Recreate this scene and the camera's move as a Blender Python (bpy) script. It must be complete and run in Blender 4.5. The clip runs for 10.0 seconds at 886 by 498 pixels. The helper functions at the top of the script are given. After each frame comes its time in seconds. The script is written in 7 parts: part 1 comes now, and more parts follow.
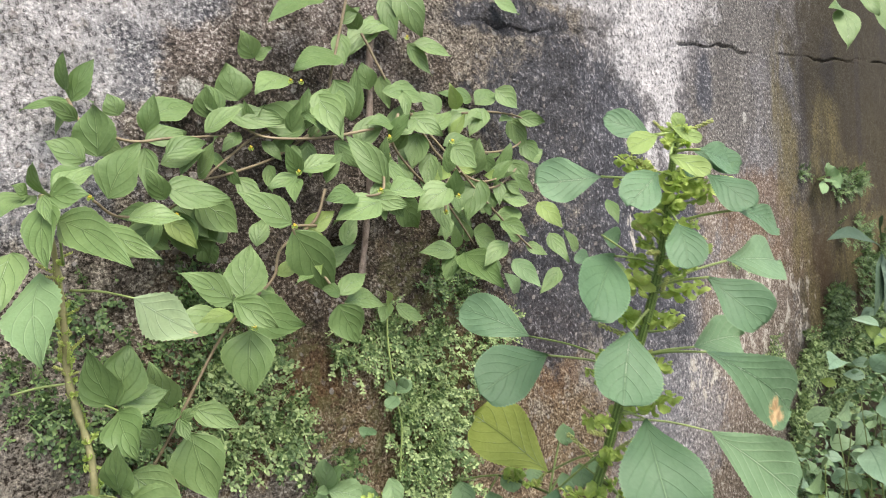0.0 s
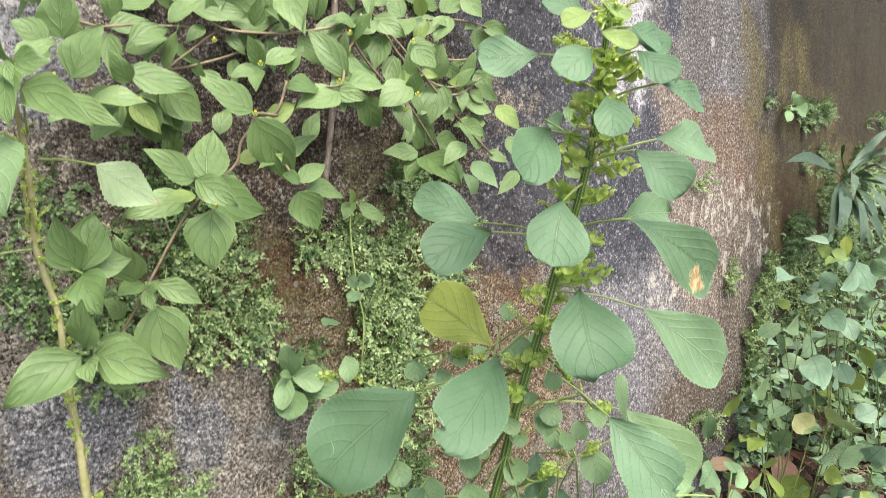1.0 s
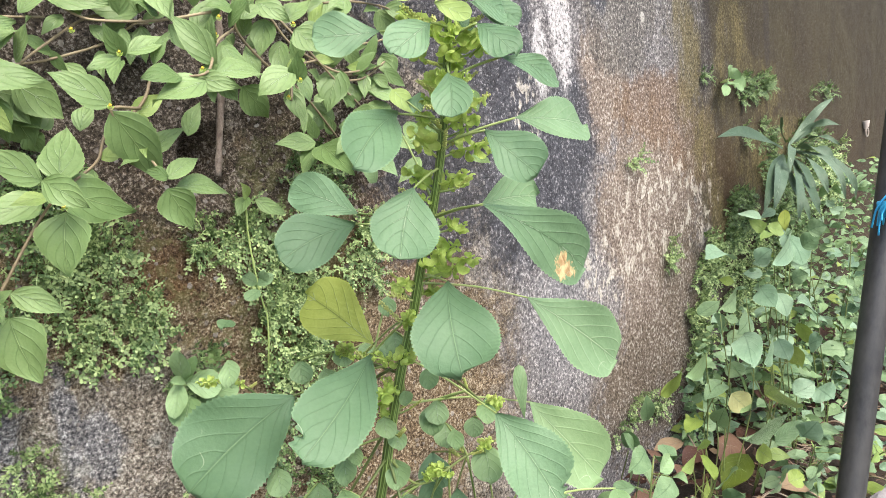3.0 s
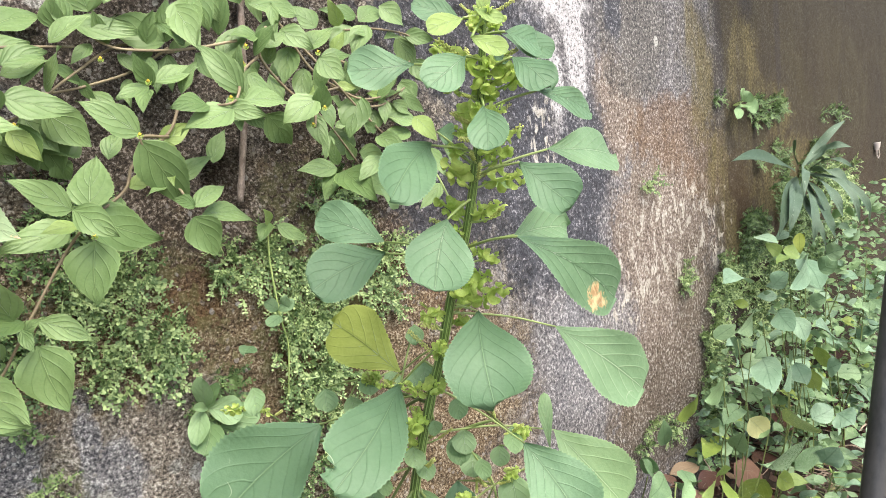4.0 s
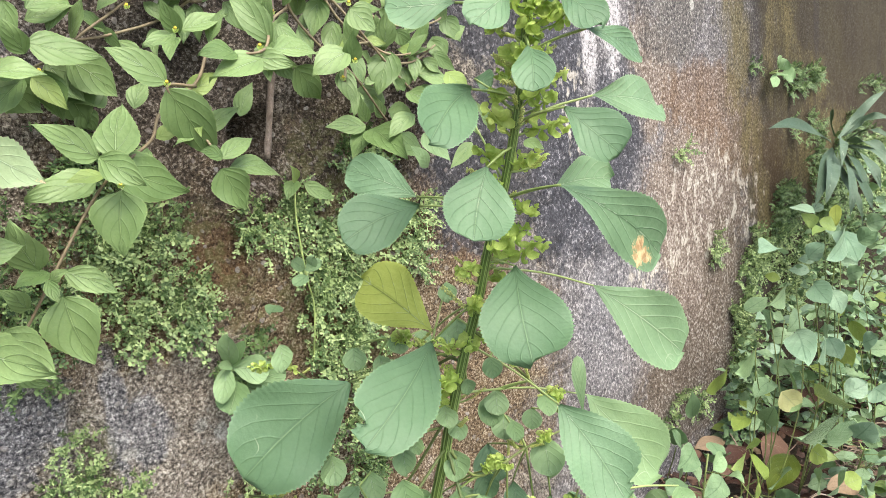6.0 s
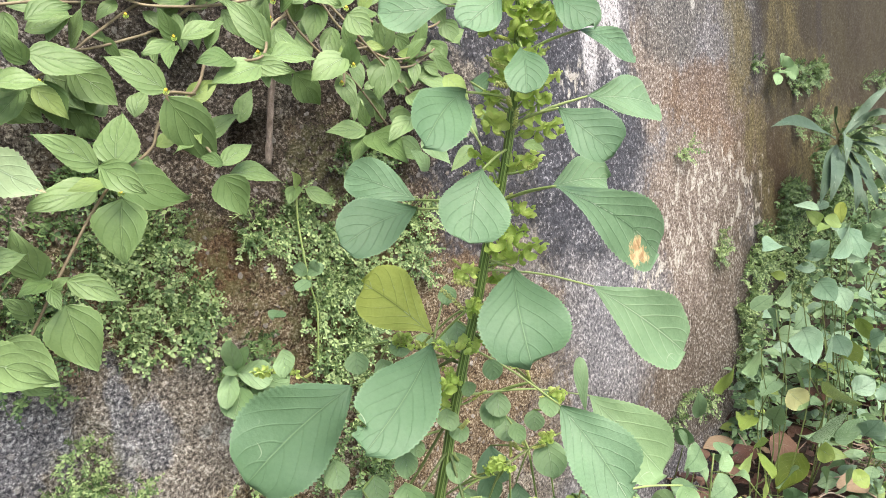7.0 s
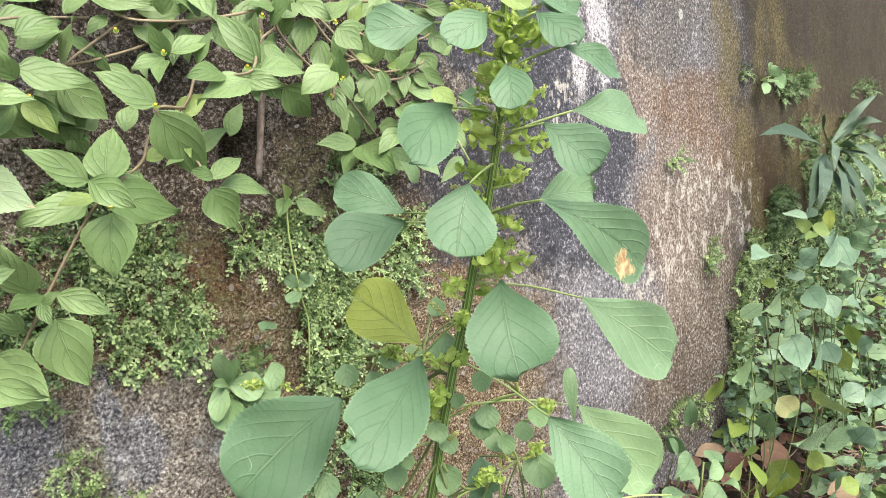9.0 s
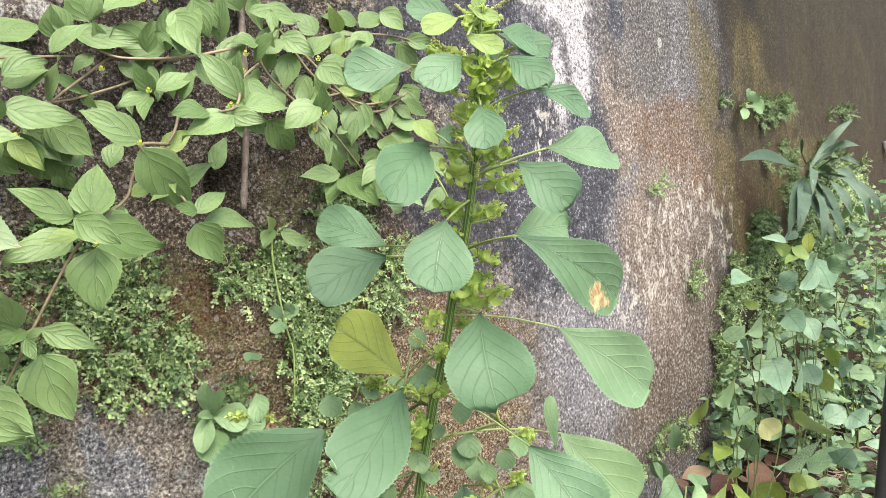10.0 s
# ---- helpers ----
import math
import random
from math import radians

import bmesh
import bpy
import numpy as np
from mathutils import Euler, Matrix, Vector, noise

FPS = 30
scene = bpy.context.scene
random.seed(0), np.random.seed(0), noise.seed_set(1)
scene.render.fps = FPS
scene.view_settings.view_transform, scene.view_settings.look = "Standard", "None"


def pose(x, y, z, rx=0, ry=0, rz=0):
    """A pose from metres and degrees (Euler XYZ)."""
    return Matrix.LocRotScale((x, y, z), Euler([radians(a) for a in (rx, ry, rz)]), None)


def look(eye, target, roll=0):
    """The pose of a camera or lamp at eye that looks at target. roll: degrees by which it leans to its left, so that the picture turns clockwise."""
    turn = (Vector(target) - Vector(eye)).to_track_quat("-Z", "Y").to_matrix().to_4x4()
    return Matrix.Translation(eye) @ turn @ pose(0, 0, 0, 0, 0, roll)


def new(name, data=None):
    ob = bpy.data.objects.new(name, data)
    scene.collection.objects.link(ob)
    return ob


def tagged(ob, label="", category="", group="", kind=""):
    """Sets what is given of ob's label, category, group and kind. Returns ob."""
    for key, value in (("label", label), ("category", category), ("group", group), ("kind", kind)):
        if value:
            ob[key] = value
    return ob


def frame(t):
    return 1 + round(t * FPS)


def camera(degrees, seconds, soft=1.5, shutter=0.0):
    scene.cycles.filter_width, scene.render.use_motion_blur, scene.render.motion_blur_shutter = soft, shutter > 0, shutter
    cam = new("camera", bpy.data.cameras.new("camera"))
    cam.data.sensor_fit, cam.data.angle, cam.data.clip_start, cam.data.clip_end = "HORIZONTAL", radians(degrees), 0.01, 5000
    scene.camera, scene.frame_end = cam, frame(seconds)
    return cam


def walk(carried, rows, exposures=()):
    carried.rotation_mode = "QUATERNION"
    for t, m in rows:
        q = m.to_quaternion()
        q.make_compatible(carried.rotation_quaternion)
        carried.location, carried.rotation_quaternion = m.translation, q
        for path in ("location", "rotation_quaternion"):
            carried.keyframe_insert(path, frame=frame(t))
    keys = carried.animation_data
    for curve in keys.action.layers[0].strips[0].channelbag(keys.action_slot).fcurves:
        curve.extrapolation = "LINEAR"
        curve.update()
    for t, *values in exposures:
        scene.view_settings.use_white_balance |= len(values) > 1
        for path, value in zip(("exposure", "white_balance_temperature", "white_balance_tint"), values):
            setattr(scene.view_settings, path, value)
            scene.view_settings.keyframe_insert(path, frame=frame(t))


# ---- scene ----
# ---- camera and its walk ----
cam = camera(60.0, 10.0, soft=0.8, shutter=0.25)
ROWS = [
    (0.0, 0.0000, 0.0000, 0.6600, 82.000, -0.000, 0.000),
    (0.5, 0.0193, -0.0345, 0.6565, 80.231, 1.276, -1.047),
    (1.0, 0.0214, -0.0332, 0.6256, 77.821, -1.111, -1.022),
    (1.5, 0.0215, -0.0161, 0.6053, 74.860, -3.080, 0.457),
    (2.0, 0.0568, 0.0017, 0.5946, 73.621, -2.230, -1.360),
    (2.5, 0.0797, 0.0037, 0.6197, 75.416, -0.106, -3.276),
    (3.0, 0.0909, -0.0072, 0.6220, 76.937, 0.940, -3.085),
    (3.2, 0.0837, -0.0037, 0.6279, 77.356, 0.619, -3.549),
    (4.3, 0.0759, -0.0061, 0.6288, 78.401, 0.857, -2.313),
    (4.5, 0.0753, -0.0058, 0.6213, 78.170, 0.650, -2.093),
    (5.0, 0.0725, -0.0028, 0.6213, 77.927, 0.503, -1.860),
    (5.5, 0.0718, -0.0002, 0.6191, 77.364, 0.696, -1.374),
    (5.7, 0.0660, 0.0071, 0.6129, 76.869, 0.346, -1.209),
    (6.8, 0.0734, 0.0088, 0.6124, 76.317, 1.330, -0.788),
    (7.0, 0.0727, 0.0068, 0.6125, 76.782, 1.440, -0.771),
    (7.5, 0.0723, 0.0072, 0.6130, 76.624, 1.413, -0.733),
    (8.0, 0.0756, 0.0084, 0.6112, 76.464, 2.149, -0.733),
    (8.5, 0.0741, 0.0075, 0.6112, 76.627, 1.764, -0.884),
    (9.0, 0.0759, 0.0041, 0.6162, 77.330, 1.619, -1.291),
    (9.5, 0.0795, -0.0016, 0.6231, 78.217, 1.786, -1.684),
    (10.0, 0.0817, -0.0041, 0.6249, 78.905, 1.964, -2.179),
]
walk(cam, [(t, pose(x, y, z, rx, ry, rz)) for t, x, y, z, rx, ry, rz in ROWS],
     [(0.0, 1.10), (0.5, 1.20), (1.5, 1.46), (10.0, 1.46)])

# ---- daylight: a bright, thinly overcast sky ----
SUN_UP, SUN_ROUND = radians(58), radians(148)
world = bpy.data.worlds.new("sky")
scene.world = world
world.use_nodes = True
_wn = world.node_tree.nodes
_sky = _wn.new("ShaderNodeTexSky")
_sky.sky_type, _sky.sun_disc = "NISHITA", False
_sky.sun_elevation, _sky.sun_rotation = SUN_UP, SUN_ROUND
_sky.air_density, _sky.dust_density = 1.0, 4.0
_wn["Background"].inputs["Strength"].default_value = 0.15
world.node_tree.links.new(_sky.outputs["Color"], _wn["Background"].inputs["Color"])
_sun = new("sun", bpy.data.lights.new("sun", "SUN"))
_sun.data.energy, _sun.data.angle, _sun.data.color = 2.0, radians(42), (1.0, 0.96, 0.9)
_sun.matrix_world = look((math.sin(SUN_ROUND) * 5, math.cos(SUN_ROUND) * 5, math.tan(SUN_UP) * 5), (0, 0, 0))


# ---- materials ----
class Nodes:
    """A short way to write node materials."""

    def __init__(self, name):
        self.mat = bpy.data.materials.new(name)
        self.mat.use_nodes = True
        self.tree = self.mat.node_tree
        self.bsdf = self.tree.nodes["Principled BSDF"]
        self.out = self.tree.nodes["Material Output"]

    def add(self, kind, **values):
        node = self.tree.nodes.new("ShaderNode" + kind)
        for key, value in values.items():
            if key == "op":
                node.operation = value
            elif key == "blend":
                node.data_type, node.blend_type = "RGBA", value
            elif key == "feature":
                node.feature = value
        return node

    def put(self, socket, value):
        if isinstance(value, bpy.types.NodeSocket):
            self.tree.links.new(value, socket)
        elif isinstance(value, tuple) and len(value) == 3 and socket.type == "RGBA":
            socket.default_value = (*value, 1)
        else:
            socket.default_value = value

    def math(self, op, a, b=0.0, c=0.0):
        node = self.add("Math", op=op)
        for k, value in enumerate((a, b, c)):
            self.put(node.inputs[k], value)
        return node.outputs[0]

    def mix(self, fac, a, b, blend="MIX"):
        node = self.add("Mix", blend=blend)
        self.put(node.inputs[0], fac), self.put(node.inputs[6], a), self.put(node.inputs[7], b)
        return node.outputs[2]

    def noise(self, where, scale, detail=4.0, rough=0.6, warp=0.0):
        node = self.add("TexNoise")
        self.put(node.inputs["Vector"], where)
        for key, value in (("Scale", scale), ("Detail", detail), ("Roughness", rough), ("Distortion", warp)):
            node.inputs[key].default_value = value
        return node.outputs[0]

    def cells(self, where, scale, feature="F1"):
        node = self.add("TexVoronoi", feature=feature)
        self.put(node.inputs["Vector"], where)
        node.inputs["Scale"].default_value = scale
        return node

    def step(self, value, low, high, a=0.0, b=1.0):
        node = self.add("MapRange")
        node.interpolation_type = "SMOOTHSTEP"
        for k, v in enumerate((value, low, high, a, b)):
            self.put(node.inputs[k], v)
        return node.outputs[0]

    def scaled(self, where, sx, sy, sz):
        node = self.add("Mapping")
        self.put(node.inputs["Vector"], where)
        node.inputs["Scale"].default_value = (sx, sy, sz)
        return node.outputs[0]

    def bump(self, height, distance, strength=1.0):
        node = self.add("Bump")
        node.inputs["Strength"].default_value, node.inputs["Distance"].default_value = strength, distance
        self.put(node.inputs["Height"], height)
        self.put(self.bsdf.inputs["Normal"], node.outputs[0])
        return node.outputs[0]

    def gloss(self, rough, specular=0.5):
        self.put(self.bsdf.inputs["Roughness"], rough)
        self.bsdf.inputs["Specular IOR Level"].default_value = specular


def leaf_material(name, dark, light, vein, veins=4.2, lean=0.45, rough=0.5, glow=0.25, spot=None, spots=0.0, relief=0.0006, quilting=0.15, spot_at=None, rib=None):
    """A living or dead leaf: blade colour that varies from leaf to leaf, paler midrib and side veins, some light through the blade."""
    n = Nodes(name)
    uv = n.add("UVMap").outputs[0]
    split = n.add("SeparateXYZ")
    n.put(split.inputs[0], uv)
    along, across = split.outputs[0], split.outputs[1]
    side = n.math("ABSOLUTE", n.math("MULTIPLY_ADD", across, 2.0, -1.0))
    place = n.add("TexCoord").outputs["Object"]
    luck = n.add("ObjectInfo").outputs["Random"]
    wide = n.noise(place, 45.0, 3.0)
    fine = n.noise(place, 420.0, 3.0, 0.7)
    tone = n.math("ADD", n.math("MULTIPLY", luck, 0.6), n.math("MULTIPLY", wide, 0.7))
    blade = n.mix(n.step(tone, 0.2, 1.1), dark, light)
    blade = n.mix(n.step(fine, 0.35, 0.75, 0.0, 0.22), blade, (dark[0] * 0.7, dark[1] * 0.75, dark[2] * 0.7))
    # curved side veins and the midrib
    bent = n.math("ADD", along, n.math("MULTIPLY_ADD", wide, 0.05, -0.025))
    phase = n.math("FRACT", n.math("MULTIPLY", n.math("SUBTRACT", bent, n.math("MULTIPLY", n.math("POWER", side, 1.25), lean)), veins))
    ridge = n.math("ABSOLUTE", n.math("SUBTRACT", phase, 0.5))
    lateral = n.math("MULTIPLY", n.step(ridge, 0.075, 0.015), n.step(side, 1.0, 0.55))
    middle = n.step(side, 0.022, 0.006)
    lines = n.math("MAXIMUM", n.math("MULTIPLY", lateral, 0.55), n.math("MULTIPLY", middle, 0.6))
    colour = n.mix(n.math("MULTIPLY", lateral, 0.20), blade, vein)
    # groove beside the midrib, its shade painted as a darker blade colour
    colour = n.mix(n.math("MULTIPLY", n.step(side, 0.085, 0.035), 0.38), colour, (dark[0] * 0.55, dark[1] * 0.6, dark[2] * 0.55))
    colour = n.mix(n.math("MULTIPLY", middle, 0.55), colour, rib or vein)
    colour = n.mix(n.step(side, 0.93, 0.99, 0.0, 0.30), colour, (light[0] * 1.5, light[1] * 1.4, light[2] * 1.4))
    if spot and spot_at:
        # one blotch of dead tissue, or a dead margin
        blot = n.math("MULTIPLY_ADD", n.noise(place, 130.0, 5.0, 0.75, 0.8), 3.6, -1.8)
        da, db = n.math("SUBTRACT", along, spot_at[0]), n.math("SUBTRACT", across, spot_at[1])
        far = n.math("SQRT", n.math("ADD", n.math("MULTIPLY", da, da), n.math("MULTIPLY", n.math("MULTIPLY", db, db), spot_at[3])))
        near = n.step(n.math("ADD", far, n.math("MULTIPLY", blot, spot_at[2])), spot_at[2] * 1.1, spot_at[2] * 0.8)
        dead = n.mix(n.step(n.noise(place, 210.0, 3.0, 0.6), 0.38, 0.6), spot, (spot[0] * 1.9, spot[1] * 2.1, spot[2] * 2.4))
        rim = n.step(n.math("ABSOLUTE", n.math("SUBTRACT", near, 0.5)), 0.5, 0.2)
        colour = n.mix(near, colour, dead)
        colour = n.mix(n.math("MULTIPLY", rim, 0.5), colour, (0.5, 0.42, 0.2))
    elif spot:
        blot = n.noise(place, 60.0, 4.0, 0.6, 0.5)
        near = n.step(n.math("ADD", blot, n.math("MULTIPLY", n.step(along, 0.55, 0.95), 0.25)), 0.78 - spots, 0.86 - spots)
        colour = n.mix(near, colour, spot)
    # pale winding trails of leaf miners
    trail = n.math("ABSOLUTE", n.math("SUBTRACT", n.noise(place, 55.0, 1.0, 0.4, 0.6), 0.5))
    mined = n.math("MULTIPLY", n.step(trail, 0.014, 0.004), n.step(n.noise(place, 24.0, 1.0), 0.68, 0.74))
    colour = n.mix(n.math("MULTIPLY", mined, 0.55), colour, (0.42, 0.47, 0.33))
    # pale broken scars along the veins of some leaves
    scar = n.math("MULTIPLY", n.math("MAXIMUM", n.step(ridge, 0.028, 0.010), n.step(side, 0.022, 0.008)), n.step(n.noise(place, 150.0, 2.0), 0.50, 0.56))
    scar = n.math("MULTIPLY", n.math("MULTIPLY", scar, n.step(side, 0.62, 0.35)), n.step(luck, 0.45, 0.55))
    colour = n.mix(n.math("MULTIPLY", scar, 0.5), colour, (0.40, 0.48, 0.34))
    n.put(n.bsdf.inputs["Base Color"], colour)
    n.gloss(n.step(fine, 0.2, 0.8, rough - 0.04, rough + 0.12), 0.32)
    quilt = n.math("SINE", n.math("MULTIPLY", ridge, 3.14))
    height = n.math("ADD", n.math("MULTIPLY", quilt, quilting), n.math("ADD", n.math("MULTIPLY", lines, -0.45), n.math("MULTIPLY", n.noise(place, 200.0, 3.0, 0.6), 0.8)))
    normal = n.bump(height, relief)
    thin = n.add("BsdfTranslucent")
    n.put(thin.inputs["Color"], n.mix(0.6, colour, (0.32, 0.5, 0.08), "MULTIPLY") if not spot else colour)
    n.put(thin.inputs["Normal"], normal)
    blend = n.add("MixShader")
    blend.inputs[0].default_value = glow
    n.put(blend.inputs[1], n.bsdf.outputs[0]), n.put(blend.inputs[2], thin.outputs[0])
    n.put(n.out.inputs["Surface"], blend.outputs[0])
    return n.mat


def plain_material(name, dark, light, scale, rough=0.6, bump=0.0005, stretch=(1, 1, 1), fine=6.0, specular=0.4, glow=0.0, each=False, stripes=0):
    """Two tones mixed by noise at two scales, with relief; stripes run along a ribbed stem."""
    n = Nodes(name)
    where = n.scaled(n.add("TexCoord").outputs["Object"], *stretch)
    a, b = n.noise(where, scale), n.noise(where, scale * fine, 5.0, 0.7)
    luck = n.add("NewGeometry").outputs["Random Per Island"] if each else n.add("ObjectInfo").outputs["Random"]
    tone = n.math("ADD", n.math("MULTIPLY", a, 0.6), n.math("ADD", n.math("MULTIPLY", b, 0.4), n.math("MULTIPLY_ADD", luck, 0.5 if each else 0.2, -0.25 if each else -0.1)))
    if stripes:
        split = n.add("SeparateXYZ")
        n.put(split.inputs[0], n.add("UVMap").outputs[0])
        tone = n.math("ADD", n.math("MULTIPLY", tone, 0.5), n.math("MULTIPLY_ADD", n.math("SINE", n.math("MULTIPLY", split.outputs[1], 6.2832 * stripes)), 0.28, 0.25))
    n.put(n.bsdf.inputs["Base Color"], n.mix(n.step(tone, 0.3, 0.7), dark, light))
    n.gloss(n.step(b, 0.2, 0.8, rough - 0.08, rough + 0.08), specular)
    n.bump(n.math("ADD", a, n.math("MULTIPLY", b, 0.6)), bump)
    if glow:
        thin = n.add("BsdfTranslucent")
        n.put(thin.inputs["Color"], n.mix(n.step(tone, 0.3, 0.7), dark, light))
        blend = n.add("MixShader")
        blend.inputs[0].default_value = glow
        n.put(blend.inputs[1], n.bsdf.outputs[0]), n.put(blend.inputs[2], thin.outputs[0])
        n.put(n.out.inputs["Surface"], blend.outputs[0])
    return n.mat


LEAF = {
    "copper": leaf_material("copperleaf_blade", (0.096, 0.176, 0.088), (0.160, 0.268, 0.144), (0.065, 0.13, 0.055), 5.6, 0.48, 0.48, rib=(0.19, 0.295, 0.15)),
    "small": leaf_material("side_shoot_blade", (0.145, 0.24, 0.10), (0.245, 0.36, 0.175), (0.10, 0.17, 0.075), 4.3, 0.48, 0.5, rib=(0.32, 0.42, 0.24)),
    "pale": leaf_material("copperleaf_blade_pale", (0.175, 0.275, 0.125), (0.25, 0.365, 0.18), (0.33, 0.43, 0.24), 4.6, 0.45, 0.5),
    "veined": leaf_material("copperleaf_blade_scarred", (0.135, 0.225, 0.112), (0.205, 0.315, 0.170), (0.40, 0.49, 0.32), 5.4, 0.46, 0.5),
    "young": leaf_material("young_blade", (0.21, 0.31, 0.085), (0.32, 0.42, 0.14), (0.37, 0.47, 0.19), 3.6, 0.45, 0.5, 0.35),
    "under": leaf_material("leaf_underside", (0.25, 0.31, 0.055), (0.34, 0.40, 0.095), (0.10, 0.12, 0.03), 5.2, 0.45, 0.6, 0.4),
    "burnt": leaf_material("blade_with_brown_blotch", (0.1, 0.18, 0.088), (0.165, 0.27, 0.145), (0.065, 0.125, 0.055), 5.6, 0.48, 0.5, 0.22, (0.36, 0.23, 0.11), spot_at=(0.76, 0.24, 0.11, 0.40)),
    "vine": leaf_material("vine_blade", (0.115, 0.188, 0.062), (0.225, 0.325, 0.13), (0.11, 0.19, 0.06), 3.6, 0.62, 0.40, 0.28, relief=0.0008, quilting=0.22, rib=(0.30, 0.40, 0.17)),
    "browned": leaf_material("blade_with_browned_tip", (0.20, 0.28, 0.135), (0.28, 0.37, 0.20), (0.36, 0.43, 0.26), 4.6, 0.45, 0.55, 0.25, (0.36, 0.22, 0.13), spot_at=(1.0, 0.5, 0.10, 0.12)),
    "blue": leaf_material("bluish_blade", (0.125, 0.215, 0.125), (0.27, 0.385, 0.255), (0.1, 0.17, 0.105), 4.3, 0.48, 0.42, 0.2),
    "green": leaf_material("weed_blade", (0.10, 0.175, 0.080), (0.255, 0.365, 0.195), (0.085, 0.15, 0.06), 4.3, 0.48, 0.5, 0.25),
    "lime": leaf_material("yellowing_blade", (0.19, 0.27, 0.05), (0.30, 0.38, 0.10), (0.36, 0.4, 0.14), 3.6, 0.45, 0.5, 0.35, (0.12, 0.09, 0.03), -0.06),
    "cream": leaf_material("cream_yellow_blade", (0.36, 0.37, 0.15), (0.46, 0.45, 0.21), (0.42, 0.42, 0.22), 3.6, 0.45, 0.55, 0.3, (0.2, 0.3, 0.12), 0.14),
    "moss": leaf_material("olive_blade", (0.060, 0.085, 0.008), (0.115, 0.145, 0.018), (0.2, 0.23, 0.05), 5.6, 0.45, 0.4, 0.2),
    "gloss": leaf_material("glossy_blade", (0.11, 0.18, 0.09), (0.18, 0.26, 0.14), (0.25, 0.33, 0.2), 6.6, 0.45, 0.25, 0.12),
    "rust": leaf_material("fallen_leaf_rust", (0.15, 0.085, 0.058), (0.28, 0.165, 0.115), (0.32, 0.21, 0.15), 5.6, 0.45, 0.5, 0.12, (0.10, 0.05, 0.03), -0.05),
    "maroon": leaf_material("fallen_leaf_dark", (0.040, 0.018, 0.013), (0.085, 0.038, 0.026), (0.12, 0.06, 0.04), 5.6, 0.45, 0.5, 0.08),
    "tan": leaf_material("fallen_leaf_tan", (0.20, 0.135, 0.08), (0.31, 0.22, 0.135), (0.35, 0.26, 0.17), 5.6, 0.45, 0.6, 0.15),
    "strap": leaf_material("strap_blade", (0.042, 0.076, 0.040), (0.110, 0.160, 0.105), (0.14, 0.19, 0.14), 2.0, 0.2, 0.58, 0.1),
}
STEM_GREEN = plain_material("green_stem", (0.075, 0.13, 0.025), (0.27, 0.37, 0.12), 60.0, 0.5, 0.0004, (1, 1, 0.15), stripes=7)
STALK = plain_material("pale_leaf_stalk", (0.19, 0.27, 0.075), (0.30, 0.37, 0.13), 70.0, 0.5, 0.0003)
WEEDSTEM = plain_material("dark_green_stem", (0.07, 0.10, 0.03), (0.16, 0.20, 0.06), 60.0, 0.55, 0.0003)
RUNNER = plain_material("vine_runner", (0.13, 0.10, 0.058), (0.27, 0.22, 0.13), 60.0, 0.6, 0.0004)
STRAW = plain_material("straw_stem", (0.20, 0.20, 0.075), (0.38, 0.34, 0.17), 60.0, 0.6, 0.0004)
WOOD = plain_material("woody_twig", (0.13, 0.098, 0.075), (0.42, 0.345, 0.29), 190.0, 0.8, 0.0015, (1, 1, 0.45))
BRACT = plain_material("green_bract", (0.34, 0.48, 0.09), (0.62, 0.73, 0.23), 160.0, 0.5, 0.0003, glow=0.5)
BEAD = plain_material("yellow_green_buds", (0.32, 0.38, 0.08), (0.5, 0.52, 0.18), 200.0, 0.6, 0.0003)
PETAL = plain_material("yellow_floret", (0.42, 0.34, 0.03), (0.62, 0.50, 0.06), 200.0, 0.6, 0.0002)
MOSS = plain_material("tiny_leaves", (0.080, 0.140, 0.044), (0.345, 0.445, 0.185), 26.0, 0.5, 0.0001, fine=14.0, glow=0.18, each=True)
# the same tiny leaves for shaded tufts, the shade put into the colour
MOSS_SHADED = plain_material("shaded_tiny_leaves", (0.040, 0.080, 0.024), (0.155, 0.235, 0.080), 26.0, 0.5, 0.0001, fine=14.0, glow=0.18, each=True)
SOIL = plain_material("soil", (0.013, 0.010, 0.007), (0.052, 0.038, 0.027), 14.0, 0.95, 0.006, fine=9.0)
PIPE = plain_material("black_pipe", (0.011, 0.012, 0.014), (0.052, 0.051, 0.050), 28.0, 0.45, 0.0004, (1, 1, 0.35))
CONCRETE = plain_material("grey_concrete", (0.11, 0.10, 0.10), (0.24, 0.225, 0.225), 25.0, 0.9, 0.002)
BLUE = plain_material("blue_plastic", (0.02, 0.22, 0.42), (0.04, 0.36, 0.60), 30.0, 0.35, 0.0003)
WHITE = plain_material("white_plastic", (0.30, 0.25, 0.21), (0.48, 0.42, 0.38), 60.0, 0.5, 0.0002)
TWIG = plain_material("dry_twig", (0.16, 0.11, 0.08), (0.36, 0.28, 0.21), 70.0, 0.8, 0.0004)


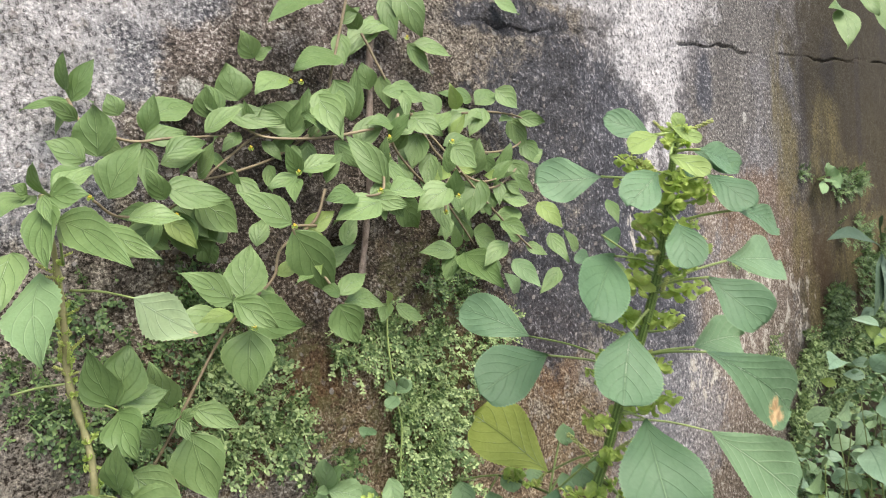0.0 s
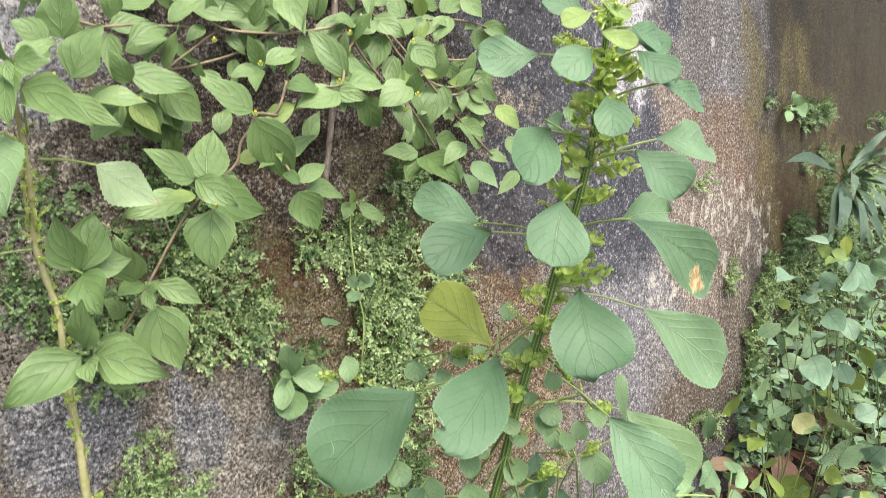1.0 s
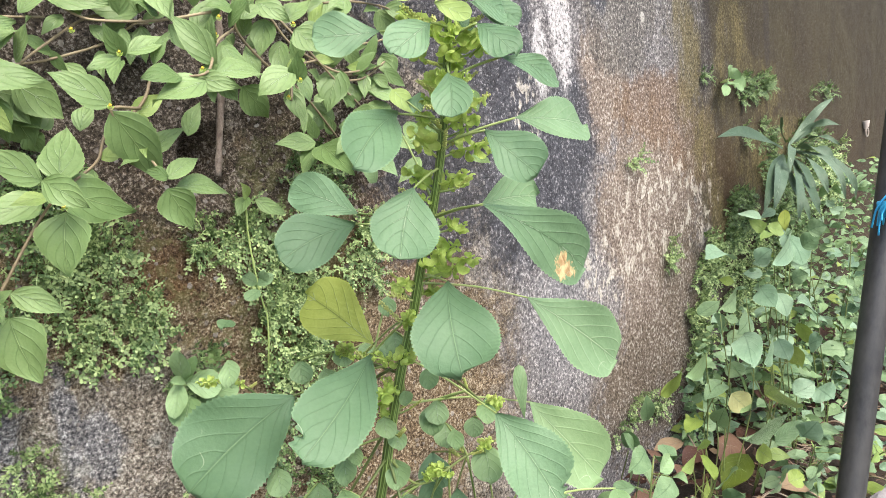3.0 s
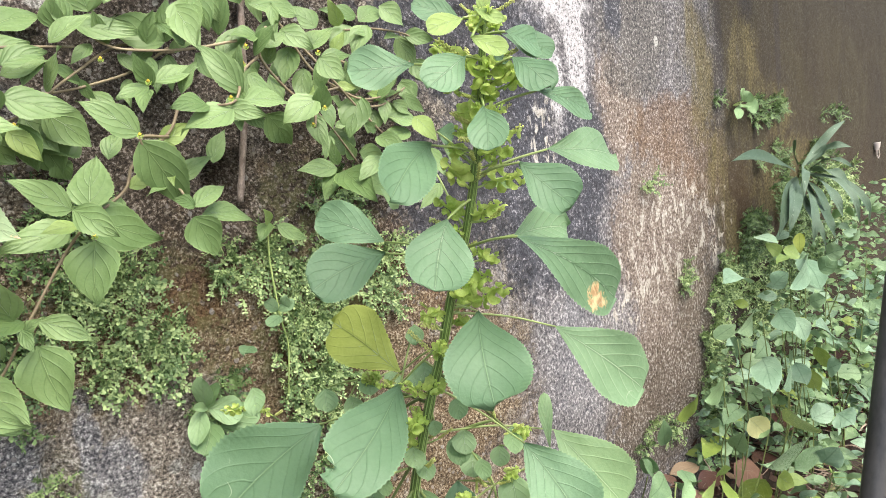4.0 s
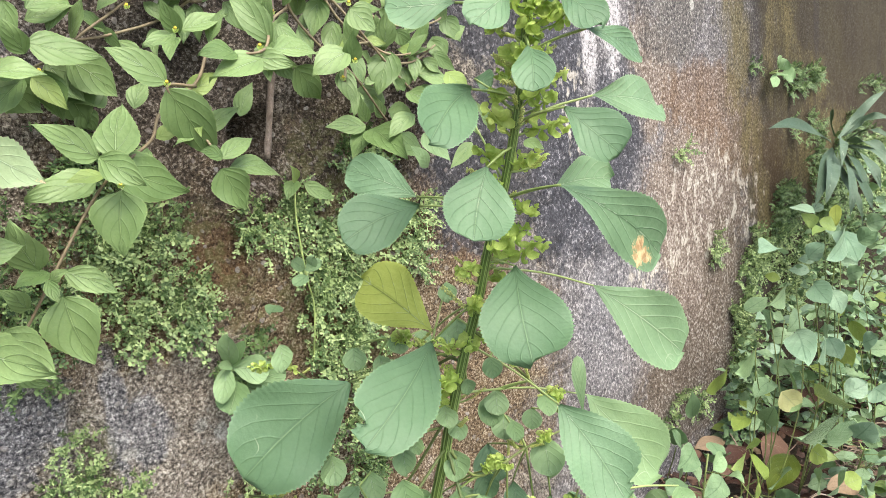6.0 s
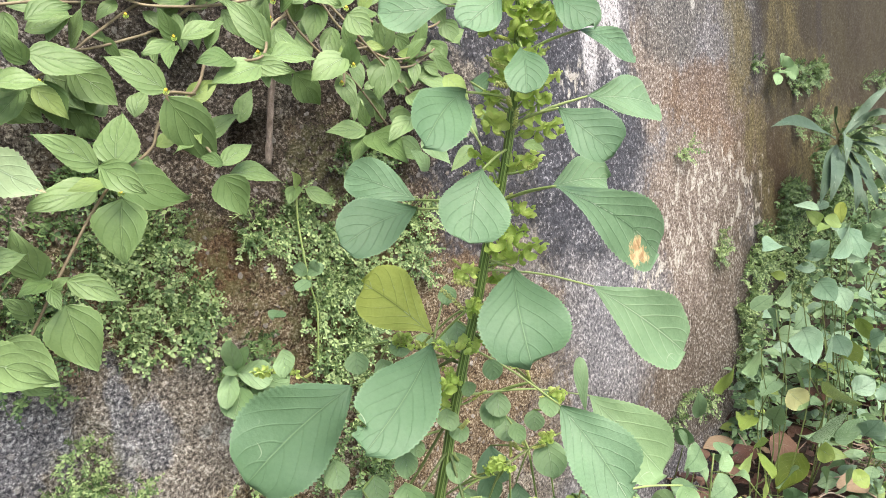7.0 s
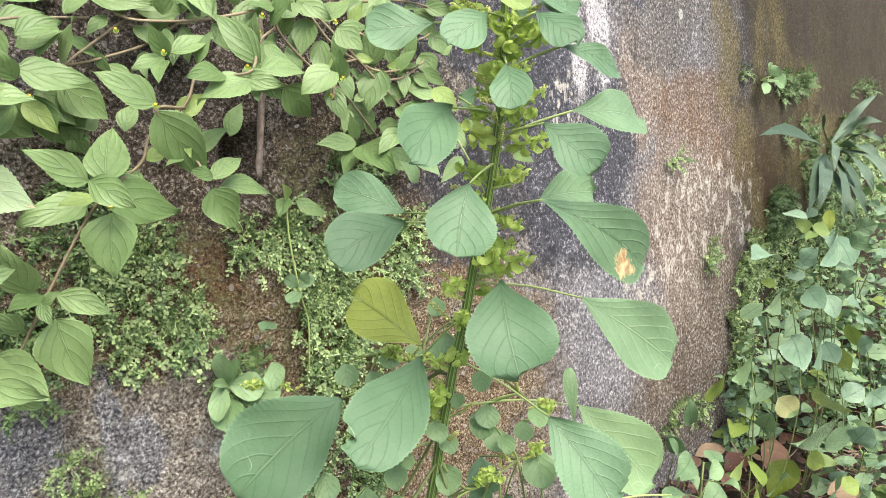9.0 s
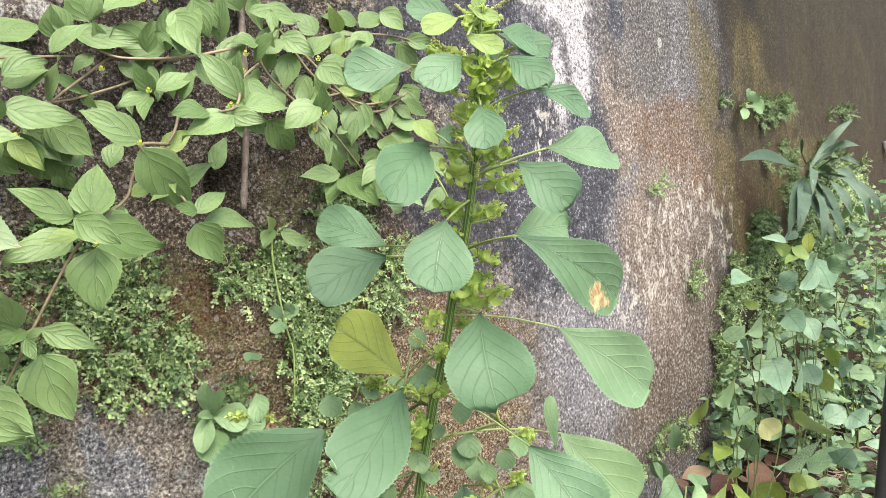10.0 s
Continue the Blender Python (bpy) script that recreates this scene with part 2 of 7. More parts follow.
def wall_material():
    """Old lime plaster: gritty brown and grey body, black mildew, white lime runs, lichen flecks and a brown film of algae."""
    n = Nodes("weathered_plaster")
    where = n.add("TexCoord").outputs["Object"]
    split = n.add("SeparateXYZ")
    n.put(split.inputs[0], where)
    u, v = split.outputs[0], split.outputs[1]
    tall = n.scaled(where, 1.0, 0.8, 1.0)
    run = n.scaled(where, 1.0, 0.20, 1.0)          # runs down the face
    broad = n.noise(where, 5.0, 5.0, 0.6)
    runs = n.noise(run, 22.0, 6.0, 0.65, 0.3)
    patch = n.noise(where, 17.0, 6.0, 0.65, 0.4)
    grit = n.noise(where, 360.0, 4.0, 0.72, 0.2)
    worm = n.noise(tall, 270.0, 4.0, 0.72, 0.2)
    speck = n.noise(where, 95.0, 4.0, 0.65, 0.3)
    chunk = n.noise(where, 48.0, 4.0, 0.65, 0.5)
    stones = n.cells(where, 150.0)

    def blob(cu, cv, ru, rv, ragged=1.0, soft=0.25):
        """A ragged patch on the wall round (cu, cv)."""
        a = n.math("POWER", n.math("DIVIDE", n.math("SUBTRACT", u, cu), ru), 2.0)
        b = n.math("POWER", n.math("DIVIDE", n.math("SUBTRACT", v, cv), rv), 2.0)
        r = n.math("SQRT", n.math("ADD", a, b))
        torn = n.math("ADD", n.math("MULTIPLY_ADD", runs, ragged, -0.5 * ragged), n.math("MULTIPLY_ADD", patch, ragged, -0.5 * ragged))
        fine = n.math("ADD", n.math("MULTIPLY_ADD", speck, 0.8, -0.4), n.math("MULTIPLY_ADD", chunk, 1.0, -0.5))
        return n.step(n.math("ADD", n.math("ADD", r, torn), fine), 1.0 + soft, 1.0 - soft)

    def most(*masks):
        out = masks[0]
        for m in masks[1:]:
            out = n.math("MAXIMUM", out, m)
        return out

    def tones(value, dark, middle, light, low=(0.37, 0.50), high=(0.52, 0.66)):
        """Dark pits, the body colour and bright grains, by the grain value."""
        return n.mix(n.step(value, *high), n.mix(n.step(value, *low), dark, middle), light)

    rough = n.math("ADD", n.math("MULTIPLY", grit, 0.74), n.math("ADD", n.math("MULTIPLY", speck, 0.16), n.math("MULTIPLY", chunk, 0.10)))
    soft = n.math("ADD", n.math("MULTIPLY", worm, 0.74), n.math("ADD", n.math("MULTIPLY", speck, 0.14), n.math("MULTIPLY", runs, 0.12)))

    # the near part: brown-grey gritty plaster
    base = tones(rough, (0.028, 0.020, 0.012), n.mix(n.step(broad, 0.35, 0.65), (0.130, 0.104, 0.074), (0.205, 0.182, 0.150)), (0.40, 0.36, 0.285), (0.43, 0.485), (0.53, 0.575))
    pink = most(blob(-0.62, 0.75, 0.14, 0.10), blob(-0.70, 0.66, 0.10, 0.05))
    base = n.mix(n.math("MULTIPLY", pink, 0.75), base, tones(rough, (0.055, 0.042, 0.036), (0.19, 0.158, 0.140), (0.46, 0.43, 0.40), (0.43, 0.485), (0.53, 0.575)))
    earth = most(blob(-0.62, 0.43, 0.16, 0.13), blob(-0.44, 0.44, 0.14, 0.16), blob(-0.60, 0.30, 0.08, 0.10), blob(-0.30, 0.26, 0.22, 0.12))
    base = n.mix(n.math("MULTIPLY", earth, 0.9), base, tones(rough, (0.042, 0.027, 0.014), (0.160, 0.110, 0.058), (0.40, 0.34, 0.24), (0.43, 0.485), (0.53, 0.575)))
    rusty = most(blob(-0.43, 0.47, 0.07, 0.06), blob(-0.47, 0.38, 0.05, 0.04), blob(-0.30, 0.43, 0.05, 0.06), blob(-0.62, 0.46, 0.03, 0.03))
    base = n.mix(n.math("MULTIPLY", rusty, 0.6), base, tones(rough, (0.045, 0.020, 0.008), (0.155, 0.080, 0.028), (0.33, 0.23, 0.12)))
    # stained dark plaster behind the vine, with the vine's shade painted in
    vine_shade_stain = n.math("MULTIPLY", most(blob(-0.56, 0.63, 0.24, 0.14), blob(-0.42, 0.57, 0.14, 0.11), blob(-0.58, 0.52, 0.05, 0.04)), n.step(patch, 0.25, 0.5))
    base = n.mix(n.math("MULTIPLY", vine_shade_stain, 0.88), base, tones(rough, (0.016, 0.013, 0.010), (0.060, 0.045, 0.032), (0.23, 0.20, 0.17), (0.43, 0.485), (0.53, 0.575)))
    ash = most(blob(-0.67, 0.32, 0.085, 0.075), blob(-0.72, 0.30, 0.05, 0.10))
    base = n.mix(n.math("MULTIPLY", ash, 0.75), base, tones(rough, (0.070, 0.062, 0.052), (0.250, 0.225, 0.190), (0.54, 0.51, 0.45), (0.43, 0.485), (0.53, 0.575)))

    # the far part, washed by rain: grey to pinkish, with olive and rust-brown runs
    far = n.step(n.math("ADD", u, n.math("ADD", n.math("MULTIPLY_ADD", patch, 0.26, -0.13), n.math("MULTIPLY_ADD", runs, 0.16, -0.08))), -0.27, -0.14)
    base = n.mix(far, base, tones(soft, (0.044, 0.042, 0.045), (0.125, 0.118, 0.117), (0.33, 0.315, 0.305), (0.42, 0.49), (0.53, 0.585)))
    flesh = most(blob(0.16, 0.40, 0.15, 0.16), blob(0.10, 0.24, 0.13, 0.12), blob(0.05, 0.60, 0.06, 0.09))
    base = n.mix(n.math("MULTIPLY", flesh, 0.85), base, tones(soft, (0.075, 0.054, 0.038), (0.180, 0.140, 0.108), (0.39, 0.35, 0.30), (0.42, 0.49), (0.53, 0.585)))
    low = most(blob(0.14, 0.14, 0.16, 0.10), blob(0.24, 0.25, 0.07, 0.14))
    base = n.mix(n.math("MULTIPLY", low, 0.8), base, tones(soft, (0.045, 0.034, 0.023), (0.120, 0.094, 0.068), (0.34, 0.315, 0.27), (0.42, 0.49), (0.53, 0.585)))
    rust = most(blob(0.20, 0.565, 0.12, 0.055), blob(0.31, 0.50, 0.08, 0.07), blob(0.40, 0.42, 0.06, 0.10))
    base = n.mix(n.math("MULTIPLY", rust, 0.62), base, tones(soft, (0.060, 0.034, 0.018), (0.138, 0.086, 0.048), (0.30, 0.24, 0.185), (0.42, 0.49), (0.53, 0.585)))
    slate = most(blob(0.11, 0.72, 0.10, 0.07), blob(0.16, 0.84, 0.12, 0.06), blob(0.10, 0.655, 0.07, 0.04))
    base = n.mix(n.math("MULTIPLY", slate, 0.8), base, tones(soft, (0.034, 0.032, 0.034), (0.100, 0.092, 0.080), (0.26, 0.245, 0.22), (0.42, 0.49), (0.53, 0.585)))

    # brown film of algae that thickens to the far end
    film = n.step(n.math("ADD", u, n.math("ADD", n.math("MULTIPLY_ADD", patch, 0.34, -0.17), n.math("MULTIPLY_ADD", runs, 0.30, -0.15))), 0.22, 0.42)
    streak = n.noise(n.scaled(where, 1.0, 0.10, 1.0), 26.0, 6.0, 0.7, 0.4)
    cloud = n.noise(n.scaled(where, 1.0, 0.6, 1.0), 7.0, 5.0, 0.65, 0.5)
    brown = n.mix(n.step(cloud, 0.34, 0.64), (0.027, 0.019, 0.006), (0.036, 0.028, 0.009))
    brown = n.mix(n.step(streak, 0.47, 0.64, 0.0, 0.55), brown, (0.016, 0.011, 0.004))
    brown = n.mix(n.step(streak, 0.44, 0.32, 0.0, 0.5), brown, (0.043, 0.034, 0.013))
    brown = n.mix(n.step(v, 0.66, 0.80, 0.0, 0.55), brown, (0.025, 0.020, 0.009))
    brown = n.mix(n.math("MULTIPLY", n.step(v, 0.62, 0.40), n.step(cloud, 0.62, 0.36, 0.2, 0.8)), brown, (0.035, 0.020, 0.005))
    brown = n.mix(n.step(worm, 0.50, 0.38, 0.0, 0.35), brown, (0.014, 0.009, 0.003))
    brown = n.mix(n.step(n.math("ADD", worm, n.math("MULTIPLY", speck, 0.4)), 0.76, 0.86, 0.0, 0.4), brown, (0.076, 0.065, 0.027))
    brown = n.mix(n.step(u, 0.85, 1.5, 0.0, 0.35), brown, (0.013, 0.010, 0.004))
    base = n.mix(n.math("MULTIPLY", film, 0.92), base, brown)
    olive = n.math("MULTIPLY", most(blob(0.29, 0.70, 0.055, 0.16), blob(0.45, 0.66, 0.06, 0.10), blob(0.52, 0.58, 0.14, 0.06), blob(0.34, 0.47, 0.04, 0.10), blob(0.62, 0.46, 0.16, 0.08), blob(0.36, 0.35, 0.05, 0.10), blob(-0.46, 0.40, 0.06, 0.10)), n.step(runs, 0.34, 0.60))
    base = n.mix(n.math("MULTIPLY", olive, 0.75), base, tones(soft, (0.040, 0.032, 0.011), (0.098, 0.080, 0.030), (0.17, 0.145, 0.07), (0.42, 0.49), (0.53, 0.585)))
    stain = n.math("MULTIPLY", most(blob(0.365, 0.74, 0.014, 0.13, 0.7), blob(0.60, 0.72, 0.012, 0.14, 0.7), blob(0.47, 0.80, 0.03, 0.06), blob(0.90, 0.86, 0.20, 0.05), blob(0.345, 0.62, 0.006, 0.07, 0.5)), n.step(worm, 0.60, 0.44, 0.35, 1.0))
    base = n.mix(n.math("MULTIPLY", stain, 0.72), base, (0.026, 0.022, 0.020))

    # black mildew, thickest under the top course
    black = most(blob(-0.25, 0.70, 0.15, 0.085), blob(-0.33, 0.795, 0.09, 0.02), blob(-0.17, 0.59, 0.075, 0.10), blob(-0.135, 0.47, 0.10, 0.10), blob(-0.07, 0.42, 0.07, 0.08), blob(-0.035, 0.54, 0.055, 0.10), blob(0.055, 0.745, 0.02, 0.05), blob(-0.085, 0.30, 0.025, 0.06), blob(-0.30, 0.50, 0.08, 0.10))
    base = n.mix(n.math("MULTIPLY", black, 0.90), base, tones(soft, (0.016, 0.017, 0.022), (0.045, 0.046, 0.054), (0.25, 0.245, 0.25), (0.43, 0.50), (0.545, 0.60)))
    inky = most(blob(-0.80, 0.365, 0.055, 0.045), blob(-0.715, 0.345, 0.010, 0.055), blob(-0.752, 0.73, 0.028, 0.05), blob(-0.83, 0.64, 0.07, 0.05), blob(-0.70, 0.78, 0.03, 0.03), blob(-0.69, 0.33, 0.02, 0.03))
    base = n.mix(n.math("MULTIPLY", inky, 0.85), base, tones(rough, (0.048, 0.050, 0.058), (0.185, 0.183, 0.190), (0.50, 0.50, 0.49), (0.43, 0.485), (0.53, 0.575)))

    # lime: white runs, crusts and lichen flecks
    lime = most(blob(-0.075, 0.80, 0.085, 0.07), blob(-0.055, 0.74, 0.050, 0.035), blob(-0.038, 0.69, 0.022, 0.085), blob(-0.085, 0.64, 0.014, 0.06), blob(-0.12, 0.86, 0.19, 0.05), blob(-0.18, 0.91, 0.20, 0.06), blob(-0.845, 0.715, 0.085, 0.095), blob(-0.80, 0.79, 0.10, 0.05))
    base = n.mix(n.math("MULTIPLY", lime, 0.88), base, tones(soft, (0.100, 0.096, 0.094), (0.39, 0.375, 0.368), (0.60, 0.585, 0.565), (0.42, 0.49), (0.53, 0.585)))
    grey = most(blob(-0.04, 0.28, 0.10, 0.10))
    base = n.mix(n.math("MULTIPLY", grey, 0.7), base, tones(soft, (0.065, 0.064, 0.070), (0.185, 0.178, 0.180), (0.42, 0.405, 0.395), (0.42, 0.49), (0.53, 0.585)))
    flecks = n.step(n.noise(n.scaled(where, 1.0, 0.5, 1.0), 75.0, 3.0, 0.6, 0.6), 0.535, 0.60)
    lichen = n.math("MULTIPLY", most(blob(0.20, 0.40, 0.15, 0.09), blob(0.06, 0.34, 0.08, 0.06), blob(-0.12, 0.56, 0.03, 0.06)), flecks)
    base = n.mix(n.math("MULTIPLY", lichen, 0.8), base, tones(worm, (0.24, 0.21, 0.17), (0.43, 0.40, 0.34), (0.56, 0.53, 0.46)))
    spot = most(blob(0.165, 0.70, 0.006, 0.008, 0.3), blob(-0.648, 0.321, 0.007, 0.007, 1.0), blob(-0.631, 0.31, 0.006, 0.008, 1.0), blob(-0.679, 0.256, 0.008, 0.007, 1.0), blob(-0.709, 0.315, 0.006, 0.006, 1.0), blob(-0.705, 0.705, 0.009, 0.008, 1.0), blob(-0.58, 0.29, 0.008, 0.010, 1.0))
    base = n.mix(n.math("MULTIPLY", spot, 0.75), base, tones(rough, (0.17, 0.16, 0.14), (0.42, 0.41, 0.37), (0.58, 0.57, 0.52), (0.43, 0.485), (0.53, 0.575)))
    # pale stones laid bare here and there on the near part
    hue = n.add("SeparateXYZ")
    n.put(hue.inputs[0], stones.outputs["Color"])
    bare = n.math("MULTIPLY", n.math("MULTIPLY", n.step(hue.outputs[0], 0.80, 0.86), n.step(n.math("ADD", stones.outputs["Distance"], n.math("MULTIPLY_ADD", speck, 1.2, -0.6)), 0.42, 0.30)), n.step(far, 0.6, 0.2))
    base = n.mix(n.math("MULTIPLY", bare, 0.6), base, n.mix(hue.outputs[1], (0.20, 0.17, 0.15), (0.46, 0.44, 0.40)))
    # thin green bloom round the tufts
    bloom = n.math("MULTIPLY", most(blob(-0.735, 0.28, 0.02, 0.09), blob(-0.66, 0.46, 0.09, 0.05), blob(-0.48, 0.50, 0.08, 0.07), blob(-0.50, 0.40, 0.10, 0.06)), n.step(speck, 0.46, 0.56))
    base = n.mix(n.math("MULTIPLY", bloom, 0.5), base, (0.115, 0.120, 0.042))

    n.put(n.bsdf.inputs["Base Color"], base)
    n.gloss(n.step(black, 0.0, 1.0, 0.92, 0.7), 0.3)
    height = n.math("ADD", n.math("MULTIPLY", rough, n.step(far, 0.0, 1.0, 1.5, 0.5)), n.math("ADD", n.math("MULTIPLY", chunk, n.step(far, 0.0, 1.0, 1.4, 0.5)), n.math("ADD", n.math("MULTIPLY", speck, n.step(far, 0.0, 1.0, 0.8, 0.3)), n.math("MULTIPLY", bare, 0.5))))
    n.bump(height, 0.0040)
    return n.mat


WALL = wall_material()


# ---- builders ----
def rng(seed):
    return np.random.default_rng(seed)


def mesh(name, verts, faces, material, uvs=None, smooth=True):
    me = bpy.data.meshes.new(name)
    me.from_pydata([tuple(map(float, p)) for p in verts], [], faces)
    me.materials.append(material)
    if smooth:
        me.polygons.foreach_set("use_smooth", [True] * len(me.polygons))
    if uvs is not None:
        layer = me.uv_layers.new(name="UVMap")
        loops = np.empty(len(me.loops), dtype=np.int32)
        me.loops.foreach_get("vertex_index", loops)
        layer.data.foreach_set("uv", np.asarray(uvs, dtype=np.float32)[loops].ravel())
    me.update()
    return me


def thing(name, place, label, category, group="", kind=""):
    """An Empty at the base of a thing, which parents its parts."""
    ob = new(name)
    ob.location = place
    ob.empty_display_size = 0.02
    return tagged(ob, label, category, group, kind)


def part(name, me, parent, at=None, label=""):
    """One mesh as a part of a thing; at is its pose in the world."""
    ob = new(name, me)
    if parent is not None:
        ob.parent = parent
        up = Matrix.Translation(parent.location) if parent.type == "EMPTY" else parent.matrix_basis
        ob.matrix_parent_inverse = up.inverted()
    if at is not None:
        ob.matrix_basis = at
    if label:
        tagged(ob, label)
    return ob


def axes(base, tip, roll, face):
    """A pose at base whose x runs to tip and whose z leans towards face."""
    x = (Vector(tip) - Vector(base)).normalized()
    z = Vector(face) - x * Vector(face).dot(x)
    z = (z if z.length > 1e-3 else Vector((0, 0, 1))).normalized()
    m = Matrix((x, z.cross(x), z)).transposed().to_4x4()
    return Matrix.Translation(base) @ m @ pose(0, 0, 0, roll, 0, 0)


SHAPES = {  # outline (share of the length, share of the half width), teeth, tooth depth, rows, columns
    "copper": ((0, 0.10, 0.25, 0.42, 0.56, 0.72, 0.85, 0.94, 0.985, 1), (0.02, 0.25, 0.59, 0.88, 1.0, 0.97, 0.83, 0.63, 0.42, 0.20), 26, 0.055, 130, 10),
    "round": ((0, 0.10, 0.25, 0.45, 0.60, 0.78, 0.91, 0.98, 1), (0.02, 0.38, 0.74, 0.98, 1.0, 0.84, 0.55, 0.24, 0.02), 12, 0.04, 36, 6),
    "vine": ((0, 0.05, 0.13, 0.27, 0.40, 0.58, 0.76, 0.89, 1), (0.03, 0.34, 0.70, 0.97, 1.0, 0.82, 0.50, 0.23, 0.01), 13, 0.055, 60, 8),
    "ovate": ((0, 0.07, 0.18, 0.38, 0.55, 0.72, 0.86, 0.95, 1), (0.03, 0.46, 0.80, 1.0, 0.96, 0.78, 0.48, 0.22, 0.02), 13, 0.05, 52, 6),
    "serrate": ((0, 0.08, 0.2, 0.36, 0.48, 0.64, 0.80, 0.91, 1), (0.03, 0.26, 0.60, 0.95, 1.0, 0.82, 0.48, 0.22, 0.01), 15, 0.085, 60, 8),
    "dead": ((0, 0.12, 0.3, 0.5, 0.7, 0.86, 1), (0.03, 0.45, 0.88, 1.0, 0.84, 0.46, 0.02), 0, 0.0, 24, 6),
}


def blade(shape, length, width, arch, fold, seed, bite=None):
    """The mesh data of one leaf blade along x, with a fold at the midrib, an arch, puckers between the veins and a toothed edge."""
    marks, widths, teeth, depth, rows, cols = SHAPES[shape]
    r = rng(seed)
    s = np.linspace(0.0, 1.0, rows + 1)
    dense = np.linspace(0.0, 1.0, 401)
    outline = np.interp(dense ** r.uniform(0.90, 1.12), marks, widths)
    outline = np.convolve(np.pad(outline, 12, mode="edge"), np.ones(25) / 25, "valid")
    half = np.interp(s, dense, outline)
    half *= np.minimum(1.0, np.sqrt(np.clip(1.0 - s, 0, 1) / 0.05)) if shape in ("copper", "round") else 1.0
    even = half.copy()
    if teeth:
        half = half * (1.0 + depth * (2 * np.abs(np.mod(s * teeth, 1.0) - 0.5) - 0.5) * np.clip(np.sin(np.pi * s) * 3, 0, 1))
    half[0], half[-1] = 0.012, 0.004
    v = np.linspace(-1.0, 1.0, cols + 1)
    v = np.sign(v) * np.abs(v) ** 0.6
    S, V = np.meshgrid(s, v, indexing="ij")
    H = half[:, None] * np.ones_like(V)
    E = even[:, None] * np.ones_like(V)
    skew = r.uniform(-0.06, 0.06)
    X = length * (S + 0.03 * np.abs(V) * np.sin(np.pi * S) * (1 if shape in ("copper", "round") else 0))
    inner = np.clip((np.abs(V) - 0.85) / 0.15, 0, 1)
    Y = 0.5 * width * V * (E + (H - E) * inner) * (1 + skew * np.sign(V)) + length * 0.05 * r.uniform(-1, 1) * np.sin(np.pi * S)
    if bite:
        # a piece torn out of the margin
        near = np.exp(-((S - bite[0]) / bite[1]) ** 2) * np.clip(V * bite[2], 0, 1) * (1 + 0.25 * np.sin(S * 90))
        Y = Y * (1 - 0.55 * near)
    wave = r.uniform(0, 6.28, 4)
    Z = arch * length * np.sin(np.pi * S) + fold * np.abs(V) * E * 0.5 * width
    Z += width * 0.035 * np.sin(S * 7.0 + wave[0]) * V * np.abs(V) + width * 0.03 * np.sin(S * 11.0 + wave[1] + V * 2.0) * V ** 2
    Z += r.uniform(-0.12, 0.12) * width * V * S
    verts = np.stack([X, Y, Z], -1).reshape(-1, 3)
    uvs = np.stack([S, 0.5 + 0.5 * V], -1).reshape(-1, 2)
    k = cols + 1
    faces = [(i * k + j, i * k + j + 1, (i + 1) * k + j + 1, (i + 1) * k + j) for i in range(rows) for j in range(cols)]
    return verts, faces, uvs


FACE = Vector((0.0, -0.88, 0.46))
count = {"leaf": 0}


def leaf(parent, shape, base, tip, width, roll=0, mat="", arch=None, fold=None, face=None, name="leaf", label="", bite=None):
    """One leaf from the end of its stalk to its tip."""
    count["leaf"] += 1
    seed = count["leaf"] * 7 + 3
    r = rng(seed)
    length = (Vector(tip) - Vector(base)).length
    arch = r.uniform(0.02, 0.08) if arch is None else arch
    fold = r.uniform(0.05, 0.28) if fold is None else fold
    key = mat or (shape if shape in LEAF else {"round": "small", "serrate": "vine"}.get(shape, "vine"))
    verts, faces, uvs = blade(shape, length, width, arch, fold, seed, bite)
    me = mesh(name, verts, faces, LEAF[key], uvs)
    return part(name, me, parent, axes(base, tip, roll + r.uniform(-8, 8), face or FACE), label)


def smooth_line(points, steps=6):
    """A curve through the points."""
    p = [Vector(q) for q in points]
    p = [p[0] * 2 - p[1]] + p + [p[-1] * 2 - p[-2]]
    out = []
    for i in range(1, len(p) - 2):
        for k in range(steps):
            t = k / steps
            out.append(0.5 * (2 * p[i] + (p[i + 1] - p[i - 1]) * t + (2 * p[i - 1] - 5 * p[i] + 4 * p[i + 1] - p[i + 2]) * t * t + (3 * p[i] - p[i - 1] - 3 * p[i + 1] + p[i + 2]) * t ** 3))
    return out + [p[-2]]


def tube(name, points, r0, r1, material, sides=8, steps=6, knots=0.0, seed=1, ribs=0.0):
    """A tapering stem through the points, with swollen joints and ribs where it has them."""
    line = smooth_line(points, steps)
    r = rng(seed)
    verts, faces = [], []
    side = Vector((0.3, 0.8, 0.5))
    for i, p in enumerate(line):
        way = (line[min(i + 1, len(line) - 1)] - line[max(i - 1, 0)]).normalized()
        side = (side - way * side.dot(way)).normalized()
        other = way.cross(side)
        f = i / (len(line) - 1)
        rad = (r0 + (r1 - r0) * f) * (1 + r.uniform(-0.5, 1.0) * knots)
        for k in range(sides):
            a = 2 * math.pi * k / sides
            q = rad * (1 + (ribs if k % 2 else 0.0))
            verts.append(p + side * math.cos(a) * q + other * math.sin(a) * q)
    for i in range(len(line) - 1):
        for k in range(sides):
            a, b = i * sides + k, i * sides + (k + 1) % sides
            faces.append((a, b, b + sides, a + sides))
    faces += [tuple(range(sides))[::-1], tuple(len(verts) - sides + k for k in range(sides))]
    uvs = [(i / (len(line) - 1), 2 * min(k, sides - k) / sides) for i in range(len(line)) for k in range(sides)]
    return mesh(name, verts, faces, material, uvs)


